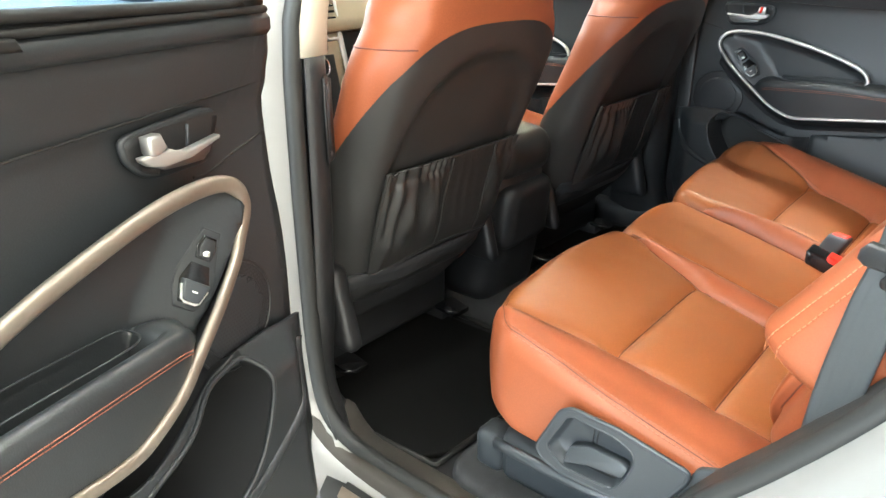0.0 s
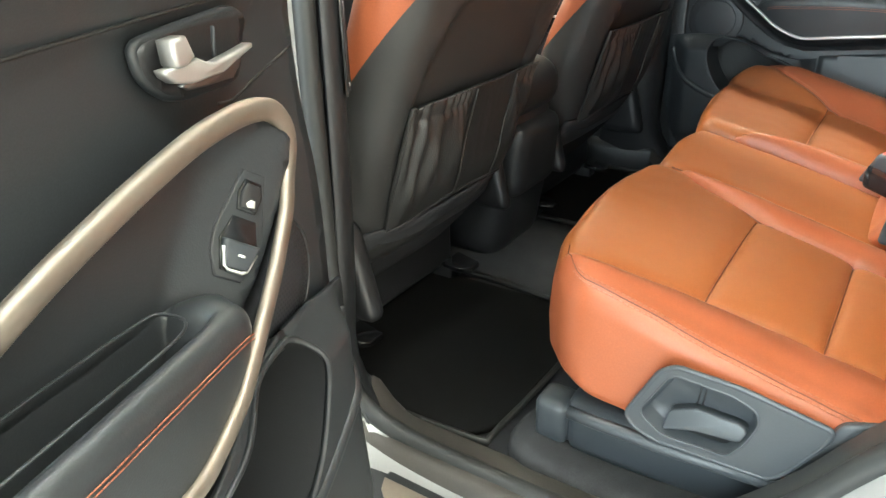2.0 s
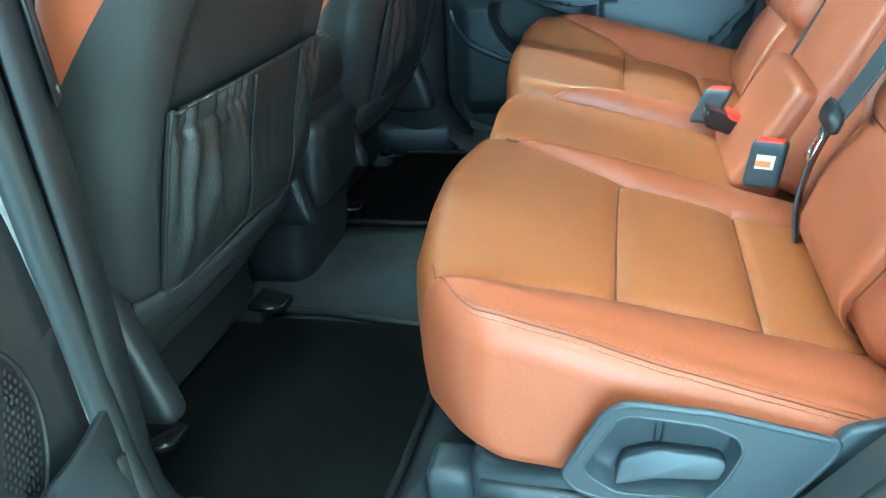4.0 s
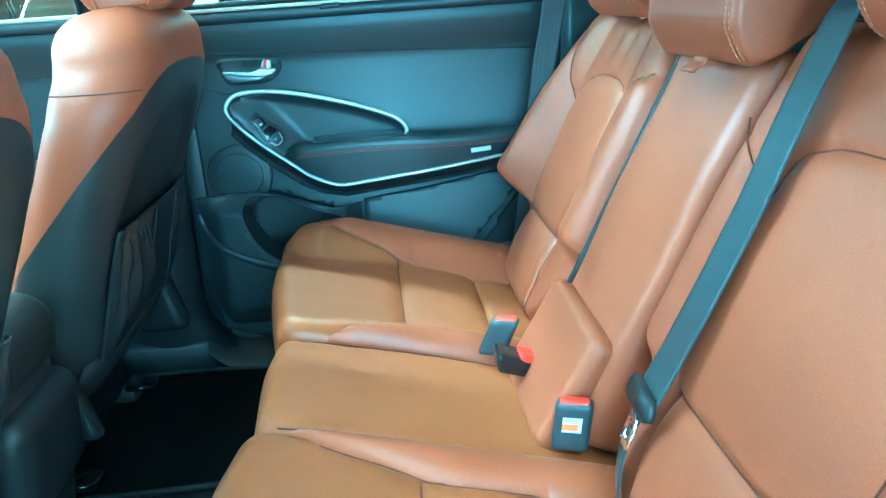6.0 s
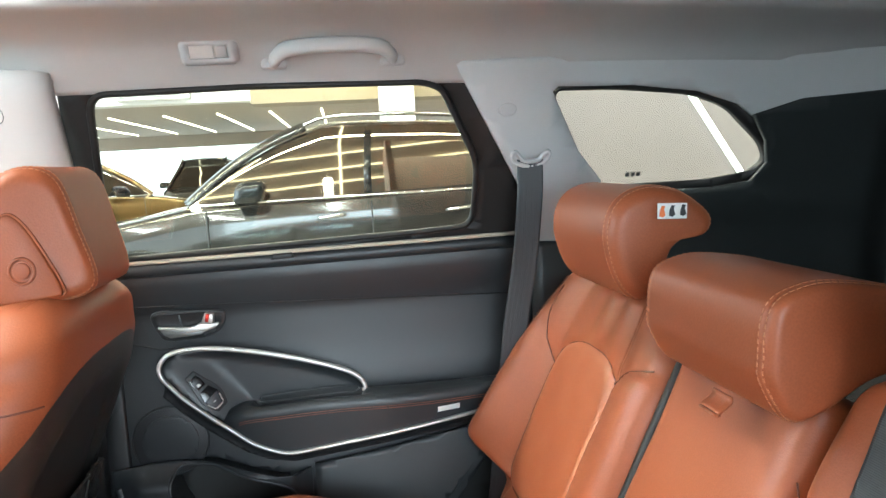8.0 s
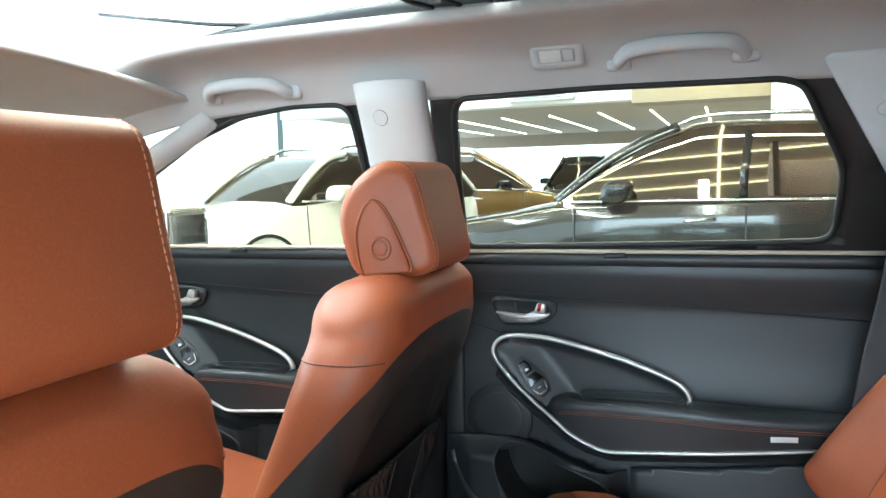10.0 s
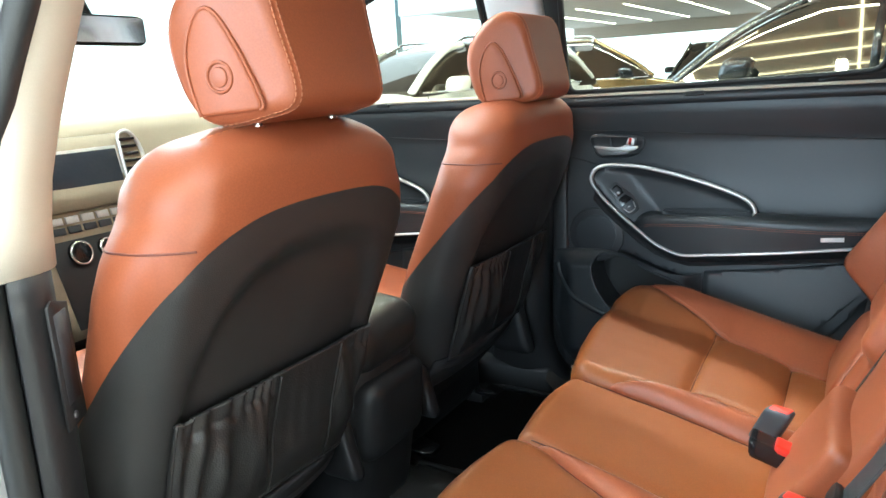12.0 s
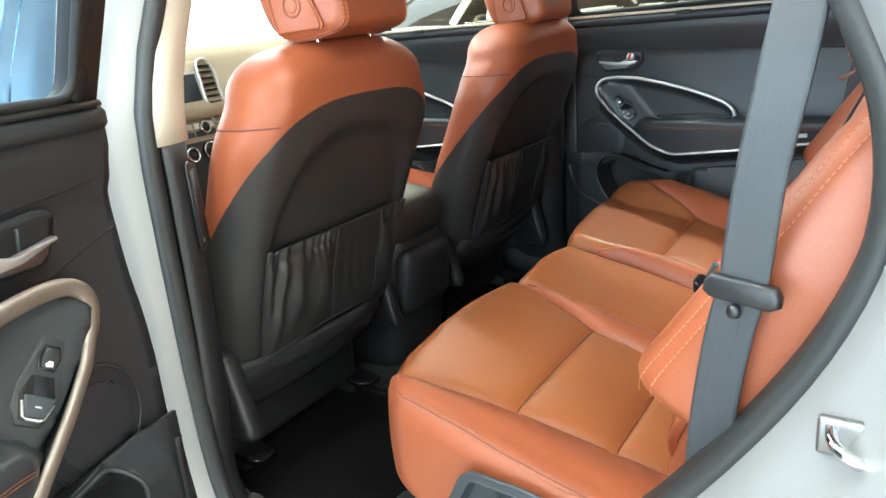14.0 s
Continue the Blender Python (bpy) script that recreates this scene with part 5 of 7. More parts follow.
def front_seat(yc, lift, aft, label):
    t = thing("front_seat", label, "car seat", "front seats")
    me = pillow("backrest", (0.32, 0.245, 0.062), 0.055, 0.011)

    def shape(p):
        a, y, d = p[:, 0], p[:, 1], p[:, 2]
        z = 0.84 + a
        x = np.interp(z, SEAT_Z, SEAT_X) + d
        side = np.clip(np.abs(y) / 0.245, 0, 1)
        rear = step(d, 0.0, 0.012)
        x -= 0.030 * step(side, 0.78, 0.05) * (1 - rear)            # bolsters reach forward
        x -= 0.030 * side ** 4 * rear                                # the back wraps round
        x -= 0.012 * np.cos(side * 1.5) * step(z, 0.86, 0.02) * step(-z, -1.0, 0.03) * rear * 0.5
        x -= 0.018 * rear * step(-(side / 0.74) ** 3 - np.clip((z - 0.72) / 0.285, 0, 2) ** 3, -1.0, 0.05) * step(z, 0.70, 0.02)    # panel sunk between raised sides
        w = 1.0 - 0.13 * np.clip((z - 0.98) / 0.1, 0, 1) ** 1.5 - 0.13 * np.clip((z - 1.06) / 0.1, 0, 1) ** 2 - 0.08 * np.clip((0.75 - z) / 0.2, 0, 1)
        yy = y * w
        zz = z - 0.030 * np.clip((z - 1.02) / 0.14, 0, 1) * side ** 3
        wob = np.array([noise.noise(Vector((s * 5, r * 5, c * 5 + yc))) for s, r, c in p]) * 0.003
        return np.stack([x + wob, yy + yc, zz + wob], 1)

    bend(me, shape)
    n = Vector((0.235, 0, -0.22)).normalized()
    p0 = Vector((0.088, 0, 1.058))
    # the cover's lower edge arches over the back: cut it straight with the sides drawn up, then let them down again
    arch_up = lambda q: 0.024 * np.minimum(1.0, (np.abs(q[:, 1] - yc) / 0.21) ** 3)
    bend(me, lambda q: q + np.stack([0 * q[:, 0], 0 * q[:, 0], arch_up(q)], 1))
    black, rust = split(me, [(p0, n)], lambda c: (c - p0).dot(n) > 0)
    for half in (black, rust):
        bend(half, lambda q: q - np.stack([0 * q[:, 0], 0 * q[:, 0], arch_up(q)], 1))
    body = part("backrest", rust, LEATHER, t, "rust leather backrest cover")
    part("back_shell", black, SHELL, t, "charcoal padded rear panel of the backrest")
    f = lambda a, y, d: shape(np.array([[a, y, d]]))[0]
    # cover seams
    for s in (-1, 1):
        seam = [f(0.195 + 0.004 * math.cos(b), s * (0.19 + 0.0552 * math.cos(b)), math.copysign(0.007, b) + 0.0552 * math.sin(b)) for b in np.linspace(-1.4, 1.3, 14)]
        part("collar_seam", tube("collar_seam", smooth_line(seam, 4), 0.0014, 6), SEAM_RED, body)
    row = [f(0.316, yy, 0.02) for yy in np.linspace(-0.19, 0.19, 40)]
    stitches("stitching", row, body, lift=(0, 0, 0.002))
    # the pocket
    def pocket(u, v):
        y = -0.195 + 0.39 * u
        loose = 1.0 if u < 0.42 else 0.8 if u > 0.79 else 0.05
        ruffle = math.sin(u * 112 + 2.6 * math.sin(u * 19))
        z = 0.628 + (0.195 + 0.0022 * ruffle * loose) * v - 0.02 * (2 * u - 1) ** 2 * (1 - v)
        base = f(z - 0.84, y, 0.062)
        ends = min(1, u / 0.05, (1 - u) / 0.05)
        hem = 1 / (1 + math.exp(-(v - 0.88) / 0.02))
        fan = math.sin(u * 33 + (1 - v) * (3.0 - 8 * u) + 1.3 * math.sin(u * 11)) ** 2 * 0.7 + 0.5 * math.sin(u * 19 + v * 3) ** 2
        folds = 0.027 * fan * loose * math.sin(math.pi * min(1.0, v / 0.97)) ** 1.5 * (0.3 + 0.7 * v)
        pinch = 0.003 * math.exp(-((v - 0.88) / 0.03) ** 2) * loose
        off = 0.005 + ends * (0.015 * math.sin(math.pi * min(1, 0.2 + v * 0.6)) + 0.0042 * ruffle * hem * loose + folds - pinch) + 0.005 * v * ends
        return (base[0] + off, base[1], z)
    pk = part("map_pocket", solid(grid("map_pocket", pocket, 150, 44), 0.0025), BLACK_HIDE, t, "gathered black leather map pocket")
    part("elastic_hem", tube("elastic_hem", [Vector(pocket(u, 0.99)) for u in np.linspace(0.0, 1.0, 150)], 0.0022, 6), BLACK_HIDE, pk)
    for u in (0.44, 0.78):
        part("pocket_seam", tube("pocket_seam", [Vector(pocket(u, v)) + Vector((0.003, 0, 0)) for v in np.linspace(0.02, 0.97, 20)], 0.0018, 6), BLACK_HIDE, pk)
    part("pocket_rim", tube("pocket_rim", [Vector(pocket(u, v)) + Vector((0.001, 0, 0)) for u, v in [(0.005, 1 - k / 12) for k in range(13)] + [(k / 30, 0.0) for k in range(1, 31)] + [(0.995, k / 12) for k in range(1, 13)]], 0.002, 6), SHELL, pk)
    # lower apron, hinge cover, base
    def apron(u, v):
        y = -0.215 + 0.43 * u
        z = 0.615 - 0.15 * v
        return (-0.065 - 0.12 * v - 0.03 * abs(2 * u - 1) ** 4 + 0.01 * math.sin(v * 3), yc + y * (1 - 0.06 * v), z)
    part("apron", solid(grid("apron", apron, 18, 8), 0.006), CARPET, t, "charcoal carpet apron")
    for s in (-1, 1):
        def cap(p):
            q = p.copy()
            x = q[:, 0] - 0.135 - 0.25 * q[:, 2]
            return np.stack([x, q[:, 1] + yc + s * 0.235, q[:, 2] + 0.555], 1)
        inner_side = s * yc < 0
        part("hinge_cover", pillow("hinge_cover", (0.045, 0.017, 0.06) if inner_side else (0.06, 0.022, 0.085), 0.0165 if inner_side else 0.02, 0.012, cap), PLASTIC, t, "rounded plastic hinge cover")
    part("cushion", pillow("cushion", (0.27, 0.25, 0.08), 0.05, 0.03, lambda p: p * (1, 1, 1) + np.stack([0 * p[:, 0] - 0.42, 0 * p[:, 0] + yc, 0.60 + 0 * p[:, 0] - p[:, 0] * 0.15], 1)), LEATHER, t, "rust leather seat cushion")
    part("base", box("base", (-0.66, yc - 0.2, 0.36), (-0.2, yc + 0.2, 0.53), 0.02), PLASTIC, t)
    for s in (-1, 1):
        r = part("seat_rail", box("seat_rail", (-0.7, yc + s * 0.17 - 0.022, 0.335), (-0.175, yc + s * 0.17 + 0.022, 0.375), 0.005), PLASTIC, t)
        part("rail_end", plate("rail_end", [(-0.19, -0.03), (-0.15, -0.03), (-0.135, -0.01), (-0.135, 0.03), (-0.19, 0.03)], lambda u, v, d: Vector((u, yc + s * 0.17 + v, 0.375 + d - 0.5 * max(0, u + 0.16))), 0.012, 0.003), GLOSS_BLACK, r)
    # head restraint with its side pads
    prof = [(x + aft, z) for x, z in [(-0.036, 1.235), (-0.012, 1.288), (0.03, 1.316), (0.072, 1.303), (0.092, 1.235), (0.105, 1.160), (0.062, 1.140), (0.008, 1.134), (-0.022, 1.162)]]
    line = [(x, z + lift) for x, z in prof]
    hr = comma_rest(t, yc - 0.135, yc + 0.135, line, taper=0.32)
    for s in (-1, 1):
        flank = lambda x: yc + s * (0.135 * (1 - 0.32 * (0.076 + (x - aft - 0.04) / 0.8) / 0.141) + 0.0045)
        u_line = [(x + aft, z) for x, z in [(0.006, 1.146), (-0.001, 1.175), (-0.003, 1.212), (0.008, 1.246), (0.023, 1.259), (0.038, 1.246), (0.056, 1.208), (0.073, 1.160), (0.070, 1.150)]]
        pad = plate("side_pad", [(0.03 + aft + (x - aft - 0.03) * 0.94, z + lift) for x, z in smooth_line(u_line, 4)], lambda u, v, d: Vector((u, flank(u) + s * (d - 0.004), v)), 0.005, 0.003)
        part("side_pad", pad, LEATHER, hr, "inset side pad")
        part("pad_seam", tube("pad_seam", [(x, flank(x) - s * 0.001, z + lift) for x, z in smooth_line(u_line, 6)], 0.002, 6, up=(0, 1, 0)), LEATHER, hr)
        bx = 0.032 + aft
        c = [(bx + 0.013 * math.cos(k * math.pi / 12), flank(bx + 0.013 * math.cos(k * math.pi / 12)) + s * 0.001, 1.187 + lift + 0.016 * math.sin(k * math.pi / 12)) for k in range(24)]
        part("button_ring", tube("button_ring", c, 0.0022, 6, True, up=(0, 1, 0)), LEATHER, hr)
        part("button", plate("button", [(bx + 0.009 * math.cos(k * math.pi / 10), 1.187 + lift + 0.011 * math.sin(k * math.pi / 10)) for k in range(20)], lambda u, v, d: Vector((u, flank(u) + s * d, v)), 0.003, 0.001), LEATHER, hr, "round trim button")
        part("headrest_post", tube("headrest_post", [(0.040 + 0.3 * aft, yc + s * 0.068, 1.10), (0.044 + 0.6 * aft, yc + s * 0.068, 1.17 + lift)], 0.0062, 12), CHROME, t, "chrome headrest post")
        part("post_sleeve", tube("post_sleeve", [(0.041 + 0.4 * aft, yc + s * 0.068, 1.135), (0.042 + 0.4 * aft, yc + s * 0.068, 1.153)], 0.012, 12), LEATHER, t)
    return t


front_seat(-0.372, 0.022, 0.026, "rust leather driver's seat with charcoal back and map pocket")
front_seat(0.372, 0.0, 0.004, "rust leather passenger seat with charcoal back and map pocket")


# ================= doors =================
DOOR_GLASS = [(0.036, 1.437), (0.30, 1.441), (0.60, 1.437), (0.634, 1.425), (0.703, 1.29), (0.697, 1.165), (0.60, 1.16), (0.013, 1.145), (0.022, 1.3)]
DOOR_GLASS = fillet(DOOR_GLASS, 0.03)
DOOR_FRAME = [(-0.012, 1.452), (0.30, 1.458), (0.675, 1.456), (0.75, 1.345), (0.825, 1.21), (0.83, 1.132), (0.40, 1.132), (-0.028, 1.125), (-0.025, 1.28)]
FRONT_GLASS = [(-0.185, 1.440), (-0.31, 1.443), (-0.453, 1.427), (-0.586, 1.385), (-0.85, 1.26), (-1.10, 1.125), (-0.60, 1.118), (-0.19, 1.125), (-0.18, 1.3)]
FRONT_GLASS = fillet(FRONT_GLASS, 0.035)
FRONT_FRAME = [(-0.165, 1.452), (-0.31, 1.458), (-0.46, 1.444), (-0.60, 1.402), (-0.87, 1.275), (-1.17, 1.10), (-0.60, 1.10), (-0.16, 1.105), (-0.155, 1.3)]


def car_door(label, place, glass, frame_line, shift, tint, group, strip, wide, red_mark):
    """A door lined in charcoal vinyl. It is drawn for the right side; place() carries each point to where the door hangs."""
    t = thing("car_door", label, "car door", group)
    end = 0.862 if shift == 0 else 0.70
    S = lambda u, v, d: place(Vector((u + shift, d, v)))

    def skin(x, z):
        y = 0.728 - 0.10 * max(0, 0.72 - z)
        y -= 0.012 * math.exp(-((z - 1.1) / 0.03) ** 2)
        y += 0.010 * (1 / (1 + math.exp(-(1.04 - z) / 0.004))) * (1 / (1 + math.exp(-(z - 0.9) / 0.02)))
        return y
    out = [(-0.03, 1.128), (-0.035, 1.0), (-0.04, 0.80), (-0.035, 0.55), (0.0, 0.42), (0.10, 0.385), (0.40, 0.385), (0.50, 0.42), (0.58, 0.51), (0.71, 0.68), (0.83, 0.87), (0.862, 0.98), (0.86, 1.07), (0.84, 1.132)]
    if shift:
        out = [(-0.03, 1.128), (-0.035, 1.0), (-0.04, 0.80), (-0.035, 0.55), (0.0, 0.42), (0.10, 0.385), (0.40, 0.385), (0.66, 0.385), (0.70, 0.42), (0.70, 0.70), (0.70, 1.0), (0.70, 1.128)]
    pk_hole = fillet([(0.095, 0.738), (0.078, 0.716), (0.078, 0.68), (0.092, 0.645), (0.120, 0.604), (0.16, 0.580), (0.22, 0.570), (0.28, 0.585), (0.312, 0.635), (0.312, 0.675), (0.27, 0.692), (0.22, 0.708), (0.16, 0.734)], 0.02, 3)
    part("panel", filled("panel", out, [(a * 1.06 - 0.012, b * 1.06 - 0.04) for a, b in pk_hole], lambda u, v, d: S(u, v, skin(u, v) + d), 0.03, 0.018), VINYL, t, "charcoal vinyl door panel")
    part("upper_rail", sweep("upper_rail", [S(x, 1.121 + 0.006 * (x / 0.8), skin(x, 1.121) - 0.004) for x in np.linspace(-0.025, min(0.79, end), 20)], bar(0.022, 0.026)), VINYL, t)
    part("belt_strip", sweep("belt_strip", [S(x, 1.137 + 0.006 * (x / 0.8), 0.708) for x in np.linspace(-0.02, min(0.79, end), 20)], bar(0.008, 0.008)), CREAM if strip is SATIN else RUBBER, t, "thin belt strip")
    # waist seam
    part("waist_seam", tube("waist_seam", [S(x, 1.052 - 0.036 * (x / 0.8), skin(x, 1.05) + 0.0008) for x in np.linspace(-0.03, min(0.795, end), 24)], 0.0016, 6), RUBBER, t)
    part("corner_seam", tube("corner_seam", [S(x, z, skin(x, z) + 0.0005) for x, z in smooth_line([(0.10, 0.964), (0.075, 0.962), (0.04, 0.972), (-0.03, 0.988)], 5)], 0.0018, 6), RUBBER, t)
    # eye shaped bright trim
    upper = [(0.074, 0.930), (0.078, 0.944), (0.091, 0.957), (0.125, 0.966), (0.16, 0.966), (0.20, 0.962), (0.25, 0.952), (0.295, 0.941), (0.345, 0.927), (0.40, 0.908), (0.435, 0.893), (0.454, 0.878), (0.462, 0.862), (0.460, 0.852)]
    lower = [(0.060, 0.945), (0.0735, 0.931), (0.083, 0.917), (0.119, 0.878), (0.162, 0.843), (0.206, 0.810), (0.240, 0.784), (0.277, 0.766), (0.314, 0.757), (0.377, 0.763), (0.50, 0.775), (0.60, 0.786), (0.72, 0.799), (0.80, 0.808)]
    face = lambda u: place(Vector((0, -1, 0))) - place(Vector())
    low_z = lambda x: np.interp(x, [q[0] for q in lower], [q[1] for q in lower])
    ease = lambda k: min(1, max(0, k)) ** 2 * (3 - 2 * min(1, max(0, k)))
    deep = lambda x: float(np.interp(x, [0.05, 0.079, 0.119, 0.159, 0.206, 0.24, 0.30, 0.377, 0.50, 0.60, 0.72, 0.85], [0.697, 0.690, 0.679, 0.671, 0.664, 0.660, 0.657, 0.653, 0.653, 0.660, 0.674, 0.69]))
    # one band: back along the upper edge, round the tight corner and down the lower edge
    band = [q for q in smooth_line(upper[:2:-1] + [(0.098, 0.961), (0.083, 0.949), (0.0775, 0.932), (0.084, 0.914), (0.099, 0.898)] + lower[3:], 6) if q[0] < end]
    turn = max(i for i, q in enumerate(band) if q[0] < 0.079)
    mix = [ease((i - turn + 10) / 26) for i in range(len(band))]
    along = [S(x, z, (0.694 - 0.004 * math.exp(-((x - 0.077) / 0.02) ** 2)) * (1 - k) + (deep(x) - 0.004) * k) for (x, z), k in zip(band, mix)]
    part("trim_band", sweep("trim_band", along, bar(wide, 0.012), up=face, scale=lambda u: 1 - 0.22 * mix[int(round(u * (len(band) - 1)))]), strip, t, "satin metal trim band")
    # switch panel between the trims
    eye = [(0.0845, 0.933), (0.092, 0.914), (0.123, 0.879), (0.163, 0.841), (0.20, 0.812), (0.25, 0.82), (0.34, 0.835), (0.47, 0.845), (0.460, 0.862), (0.450, 0.876), (0.40, 0.904), (0.345, 0.924), (0.295, 0.938), (0.20, 0.959), (0.12, 0.960), (0.101, 0.955), (0.090, 0.946)]
    top_z = lambda x: float(np.interp(x, [q[0] for q in upper[2:]], [q[1] for q in upper[2:]]))
    valley = lambda u, v: min(0.722, max(0.688, 0.700 + 0.40 * (u - 0.166) + 0.33 * (v - 0.875)))
    slope = lambda u, v: valley(u, v) + (0.702 - valley(u, v)) * ease(1 - (top_z(u) - v) / 0.022)
    sp_ = part("switch_panel", filled("switch_panel", eye, None, lambda u, v, d: S(u, v, slope(u, v) - d), 0.006, 0.009), VINYL, t, "smooth charcoal switch panel")
    # along and across the row of switches
    sa = lambda s, w: (0.134 + 0.92 * (0.64 * s + 0.77 * w), 0.913 - 0.92 * (0.77 * s - 0.64 * w))
    lift_s = lambda h: (lambda u, v, d: S(u, v, slope(u, v) - 0.006 - h - d))
    rim_line = [(-0.006, -0.010), (-0.006, 0.010), (0.02, 0.0145), (0.05, 0.021), (0.070, 0.020), (0.090, 0.011), (0.090, -0.011), (0.070, -0.020), (0.05, -0.021), (0.02, -0.0145)]
    sw = part("switch_plate", plate("switch_plate", [sa(*q) for q in rim_line], lift_s(0), 0.0022, 0.001), VINYL, sp_)
    part("plate_joint", tube("plate_joint", [lift_s(0.0005)(*sa(*q), 0) for q in rim_line], 0.0008, 6, True), INK, sw)
    small = [(0.002, -0.007), (0.002, 0.007), (0.015, 0.0105), (0.030, 0.008), (0.030, -0.008), (0.015, -0.0105)]
    large = [(0.036, -0.010), (0.036, 0.010), (0.058, 0.0165), (0.084, 0.010), (0.084, -0.010), (0.058, -0.0165)]
    shrink = lambda pts, k: [(sum(q[0] for q in pts) / len(pts) * (1 - k) + a * k, b * k) for a, b in pts]
    hs = part("seat_heat_switch", plate("seat_heat_switch", [sa(*q) for q in small], lift_s(0.002), 0.0016, 0.0006), GLOSS_BLACK, sw, "small black switch")
    part("key", plate("key", [sa(*q) for q in shrink(small, 0.78)], lift_s(0.0034), 0.002, 0.0008), PLASTIC, hs)
    part("symbol", plate("symbol", [sa(*q) for q in ((0.019, -0.003), (0.019, 0.001), (0.023, 0.004), (0.026, 0.002), (0.025, -0.004))], lift_s(0.0052), 0.0005, 0), WHITE, hs)
    ls_ = part("window_switch", plate("window_switch", [sa(*q) for q in large], lift_s(0.002), 0.0016, 0.0006), GLOSS_BLACK, sw, "black window switch with a silver edge")
    part("rocker", plate("rocker", [sa(*q) for q in ((0.057, -0.0145), (0.057, 0.0145), (0.060, 0.0150), (0.081, 0.009), (0.081, -0.009), (0.060, -0.0150))], lift_s(0.0034), 0.005, 0.002), PLASTIC_GREY, ls_, "grey rocker key")
    part("silver_edge", tube("silver_edge", [lift_s(0.006)(*sa(*q), 0) for q in ((0.064, 0.0145), (0.080, 0.0098), (0.083, 0.006), (0.083, -0.006), (0.080, -0.0098), (0.064, -0.0145))], 0.0016, 6), SATIN, ls_, "silver edge")
    part("symbol", plate("symbol", [sa(*q) for q in ((0.068, -0.003), (0.068, 0.003), (0.070, 0.003), (0.070, -0.003))], lift_s(0.0086), 0.0004, 0), WHITE, ls_)
    # armrest: a shelf with a hollow grip, a rolled edge and a stitched face
    def shelf_z(x):
        return 0.850 + 0.006 * math.exp(-((x - 0.40) / 0.12) ** 2) - 0.03 * math.exp(-((x - 0.17) / 0.035) ** 2)

    def shelf(u, v):
        x = 0.172 + (min(end, 0.85) - 0.172) * u
        lo, top = low_z(x), shelf_z(x)
        inner = 0.692 + (deep(x) - 0.008 - 0.692) * ease((x - 0.165) / 0.06)
        cup = (1 / (1 + math.exp(-(x - 0.262) / 0.005))) * (1 / (1 + math.exp(-(0.445 - x) / 0.005)))
        if v < 0.5:
            k = v / 0.5
            y = 0.708 + (inner + 0.012 - 0.708) * k
            hole = cup * (1 / (1 + math.exp(-(k - 0.04) / 0.012))) * (1 / (1 + math.exp(-(0.90 - k) / 0.012)))
            z = top + 0.006 * math.sin(k * math.pi) - 0.110 * hole
        else:
            k = (v - 0.5) / 0.5
            a = min(1, k / 0.3) * math.pi / 2
            y = inner + 0.012 - 0.012 * math.sin(a) + 0.006 * max(0, (k - 0.3) / 0.7) ** 1.4
            z = top - 0.016 * (1 - math.cos(a)) - (top - 0.016 - lo) * max(0, (k - 0.3) / 0.7)
        return S(x, z, y)
    foot_y = lambda u, v: 0.712 - (0.708 - deep(u)) * ease(1 - max(0.0, low_z(u) - v) / 0.036)
    am = part("armrest", fix_normals(grid("armrest", shelf, 110, 50)), VINYL, t, "padded charcoal armrest")
    part("armrest_foot", filled("armrest_foot", [(0.085, 0.908), (0.12, 0.873), (0.162, 0.838), (0.206, 0.805), (0.24, 0.779), (0.277, 0.761), (0.314, 0.752), (0.377, 0.758), (0.50, 0.770), (0.695, 0.792), (0.695, 0.757), (0.50, 0.735), (0.377, 0.723), (0.314, 0.717), (0.265, 0.727), (0.225, 0.746), (0.19, 0.771), (0.147, 0.805), (0.105, 0.842), (0.075, 0.876)], None, lambda u, v, d: S(u, v, foot_y(u, v) - d), 0.004, 0.007), PLASTIC, am)
    rim = [(0.258, 0.696), (0.270, 0.705), (0.35, 0.706), (0.43, 0.705), (0.449, 0.696), (0.444, 0.672), (0.42, 0.664), (0.30, 0.665), (0.264, 0.674)]
    part("cup_edge", tube("cup_edge", [S(x, shelf_z(x) + 0.006, y) for x, y in smooth_line(rim, 4, True)], 0.0011, 8, True), VINYL, am)
    for dz in (0.0, 0.0042):
        stitches("stitching", [S(x, shelf_z(x) - 0.022 - dz, deep(x) - 0.0092 + dz * 0.10) for x in np.linspace(0.22, min(0.80, end), 60)], am, 0.0052, 0.0008, 0.0006, SEAM_ARM)
    part("reflector", plate("reflector", [(0.600, 0.806), (0.645, 0.808), (0.645, 0.818), (0.600, 0.816)], lambda u, v, d: S(u, v, deep(u) - 0.0045 - d), 0.003, 0.001), WHITE, am, "pale door reflector")
    # inner handle in its cup
    cup = [(0.066, 1.028), (0.071, 1.034), (0.088, 1.037), (0.163, 1.032), (0.193, 1.029), (0.199, 1.025), (0.196, 1.008), (0.187, 0.998), (0.176, 0.99), (0.157, 0.985), (0.095, 0.983), (0.084, 0.987), (0.075, 1.003)]
    cup = fillet(cup, 0.006, 3)
    cp = part("handle_cup", filled("handle_cup", cup, None, lambda u, v, d: S(u, v, 0.730 - d + 0.010 * math.exp(-((u - 0.135) / 0.06) ** 2 - ((v - 1.01) / 0.02) ** 2)), 0.010, 0.012), PLASTIC, t, "dark recess")
    part("cup_rim", tube("cup_rim", [S(u, v, 0.7285) for u, v in cup], 0.0045, 8, True, up=face), VINYL, cp)
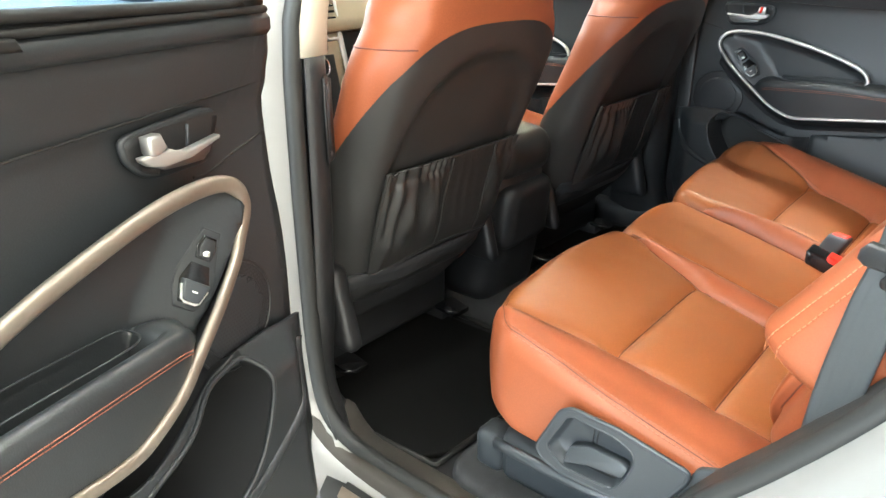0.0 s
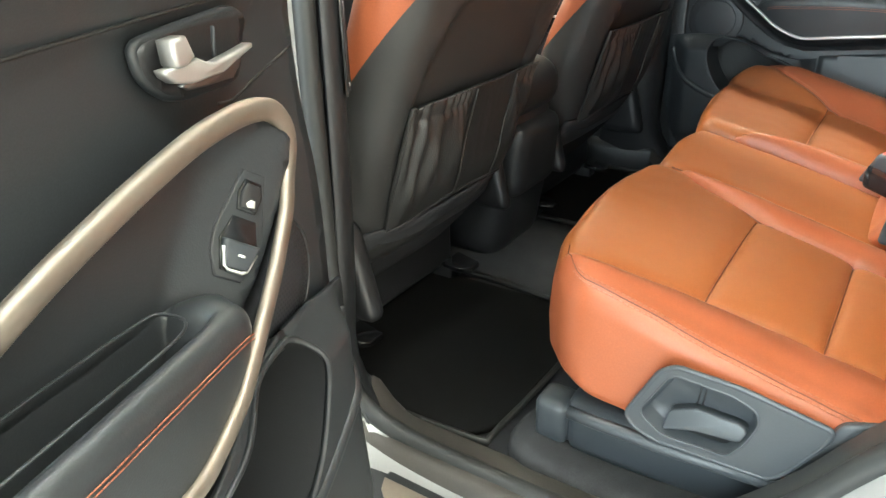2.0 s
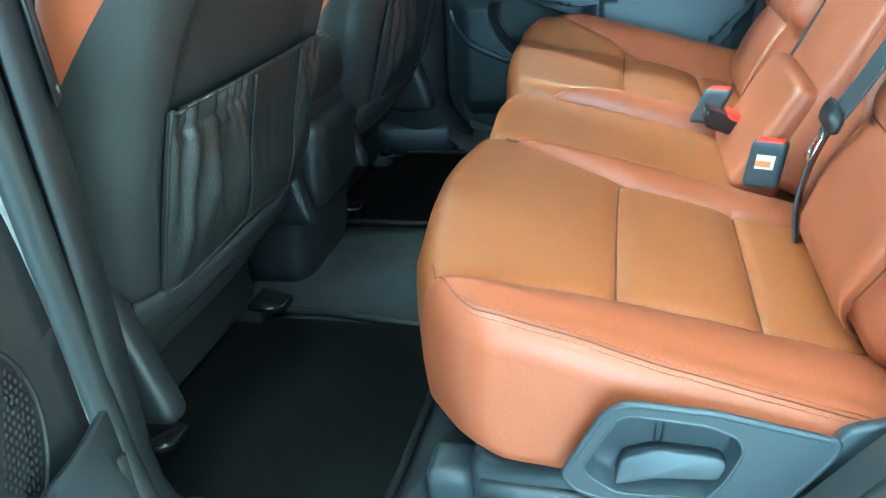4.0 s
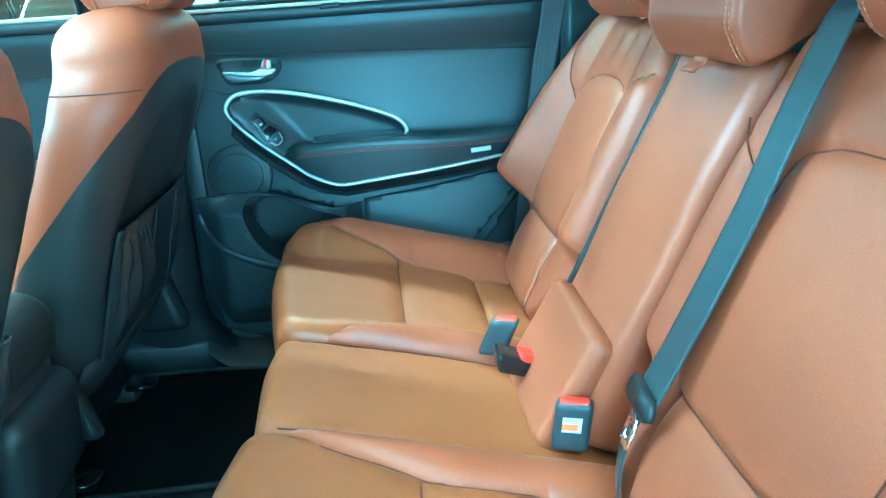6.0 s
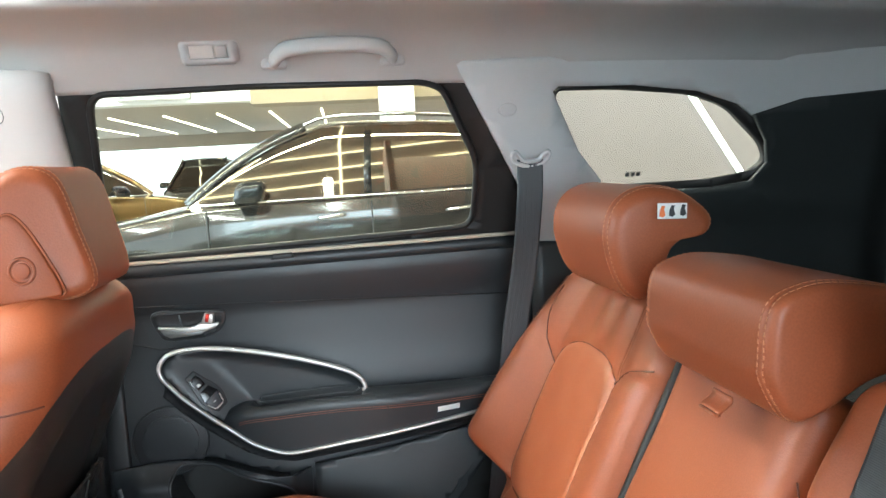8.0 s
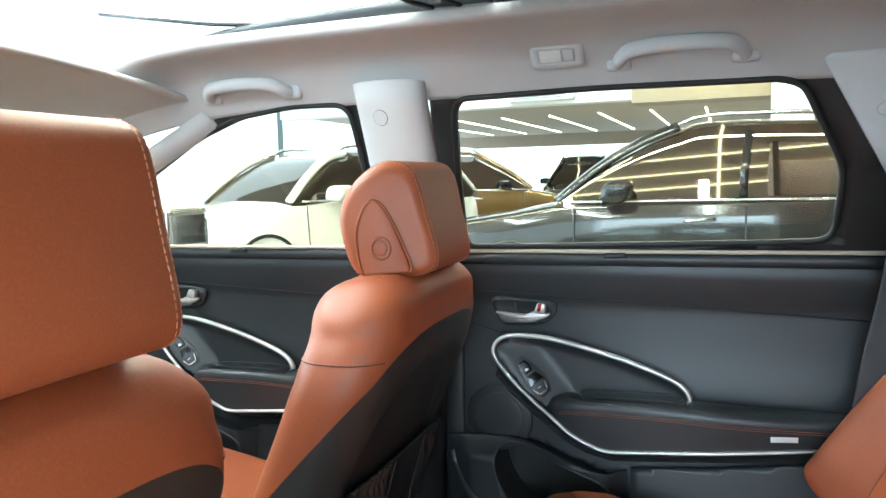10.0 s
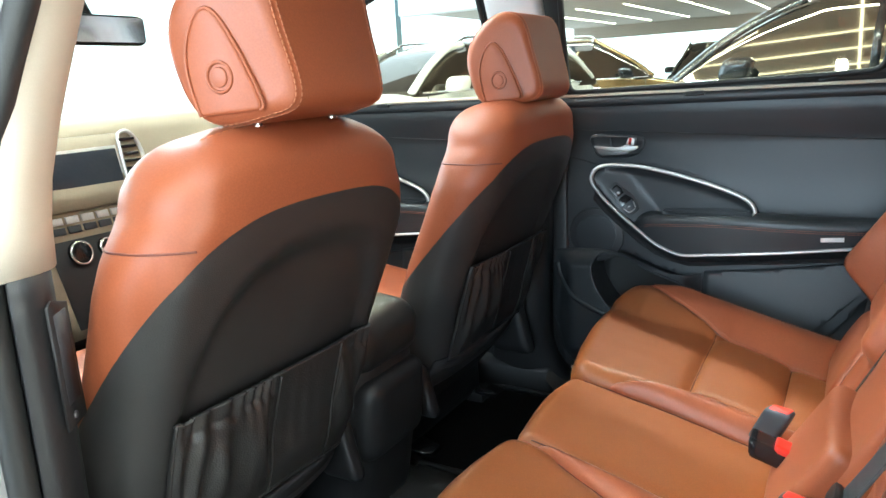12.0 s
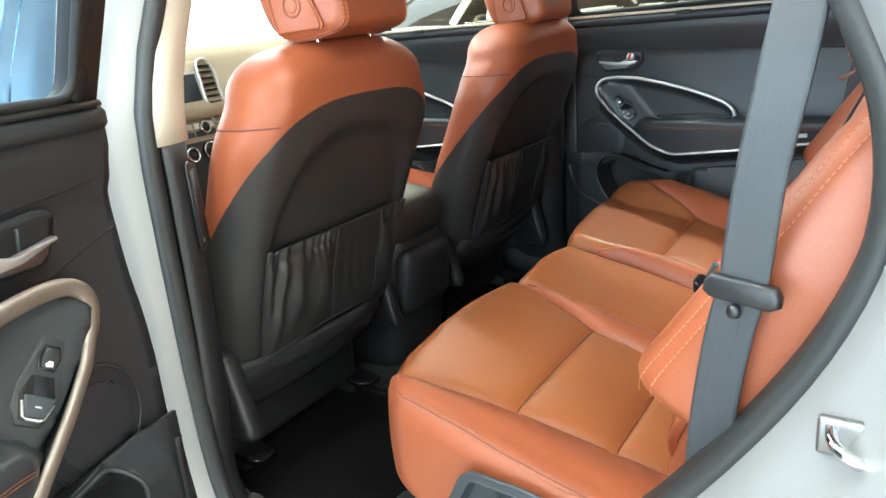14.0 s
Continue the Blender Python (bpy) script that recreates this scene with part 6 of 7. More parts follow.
    part("recess_rib", tube("recess_rib", [S(0.122, 1.000, 0.7185), S(0.117, 1.030, 0.7185)], 0.0018, 6), PLASTIC_GREY, cp)
    hd = [(0.078, 1.011), (0.106, 1.009), (0.137, 1.007), (0.147, 1.009), (0.155, 1.013), (0.175, 1.011), (0.191, 1.011), (0.189, 1.006), (0.181, 1.0), (0.164, 0.996), (0.13, 0.998), (0.102, 1.003), (0.078, 1.007)]
    part("door_handle", plate("door_handle", hd, lambda u, v, d: S(u, v, 0.720 - d - 0.006 * math.exp(-((u - 0.13) / 0.03) ** 2)), 0.010, 0.0025), SILVER, cp, "satin silver pull handle")
    part("handle_flap", plate("handle_flap", [(0.078, 1.006), (0.1, 1.002), (0.128, 0.996), (0.164, 0.994), (0.155, 0.989), (0.13, 0.987), (0.097, 0.986), (0.086, 0.993)], lambda u, v, d: S(u, v, 0.727 - d), 0.007, 0.001), STEEL, cp, "dull grey underside of the handle")
    part("lock_tab", plate("lock_tab", [(0.166, 1.031), (0.183, 1.03), (0.182, 1.013), (0.178, 1.01), (0.171, 1.01), (0.159, 1.015)], lambda u, v, d: S(u, v, 0.720 - d), 0.014, 0.003), SILVER, cp, "bright lock tab")
    if red_mark:
        part("lock_mark", plate("lock_mark", [(0.169, 1.031), (0.176, 1.03), (0.172, 1.014), (0.166, 1.016)], lambda u, v, d: S(u, v, 0.7062 - d), 0.0008, 0), RED, cp, "red lock mark")
    # speaker
    disc = lambda r: [(0.077 + r * 1.03 * math.cos(k * math.pi / 18), 0.780 + r * math.sin(k * math.pi / 18)) for k in range(36)]
    sk = part("speaker", plate("speaker", disc(0.070), lambda u, v, d: S(u, v, skin(u, v) - d + 0.001), 0.004, 0.002), PLASTIC, t, "round speaker grille")
    part("speaker_ring", tube("speaker_ring", [S(u, v, skin(u, v) - 0.003) for u, v in disc(0.070)], 0.002, 6, True, up=face), PLASTIC, sk)
    part("speaker_dome", filled("speaker_dome", disc(0.052), None, lambda u, v, d: S(u, v, skin(u, v) - 0.003 - d - 0.003 * (1 - (math.hypot(u - 0.077, v - 0.780) / 0.054) ** 2)), 0.002, 0.012), VINYL, sk, "domed centre of the grille")
    vv, ff = [], []
    corner = lambda u, v: 0.03 < u < 0.17 and 0.765 < v < 0.92 and v < 0.978 - 0.95 * u - 0.012 and u < 0.16 - 0.1 * max(0, v - 0.80)
    for i in range(-12, 20):
        for j in range(-12, 28):
            u, v = 0.075 + 0.0052 * (i + 0.5 * (j % 2)), 0.775 + 0.0048 * j
            r_s = math.hypot(u - 0.077, v - 0.780)
            if r_s < 0.066 or (corner(u, v) and r_s > 0.074):
                b0 = len(vv)
                vv += [S(u + 0.0017 * math.cos(a * 1.047), v + 0.0017 * math.sin(a * 1.047), skin(u, v) - (0.0058 + 0.003 * (1 - (r_s / 0.054) ** 2) if r_s < 0.052 else 0.0037 if r_s < 0.07 else 0.0006)) for a in range(6)]
                ff.append(tuple(range(b0, b0 + 6)))
    part("grille_dots", from_arrays("grille_dots", vv, ff), INK, sk)
    # the pocket low on the door: a moulded bulge with a deep opening towards the hinge
    bulge = lambda u, v: 0.716 - 0.036 * ease((u + 0.03) / 0.06) * ease((0.345 - u) / 0.04) * ease((0.75 - v) / 0.05) * ease((v - 0.42) / 0.06) - 0.06 * max(0, 0.66 - v)
    pk_out = [(-0.035, 0.735), (0.04, 0.744), (0.10, 0.744), (0.15, 0.738), (0.20, 0.724), (0.28, 0.702), (0.345, 0.698), (0.345, 0.60), (0.32, 0.50), (0.2, 0.43), (0.02, 0.43), (-0.035, 0.55)]
    dp = part("door_pocket", filled("door_pocket", pk_out, pk_hole, lambda u, v, d: S(u, v, bulge(u, v) - d), 0.005, 0.009), VINYL, t, "moulded door pocket with a deep opening")
    wall_p = pk_hole
    kp = len(wall_p)
    part("pocket_wall", fix_normals(from_arrays("pocket_wall", [S(a, b, bulge(a, b) - 0.003 + h) for h in (0.0, 0.03, 0.115) for a, b in wall_p], [(r * kp + j, r * kp + (j + 1) % kp, (r + 1) * kp + (j + 1) % kp, (r + 1) * kp + j) for r in range(2) for j in range(kp)])), PLASTIC, dp)
    part("pocket_lip", tube("pocket_lip", [S(a, b, bulge(a, b) - 0.005) for a, b in wall_p], 0.0035, 8, True, up=face), VINYL, dp)
    lip = smooth_line([(-0.026, 0.702), (-0.012, 0.664), (0.03, 0.622), (0.088, 0.592), (0.14, 0.574), (0.22, 0.566), (0.30, 0.578)], 6)
    part("scoop_lip", sweep("scoop_lip", [S(a, b, bulge(a, b) - 0.004) for a, b in lip], ring(0.009, 10, 0.006), up=face), VINYL, dp, "rounded lip of the pocket")
    # black back sheet puts the pocket's deep shade into its colour
    part("pocket_dark_back", filled("pocket_dark_back", [(0.05, 0.735), (0.14, 0.73), (0.30, 0.70), (0.33, 0.60), (0.2, 0.57), (0.07, 0.60)], None, lambda u, v, d: S(u, v, 0.792 - 0.06 * max(0, 0.72 - v) - d), 0.002, 0.05), RUBBER, dp)
    part("lower_panel", filled("lower_panel", [(0.352, 0.706), (0.50, 0.722), (0.69, 0.752), (0.70, 0.70), (0.62, 0.61), (0.50, 0.50), (0.37, 0.47), (0.352, 0.60)], None, lambda u, v, d: S(u, v, 0.728 - 0.10 * (0.72 - v) - 0.012 - d), 0.010, 0.015), VINYL, t, "smooth vinyl lower panel")
    # window frame, glass and the outer skin
    leaning = lambda v: 0.725 - 0.42 * max(0, v - 1.12)
    fr = part("window_frame", filled("window_frame", frame_line, glass, lambda u, v, d: place(Vector((u, leaning(v) + d, v))), 0.022, 0.05), RUBBER, t, "black window surround")
    part("glass_run", tube("glass_run", [place(Vector((u, leaning(v) - 0.004, v))) for u, v in glass], 0.006, 8, True), RUBBER, fr)
    gl = part("window_glass", plate("window_glass", [((u - 0.33) * 1.01 + 0.33, (v - 1.3) * 1.02 + 1.3) for u, v in glass] if shift == 0 else glass, lambda u, v, d: place(Vector((u, leaning(v) + 0.026 + d, v))), 0.003, 0), tint, t, "clear window glass", smooth=False)
    gl.visible_shadow = False
    part("sash_clip", plate("sash_clip", [(0.300, 1.126), (0.345, 1.128), (0.34, 1.138), (0.305, 1.137)], lambda u, v, d: S(u, v, 0.706 - d), 0.010, 0.003), RUBBER, t, "small black sunshade hook")
    sk2 = [(min(u, end + 0.02), v) for u, v in [(-0.07, 1.12), (-0.075, 0.8), (-0.06, 0.40), (0.0, 0.33), (0.45, 0.33), (0.55, 0.42), (0.63, 0.58), (0.76, 0.74), (0.86, 0.90), (0.88, 1.1)]]
    part("outer_skin", filled("outer_skin", sk2, None, lambda u, v, d: S(u, v, 0.80 + d + 0.03 * math.sin(math.pi * min(1, max(0, (v - 0.3) / 0.9)))), 0.03, 0.06), PAINT, t, "silver painted outer skin")
    return t


car_door("charcoal rear door with silver trim, closed, beyond the seats", lambda p: p, DOOR_GLASS, DOOR_FRAME, 0.0, GLASS, "car doors", SATIN, 0.009, True)
car_door("charcoal front passenger door with silver trim, closed", lambda p: p, FRONT_GLASS, FRONT_FRAME, -0.872, GLASS, "car doors", SATIN, 0.009, False)
SWING = Matrix.Rotation(radians(-73.8), 4, "Z")
HINGE = Vector((-0.063, -0.876, 0))


def open_left(p):
    """The near door, swung open about its hinges on the B pillar."""
    return SWING @ (Vector((p.x, -p.y, p.z)) - HINGE) + HINGE + Vector((0, 0, -0.022))


car_door("near rear door standing wide open, charcoal lining with champagne trim", open_left, DOOR_GLASS, DOOR_FRAME, 0.0, GLASS_BLUE_SHEEN, "car doors", BRONZE, 0.019, False)
car_door("driver's door with charcoal lining, closed", lambda p: Vector((p.x, -p.y, p.z)), FRONT_GLASS, FRONT_FRAME, -0.872, GLASS, "car doors", SATIN, 0.009, False)


# ================= C pillars, quarter window, boot sides =================
QUARTER = [(0.843, 1.415), (0.98, 1.412), (1.124, 1.398), (1.205, 1.372), (1.30, 1.295), (1.318, 1.262), (1.29, 1.240), (1.20, 1.228), (0.95, 1.228), (0.90, 1.30)]
QUARTER = fillet(QUARTER, 0.028)
for sign in (-1, 1):
    cp = thing("c_pillar", "pale grey C pillar trim with a round cap", "pillar", "pillars", "structure")
    yl = lambda v: 0.735 - 0.42 * max(0, v - 1.12) - 0.01
    foot = 1.10 if sign > 0 else 1.235
    out = [(0.655, 1.468), (0.726, 1.345), (0.79, 1.235), (0.80, foot), (0.93, foot) if sign > 0 else (0.948, 1.235), (0.955, 1.24), (0.90, 1.30), (0.838, 1.41), (0.85, 1.420), (1.0, 1.417), (1.13, 1.402), (1.22, 1.375), (1.27, 1.342), (1.36, 1.362), (1.60, 1.374), (1.97, 1.372), (1.97, 1.485), (1.40, 1.475)]
    part("pillar_trim", filled("pillar_trim", out, None, lambda u, v, d: Vector((u, sign * (yl(v) - d - 0.012 * math.sin(min(1, max(0, (u - 0.66 - 0.5 * (1.45 - v)) / 0.2)) * math.pi) - (0.004 + 0.09 * ((u - 1.3) / 0.6) ** 1.5 if u > 1.3 else 0)), v)), 0.01, 0.03), PILLAR, cp)
    c = [(0.754 + 0.017 * math.cos(k * math.pi / 12), 1.382 + 0.012 * math.sin(k * math.pi / 12)) for k in range(24)]
    part("screw_cap", plate("screw_cap", c, lambda u, v, d: Vector((u, sign * (yl(v) - 0.016 - d), v)), 0.006, 0.002), PILLAR, cp, "oval screw cap")
    qw = thing("window_1" if sign > 0 else "window_2", "rear quarter window with a black surround", "window", "quarter windows", "structure")
    big = [(0.835, 1.425), (1.0, 1.422), (1.14, 1.408), (1.23, 1.38), (1.33, 1.305), (1.345, 1.25), (1.31, 1.215), (1.2, 1.20), (0.94, 1.205), (0.885, 1.30)]
    big = fillet(big, 0.04)
    part("surround", filled("surround", big, QUARTER, lambda u, v, d: Vector((u, sign * (yl(v) + 0.004 + d), v)), 0.02, 0.06), RUBBER, qw)
    g = part("pane", plate("pane", big, lambda u, v, d: Vector((u, sign * (yl(v) + 0.026 + d), v)), 0.003, 0), GLASS, qw, smooth=False)
    g.visible_shadow = False
    if sign > 0:
        for k in range(3):
            part("etched_mark", plate("etched_mark", [(1.020 + 0.012 * k, 1.243), (1.028 + 0.012 * k, 1.243), (1.028 + 0.012 * k, 1.252), (1.020 + 0.012 * k, 1.252)], lambda u, v, d: Vector((u, sign * (yl(v) + 0.0235 + d), v)), 0.001, 0), INK, qw, "etched glass mark")

    def boot(u, v):
        x = 0.80 + 1.2 * u
        z = 0.45 + 0.83 * v
        y = 0.70 - 0.03 * math.sin(v * 3) - 0.10 * u ** 2 - 0.42 * max(0, z - 1.18) * 0.9
        return (x, sign * y, z)
    bs = part("boot_side_right" if sign > 0 else "boot_side_left", filled("boot_side", [(0.81 if sign > 0 else 0.92, 0.45), (0.815 if sign > 0 else 0.92, 1.125), (0.93, 1.118), (0.945, 1.212), (1.2, 1.212), (1.28, 1.220), (1.308, 1.255), (1.295, 1.30), (1.255, 1.352), (1.35, 1.378), (1.6, 1.39), (2.0, 1.39), (2.0, 0.45)], None, lambda u, v, d: Vector((u, sign * (0.703 - 0.42 * max(0, v - 1.16) - 0.09 * max(0, (u - 1.3) / 0.6) ** 1.5 - 0.02 * math.exp(-((v - 1.17) / 0.03) ** 2) - d), v)), 0.012, 0.03), BOOT)
    tagged(bs, "dark grey plastic side lining of the load area", "side trim", kind="structure")

# third-row belt on the right boot side
tb = thing("seat_belt", "slate webbing belt on the load area's side lining", "seat belt", "seat belts")
ribbon("webbing", [(1.52, 0.52, 1.33), (1.52, 0.525, 1.25), (1.515, 0.54, 1.1), (1.51, 0.55, 0.9)], 0.048, tb, WEB, lambda u: (1, 0.1, 0), "slate seat belt webbing")
part("guide_loop", tube("guide_loop", smooth_line([(1.485, 0.52, 1.345), (1.49, 0.517, 1.325), (1.52, 0.515, 1.318), (1.55, 0.517, 1.325), (1.555, 0.52, 1.345)], 5), 0.006, 8, up=(0, 1, 0)), PLASTIC, tb)
tail = part("wall_rear", box("wall_rear", (1.98, -0.72, 0.35), (2.02, 0.72, 1.5), 0.01), PLASTIC)
tagged(tail, "dark lining of the tailgate", "wall", kind="structure")


# ---- fittings on the lining ----
def grab_handle(x0, x1, y, z):
    t = thing("grab_handle", "pale grey plastic grab handle above the window", "grab handle", "grab handles")
    pts = [(x0, y + 0.006, z - 0.014), (x0 + 0.004, y - 0.018, z - 0.012), (x0 + 0.022, y - 0.036, z - 0.002), (x0 + 0.06, y - 0.042, z + 0.002), ((x0 + x1) / 2, y - 0.043, z + 0.003), (x1 - 0.06, y - 0.042, z + 0.002), (x1 - 0.022, y - 0.036, z - 0.002), (x1 - 0.004, y - 0.018, z - 0.012), (x1, y + 0.006, z - 0.014)]
    part("grip", sweep("grip", smooth_line(pts, 6), ring(0.010, 10, 0.013)), PILLAR, t)
    for x in (x0, x1):
        part("mount", pillow("mount", (0.022, 0.008, 0.016), 0.007, 0.006, lambda p: p + np.array((x, y + 0.004, z - 0.012))), PILLAR, t)
    return t


grab_handle(0.345, 0.545, 0.560, 1.492)
grab_handle(-0.49, -0.30, 0.560, 1.482)
lamp = thing("reading_lamp", "small pale grey reading lamp set in the lining", "lamp")
tilt = lambda u, v, d: Vector((u, 0.5440 - 0.8 * (v - 1.497) - 0.75 * d, v - 0.62 * d))
part("housing", filled("housing", [(0.198, 1.483), (0.205, 1.478), (0.282, 1.478), (0.290, 1.484), (0.290, 1.508), (0.282, 1.514), (0.205, 1.514), (0.198, 1.508)], [(0.212, 1.486), (0.274, 1.486), (0.274, 1.506), (0.212, 1.506)], tilt, 0.006, 0.2), PILLAR, lamp)
part("lens", plate("lens", [(0.212, 1.486), (0.25, 1.486), (0.25, 1.506), (0.212, 1.506)], lambda u, v, d: tilt(u, v, d), 0.003, 0.001), WHITE, lamp, "frosted lens")
part("switch", plate("switch", [(0.254, 1.487), (0.272, 1.487), (0.272, 1.505), (0.254, 1.505)], lambda u, v, d: tilt(u, v, d), 0.005, 0.002), PILLAR, lamp)


# ================= front of the cabin =================
con = thing("centre_console", "charcoal centre console with a padded lid between the front seats", "console")


def con_shape(p):
    q = p.copy()
    X = q[:, 0] - 0.36 - 0.03 * np.clip(-q[:, 2] / 0.15, 0, 1)
    w = 1 + 0.10 * np.clip(-q[:, 2] / 0.15, 0, 1)
    return np.stack([X, q[:, 1] * w - 0.005, q[:, 2] + 0.53], 1)


part("body", pillow("body", (0.27, 0.105, 0.19), 0.055, 0.016, con_shape), PLASTIC, con)
part("lid", pillow("lid", (0.205, 0.108, 0.056), 0.05, 0.010, lambda p: np.stack([p[:, 0] - 0.280 + 0.12 * p[:, 2], p[:, 1] - 0.005, p[:, 2] + 0.735 - 0.35 * np.maximum(0, p[:, 0] - 0.08) ** 1.5], 1)), BLACK_HIDE, con, "padded leather lid")
part("outlet", pillow("outlet", (0.006, 0.02, 0.02), 0.005, 0.006, lambda p: np.stack([p[:, 0] - 0.095, p[:, 1] + 0.02, p[:, 2] + 0.60], 1)), GLOSS_BLACK, con, "small power outlet")
part("rear_fascia", pillow("rear_fascia", (0.036, 0.096, 0.085), 0.034, 0.012, lambda p: np.stack([p[:, 0] - 0.108 + 0.10 * p[:, 2], p[:, 1] - 0.005, p[:, 2] + 0.582], 1)), PLASTIC, con)

dash = thing("dashboard", "beige dashboard with a dark centre stack", "dashboard")


def dash_top(u, v):
    y = -0.72 + 1.44 * u
    a = v * 1.0
    x = -1.36 + 0.42 * a
    z = 1.085 + 0.05 * math.sin(min(1, a * 1.3) * math.pi / 2) - 0.30 * max(0, a - 0.72) ** 1.2 * 3 + 0.02 * math.exp(-((y + 0.37) / 0.16) ** 2)
    return (x, y, z)


part("top_pad", solid(grid("top_pad", dash_top, 40, 24), -0.02), DASH, dash, "beige padded top")
part("lower_body", pillow("lower_body", (0.20, 0.70, 0.20), 0.05, 0.05, lambda p: p + np.array((-1.16, 0, 0.83))), PLASTIC, dash)


def stack(u, v, d):
    """Across and up the centre stack, d proud of it."""
    return Vector((-0.925 - 0.27 * (v - 0.7) + d, u, v + 0.08))


st = part("centre_panel", filled("centre_stack", [(-0.15, 0.58), (0.15, 0.58), (0.17, 0.80), (0.18, 1.0), (0.16, 1.03), (-0.16, 1.03), (-0.18, 1.0), (-0.17, 0.80)], None, lambda u, v, d: stack(u, v, d), 0.03, 0.05), DASH, dash, "beige and silver centre panel")
part("control_panel", plate("control_panel", [(-0.125, 0.60), (0.125, 0.60), (0.135, 0.80), (-0.135, 0.80)], lambda u, v, d: stack(u, v, 0.0295 + d), 0.003, 0.001), PLASTIC, st, "dark lower control panel")
part("screen_bezel", plate("screen_bezel", [(-0.112, 0.872), (0.112, 0.872), (0.116, 1.002), (-0.116, 1.002)], lambda u, v, d: stack(u, v, 0.0295 + d), 0.003, 0.001), SATIN, st, "silver screen bezel")
part("screen", plate("screen", [(-0.105, 0.882), (0.105, 0.882), (0.11, 0.995), (-0.11, 0.995)], lambda u, v, d: stack(u, v, 0.033 + d), 0.004, 0.002), SCREEN, st, "dark touch screen")
for s in (-1, 1):
    rim = [(s * 0.118, 0.86), (s * 0.125, 1.0), (s * 0.135, 1.03), (s * 0.165, 1.03), (s * 0.185, 0.98), (s * 0.175, 0.86), (s * 0.15, 0.845)]
    part("vent_rim", tube("vent_rim", [stack(u, v, 0.034) for u, v in smooth_line(rim, 4, True)], 0.005, 8, True), SATIN, st, "silver vent surround")
    for k in range(9):
        z = 0.87 + 0.018 * k
        part("vent_slat", box("vent_slat", stack(s * 0.148, z, 0.02) - Vector((0.004, 0.023, 0.0035)), stack(s * 0.148, z, 0.035) + Vector((0.006, 0.023, 0.0035)), 0.002), GLOSS_BLACK, st)
    part("side_trim", sweep("side_trim", [stack(s * (0.175 - 0.0 * k), 0.86 - 0.03 * k, 0.034) for k in range(9)], bar(0.02, 0.008), up=(1, 0, 0.3)), SATIN, st)
for r_ in range(2):
    for k in range(6):
        u = -0.10 + 0.04 * k
        part("radio_button", plate("radio_button", [(u - 0.016, 0.815 + 0.022 * r_), (u + 0.016, 0.815 + 0.022 * r_), (u + 0.016, 0.831 + 0.022 * r_), (u - 0.016, 0.831 + 0.022 * r_)], lambda a, b, d: stack(a, b, 0.03 + d), 0.006, 0.002), SATIN if r_ else PLASTIC_GREY, st)
for u, z, rad in ((0.07, 0.77, 0.026), (-0.07, 0.77, 0.026), (0.0, 0.77, 0.02), (0.075, 0.84, 0.016)):
    c = [(u + rad * math.cos(k * math.pi / 12), z + rad * math.sin(k * math.pi / 12)) for k in range(24)]
    kb = part("knob", plate("knob", c, lambda a, b, d: stack(a, b, 0.03 + d), 0.018, 0.004), GLOSS_BLACK, st)
    part("knob_ring", tube("knob_ring", [stack(a, b, 0.046) for a, b in c], 0.003, 6, True), CHROME, kb)

wheel = thing("steering_wheel", "dark leather steering wheel with silver spokes", "steering wheel")
wc = Vector((-0.86, -0.372, 0.95))
ax = Vector((0.88, 0, 0.45)).normalized()
e1, e2 = Vector((0, 1, 0)), Vector((-0.45, 0, 0.88)).normalized()
part("rim", tube("rim", [wc + (e1 * math.cos(k * math.pi / 20) + e2 * math.sin(k * math.pi / 20)) * 0.185 for k in range(40)], 0.016, 10, True, up=tuple(ax)), BLACK_HIDE, wheel)
part("hub", pillow("hub", (0.07, 0.06, 0.02), 0.018, 0.012, lambda p: np.array([tuple(wc + e1 * q[0] + e2 * q[1] - ax * (0.02 - q[2])) for q in p])), PLASTIC, wheel)
for a in (0.1, math.pi - 0.1, -math.pi / 2):
    d = e1 * math.cos(a) + e2 * math.sin(a)
    part("spoke", sweep("spoke", [wc + d * 0.05 - ax * 0.015, wc + d * 0.12 - ax * 0.008, wc + d * 0.18], bar(0.03, 0.012), up=tuple(ax)), SATIN, wheel)
part("column", tube("column", [wc - ax * 0.03, wc - ax * 0.3], 0.045, 12), PLASTIC, wheel)

mir = thing("inside_mirror", "black inside rear-view mirror on the windscreen", "mirror")
part("housing", pillow("housing", (0.018, 0.125, 0.034), 0.016, 0.01, lambda p: p + np.array((-0.82, 0.0, 1.345))), GLOSS_BLACK, mir)
part("mirror_glass", box("mirror_glass", (-0.803, -0.115, 1.318), (-0.8015, 0.115, 1.372), 0.0), CHROME, mir, "mirror glass", smooth=False)
part("stalk", tube("stalk", [(-0.83, 0, 1.36), (-0.88, 0, 1.44)], 0.012, 8), GLOSS_BLACK, mir)

# screen pillars, windscreen and its dark border
for sign in (-1, 1):
    ap = part("a_pillar", sweep("a_pillar", [(-0.52, sign * 0.60, 1.43), (-0.70, sign * 0.615, 1.35), (-1.0, sign * 0.65, 1.20), (-1.38, sign * 0.70, 1.02)], ring(0.035, 10, 0.025)), PILLAR)
    tagged(ap, "pale grey trim of the windscreen pillar", "pillar", kind="structure")
ws = thing("windscreen", "clear windscreen with a black border", "window", kind="structure")
scr = lambda u, v, d: Vector((-1.50 + 0.72 * v + 0.05 * (u / 0.6) ** 2, u * (1 - 0.10 * v), 1.02 + 0.46 * v + d))
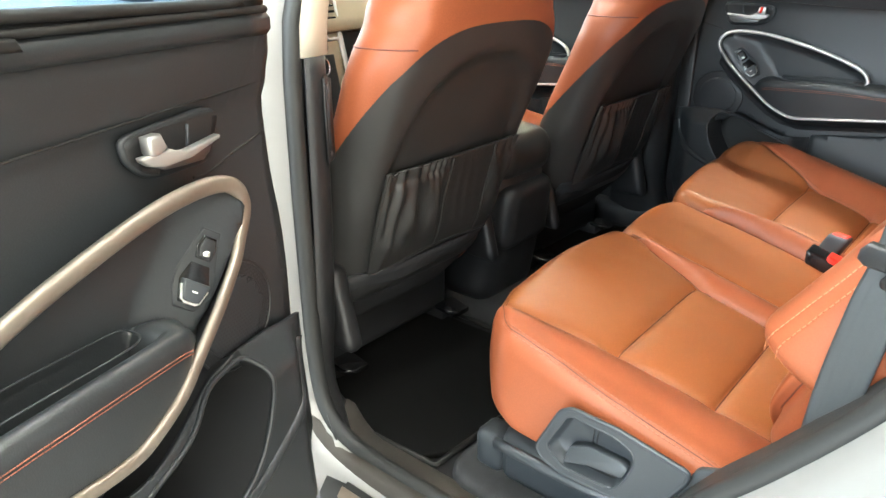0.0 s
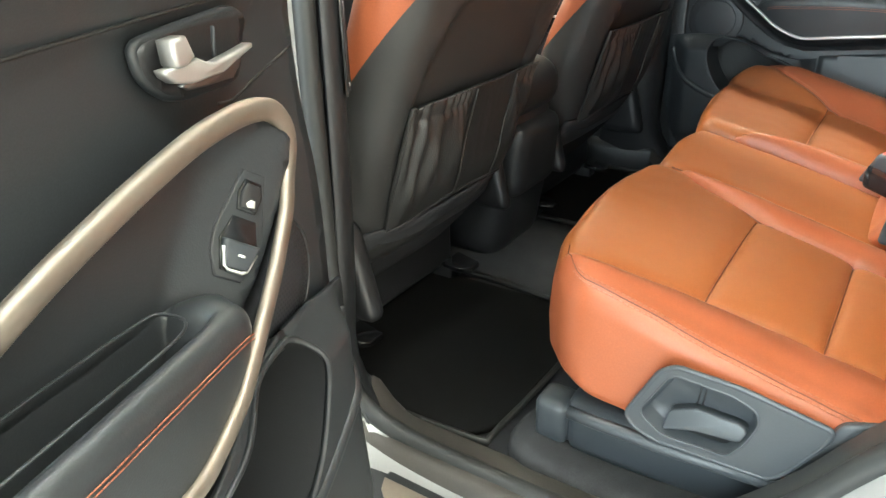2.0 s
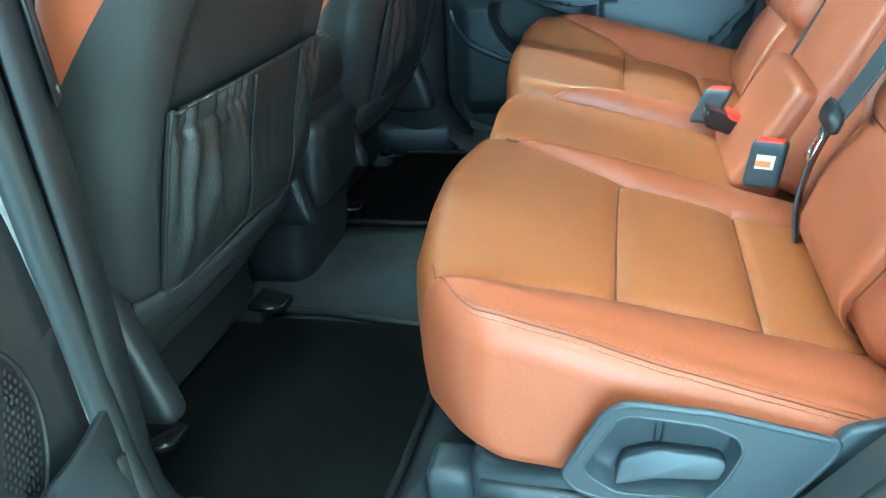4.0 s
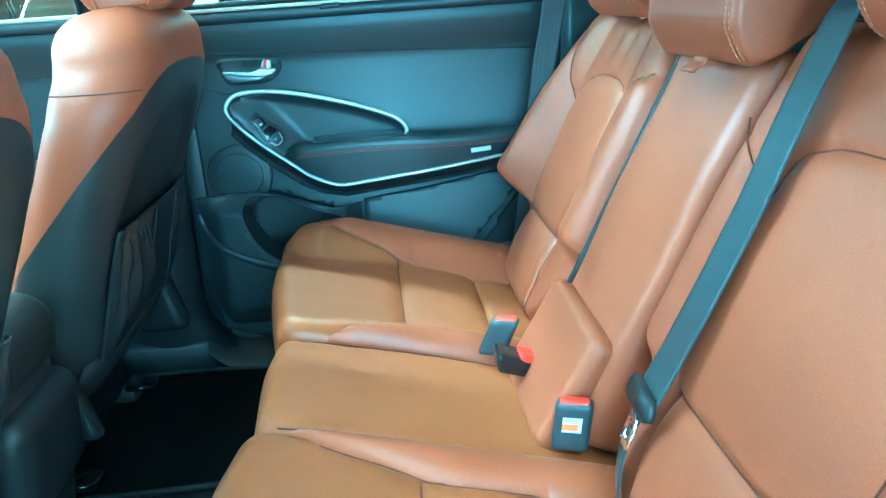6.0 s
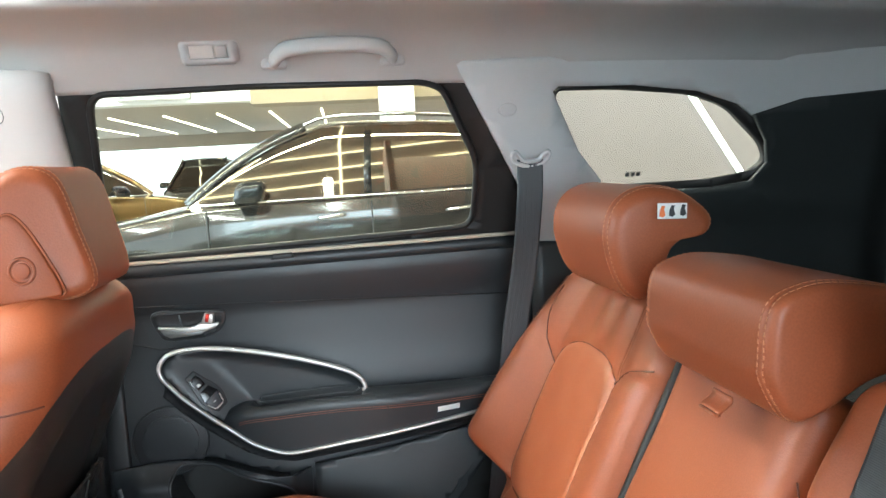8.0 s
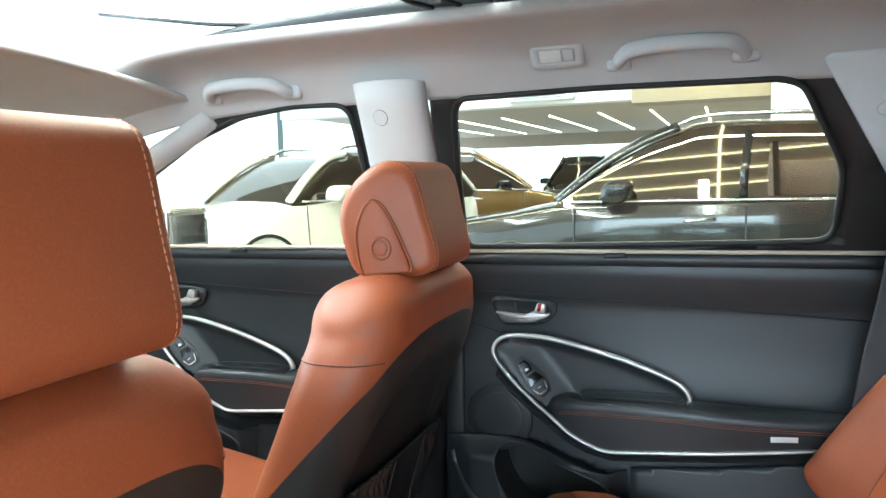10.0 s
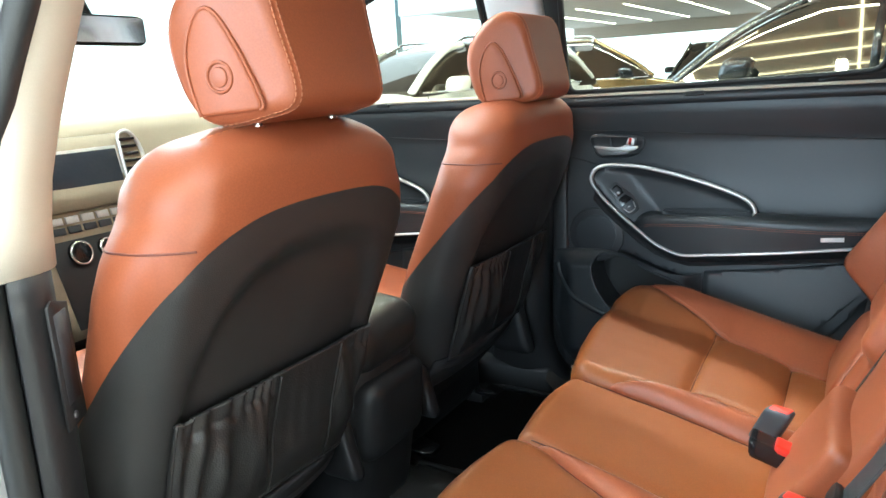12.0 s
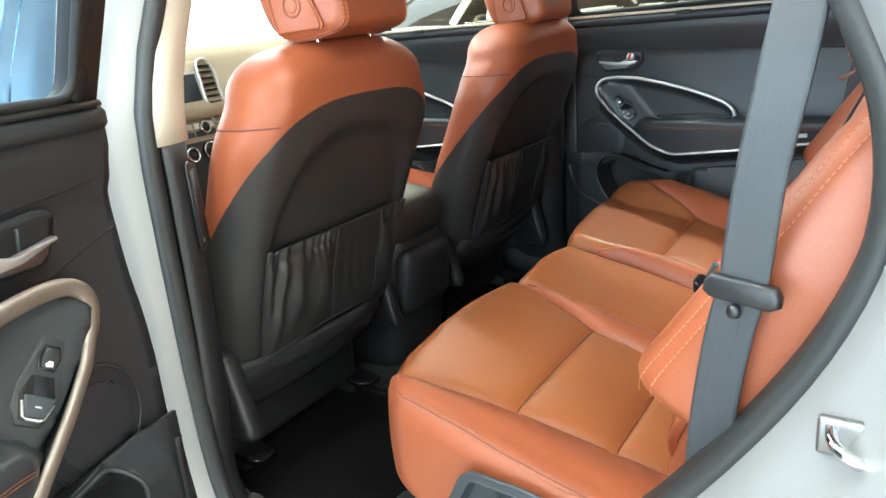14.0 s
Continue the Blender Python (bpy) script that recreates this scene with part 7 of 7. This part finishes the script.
wg = part("pane", filled("pane", [(-0.70, 0), (0.70, 0), (0.66, 1), (-0.66, 1)], None, scr, 0.003, 0.1), GLASS, ws, smooth=False)
wg.visible_shadow = False
part("border", tube("border", [scr(u, 0.0, 0.002) for u in np.linspace(-0.7, 0.7, 16)], 0.02, 8), RUBBER, ws)
fire = part("wall_front", box("wall_front", (-1.52, -0.72, 0.3), (-1.45, 0.72, 1.0), 0.02), PLASTIC)
tagged(fire, "dark bulkhead ahead of the dashboard", "wall", kind="structure")
hood = part("bonnet", solid(grid("bonnet", lambda u, v: (-2.5 + 1.0 * u, -0.75 + 1.5 * v, 1.0 - 0.12 * (1 - u) ** 2 - 0.05 * (2 * v - 1) ** 4), 12, 12), 0.01), PAINT)
tagged(hood, "silver painted bonnet of the car", "car body", kind="structure")


# door mirror of the passenger side
dm = thing("door_mirror", "silver door mirror outside the front passenger window", "mirror")
part("housing", pillow("housing", (0.06, 0.10, 0.075), 0.05, 0.02, lambda p: p + np.array((-0.98, 0.97, 1.16))), PAINT, dm)
part("mirror_glass", pillow("mirror_glass", (0.004, 0.085, 0.06), 0.003, 0.02, lambda p: p + np.array((-0.918, 0.97, 1.16))), CHROME, dm)
part("arm", box("arm", (-1.0, 0.82, 1.09), (-0.94, 0.92, 1.13), 0.01), PAINT, dm)


# ================= the showroom =================
ground = part("ground", box("ground", (-9, -9, -0.1), (16, 34, 0.0), 0), FLOOR_TILE, smooth=False)
tagged(ground, "polished beige showroom floor", "floor", kind="structure")
walls = [("wall_white_bulkhead", (-9, 14, 2.75), (16, 14.4, 4.6), WALL, "white upper wall above the far bay"),
         ("wall_east", (15.8, -9, 0), (16, 34, 4.6), WALL, "white showroom wall"),
         ("ceiling_showroom", (-9, -9, 4.3), (16, 14.2, 4.5), CEIL, "grey showroom ceiling"),
         ("ceiling_far_bay", (-9, 14.2, 2.85), (16, 34, 3.0), CEIL, "dark grey ceiling of the far bay"),
         ("wall_header", (-9, 26.2, 2.42), (16, 26.4, 2.86), CEIL, "dark header over the far windows"),
         ("ceiling_beam", (-0.9, 13.15, 2.60), (8.0, 13.95, 3.4), BEAM, "gold lit bulkhead under the showroom ceiling"),
         ("wall_partition", (1.15, 1.95, 0), (1.22, 2.6, 3.6), WALL_CREAM, "white partition end, colour darkened against the lamp"),
         ("wall_panel", (1.22, 2.0, 0), (6.0, 2.1, 3.6), WALL_CREAM, "plain white partition close beside the car, colour darkened against the lamp")]
for nm, lo, hi, m, lab in walls:
    tagged(part(nm, box(nm, lo, hi, 0.0), m, smooth=False), lab, "wall" if "wall" in nm else "ceiling", kind="structure")
for nm, lo, hi in (("backdrop_front", (-9.2, -9, 0), (-9.1, 14, 4.4)), ("backdrop_far", (-9, 27.0, 0), (16, 27.1, 2.9)), ("backdrop_side", (-9, -9.2, 0), (16, -9.1, 4.4)), ("backdrop_bay", (-9.2, 14.4, 0), (-9.1, 33.5, 2.9))):
    tagged(part(nm, box(nm, lo, hi, 0), DAY, smooth=False), "bright daylight beyond the glazed front", "daylight", kind="structure")


def led_line(a, b, m, w=0.035):
    t = part("led_line", sweep("led_line", [a, b], bar(w, 0.02)), m, smooth=False)
    return tagged(t, "thin glowing LED line, on the ceiling or as a reflection on the partition", "light strip", "ceiling strips")


for k in range(7):
    led_line((-7.2 + 1.26 * k, 17.8, 2.84), (-7.05 + 1.26 * k, 25, 2.84), LED)
for k in range(6):
    led_line((-6 + 2.2 * k, -6, 4.28), (-6 + 2.2 * k, 8, 4.28), LED)
for k in range(3):
    led_line((-6, -0.1 + 0.36 * k, 4.27), (8, 1.5 + 0.36 * k, 4.27), LED, 0.014)
# reflection of a ceiling LED, laid on the partition as a glowing bar
led_line((1.66, 1.985, 1.80), (2.10, 1.985, 1.13), LED_MIRRORED, 0.028)
led_line((-0.05, 13.1, 2.92), (1.5, 13.1, 2.90), LED, 0.05)
led_line((2.1, 13.1, 2.92), (4.5, 13.1, 2.90), LED, 0.05)
# glow added in place of a white, brightly lit stretch of ceiling
skylight = part("ceiling_glow", box("skylight", (-9, 8.2, 4.24), (-1.5, 13.9, 4.29), 0.0), DAY, smooth=False)
tagged(skylight, "glowing white panel standing in for a brightly lit ceiling", "skylight", kind="structure")
for x in (1.45,):
    tagged(part("column", box("column", (x, 12.4, 0), (x + 0.6, 13.1, 4.3), 0.02), WALL, smooth=False), "white square showroom column", "column", "columns", "structure")


def other_car(label, at, turn, paint, L=4.6, H=1.65, W=1.86, group="showroom cars"):
    """A parked car: body, dark glasshouse with bright lines, wheels, mirrors, handles."""
    t = thing("parked_car", label, "car", group, at=at)
    rot = Matrix.Rotation(radians(turn), 3, "Z")
    put = lambda x, y, z: rot @ Vector((x, y, z)) + Vector(at)
    h = L / 2
    st_ = [(-h, 0.55, 0.70, 0.40), (-h + 0.08, 0.74, 0.80, 0.30), (-h + 0.35, 0.87, 0.90, 0.24), (-h + 0.9, 0.93, 0.98, 0.22), (-h + 1.35, 0.93, 1.06, 0.22), (-0.2, 0.93, 1.09, 0.22), (0.7, 0.93, 1.11, 0.22), (h - 0.75, 0.93, 1.13, 0.22), (h - 0.25, 0.88, 1.12, 0.28), (h - 0.05, 0.80, 1.02, 0.36), (h, 0.7, 0.95, 0.42)]
    def lower(u, v):
        x = u * (len(st_) - 1)
        i = min(len(st_) - 2, int(x))
        k = x - i
        a = [st_[i][j] * (1 - k) + st_[i + 1][j] * k for j in range(4)]
        w, top, bot = a[1] * W / 1.86, a[2], a[3]
        # half section from sill over the belt to the middle
        sec = [(w * 0.93, bot), (w * 0.985, bot + 0.18), (w, bot + 0.36), (w * 0.99, bot + (top - bot) * 0.72), (w * 0.965, top - 0.06), (w * 0.93, top), (w * 0.6, top + 0.025), (0, top + 0.035)]
        s = abs(2 * v - 1) * (len(sec) - 1)
        s = len(sec) - 1 - s
        j = min(len(sec) - 2, int(s))
        q = s - j
        y, z = sec[j][0] * (1 - q) + sec[j + 1][0] * q, sec[j][1] * (1 - q) + sec[j + 1][1] * q
        return put(a[0], y * (1 if v > 0.5 else -1), z)
    part("body", grid("body", lower, 60, 28), paint, t, "glossy painted body")
    roof = [(-h + 1.28, 1.05), (-h + 1.62, 1.33), (-h + 1.95, 1.53), (-h + 2.25, H - 0.05), (0.1, H), (0.9, H - 0.02), (1.5, H - 0.09), (h - 0.45, H - 0.2), (h - 0.12, 1.12)]
    rl = smooth_line([(x, z) for x, z in roof], 6)
    def house(u, v):
        i = min(len(rl) - 1, int(round(u * (len(rl) - 1))))
        x, z = rl[i]
        hz = z - 1.04
        w0 = 0.88 * W / 1.86
        w1 = (0.88 - 0.32 * hz * 0.8) * W / 1.86
        w2 = (0.88 - 0.32 * hz) * W / 1.86 - 0.10 * min(1, hz / 0.2)
        sec = [(w0, 1.04), (w0 * 0.75 + w1 * 0.25, 1.04 + hz * 0.2), (w0 * 0.5 + w1 * 0.5, 1.04 + hz * 0.4), (w0 * 0.25 + w1 * 0.75, 1.04 + hz * 0.6), (w1, 1.04 + hz * 0.8), (w1 - 0.03, 1.04 + hz * 0.90), (w2, 1.04 + hz * 0.965), (w2 * 0.6, 1.04 + hz * 0.995), (0, z)]
        s = abs(2 * v - 1) * (len(sec) - 1)
        s = len(sec) - 1 - s
        j = min(len(sec) - 2, int(s))
        q = s - j
        y, zz = sec[j][0] * (1 - q) + sec[j + 1][0] * q, sec[j][1] * (1 - q) + sec[j + 1][1] * q
        return put(x, y * (1 if v > 0.5 else -1), zz)
    gh = part("glasshouse", grid("glasshouse", house, len(rl) - 1, 32), TINT, t, "dark tinted windows")
    # roof skin over the glass
    def roofskin(u, v):
        x = -h + 2.05 + (L - 2.75) * u
        z = np.interp(x, [q[0] for q in rl], [q[1] for q in rl])
        y = (2 * v - 1) * 0.62 * W / 1.86
        return put(x, y, z + 0.012 - 0.05 * abs(2 * v - 1) ** 3)
    part("roof", solid(grid("roof", roofskin, 20, 12), 0.012), paint, t, "painted roof panel")
    for s in (-1, 1):
        wide = lambda z: (0.88 - 0.32 * (z - 1.04)) * W / 1.86 + 0.012
        part("window_line", sweep("window_line", [put(x, s * (wide(z) - 0.01), z - 0.10 * min(1, (z - 1.05) / 0.3)) for x, z in rl[3:-5]], bar(0.022, 0.02)), CHROME, t, "bright window line")
        part("belt_line", sweep("belt_line", [put(x, s * (0.905 * W / 1.86), 1.075 + 0.02 * (x + h) / L) for x in np.linspace(-h + 1.4, h - 0.5, 12)], bar(0.018, 0.018)), CHROME, t, "bright belt line")
        part("roof_rail", tube("roof_rail", [put(x, s * 0.60 * W / 1.86, np.interp(x, [q[0] for q in rl], [q[1] for q in rl]) + 0.01 + 0.03 * math.sin((x + h - 2.0) / (L - 2.8) * math.pi) ** 0.3) for x in np.linspace(-h + 2.05, h - 0.85, 14)], 0.018, 8), CHROME, t, "bright roof rail")
        z1 = np.interp(0.33, [q[0] for q in rl], [q[1] for q in rl]) - 0.1
        part("window_post", sweep("window_post", [put(0.32, s * (wide(1.06) - 0.004), 1.06), put(0.33, s * (wide(1.3) - 0.002), 1.3), put(0.36, s * wide(z1), z1)], bar(0.06, 0.014), up=tuple(rot @ Vector((0, s, 0)))), GLOSS_BLACK, t, "gloss black door post")
        front_i = next(i for i, q in enumerate(rl) if q[1] > H - 0.07)
        part("front_pillar", sweep("front_pillar", [put(x - 0.02, s * (wide(z) - 0.055), z + 0.004) for x, z in rl[1:front_i + 2]], bar(0.09, 0.05), up=tuple(rot @ Vector((-0.6, s * 0.6, 0.5)))), paint, t, "painted screen pillar")
        part("rear_pillar", sweep("rear_pillar", [put(x, s * (wide(z) - 0.03), z - 0.01) for x, z in rl[-9:-1]], bar(0.16, 0.04), up=tuple(rot @ Vector((0.5, s * 0.7, 0.4)))), paint, t, "painted tail pillar")
        part("door_mirror", pillow("door_mirror", (0.10, 0.125, 0.085), 0.06, 0.02, lambda p: np.array([tuple(put(q[0] * (1 + 1.5 * abs(q[1])) - h + 1.80 + 0.3 * q[2], q[1] + s * 1.04 * W / 1.86, q[2] + 1.16)) for q in p])), GLOSS_BLACK if paint is not CAR_WHITE else paint, t, "door mirror")
        for xd in (-0.09, 0.94):
            hd_ = part("door_handle", tube("door_handle", [put(xd, s * 0.935 * W / 1.86, 0.93), put(xd + 0.04, s * 0.965 * W / 1.86, 0.935), put(xd + 0.18, s * 0.965 * W / 1.86, 0.945), put(xd + 0.22, s * 0.935 * W / 1.86, 0.945)], 0.013, 8), CHROME, t, "bright door handle")
        for xg in (-h + 1.45, 0.34, 1.36):
            part("door_gap", tube("door_gap", [put(xg, s * 0.922 * W / 1.86, 1.04), put(xg, s * 0.94 * W / 1.86, 0.75), put(xg + 0.02, s * 0.94 * W / 1.86, 0.4)], 0.006, 6), INK, t)
        for xw in (-h + 0.92, h - 0.95):
            mid = Vector((xw, s * 0.83 * W / 1.86, 0.35))
            tyre = part("wheel", tube("wheel", [put(mid.x + 0.27 * math.cos(k * math.pi / 16), mid.y, mid.z + 0.27 * math.sin(k * math.pi / 16)) for k in range(32)], 0.085, 10, True, up=tuple(rot @ Vector((0, 1, 0)))), RUBBER, t, "black tyre")
            for k in range(5):
                a = k * 2 * math.pi / 5
                part("rim_spoke", sweep("rim_spoke", [put(mid.x, mid.y + s * 0.07, mid.z), put(mid.x + 0.2 * math.cos(a), mid.y + s * 0.06, mid.z + 0.2 * math.sin(a))], bar(0.06, 0.02), up=tuple(rot @ Vector((0, s, 0)))), SATIN, tyre)
            part("wheel_arch", tube("wheel_arch", [put(mid.x + 0.40 * math.cos(a), s * 0.935 * W / 1.86, 0.36 + 0.40 * math.sin(a)) for a in np.linspace(-0.15, math.pi + 0.15, 20)], 0.02, 8), GLOSS_BLACK, t, "dark wheel arch")
    return t


other_car("dark graphite SUV parked alongside, LED lines mirrored in its flank", (0.40, 5.93, 0), 0, CAR_DARK, 4.75, 1.70)
other_car("pearl white SUV parked nose outwards", (-4.06, 7.0, 0), 70, CAR_WHITE, 4.6, 1.66)
other_car("bronze SUV parked in the far bay", (-3.6, 11.8, 0), 205, CAR_BRONZE, 4.5, 1.76)
other_car("dark car parked in the far bay", (-3.0, 20.5, 0), 88, CAR_DARK, 4.5, 1.85)

# air conditioner on the white upper wall
ac = thing("air_conditioner", "white wall-mounted air conditioner with grey air vents", "air conditioner")
part("body", pillow("body", (0.68, 0.12, 0.15), 0.05, 0.05, lambda p: p + np.array((-2.75, 13.88, 2.96))), WALL, ac, "white plastic body")
for k in range(3):
    part("louvre", box("louvre", (-3.35, 13.735, 2.86 + 0.035 * k), (-2.25, 13.76, 2.875 + 0.035 * k), 0.003), STEEL, ac, "grey louvre")
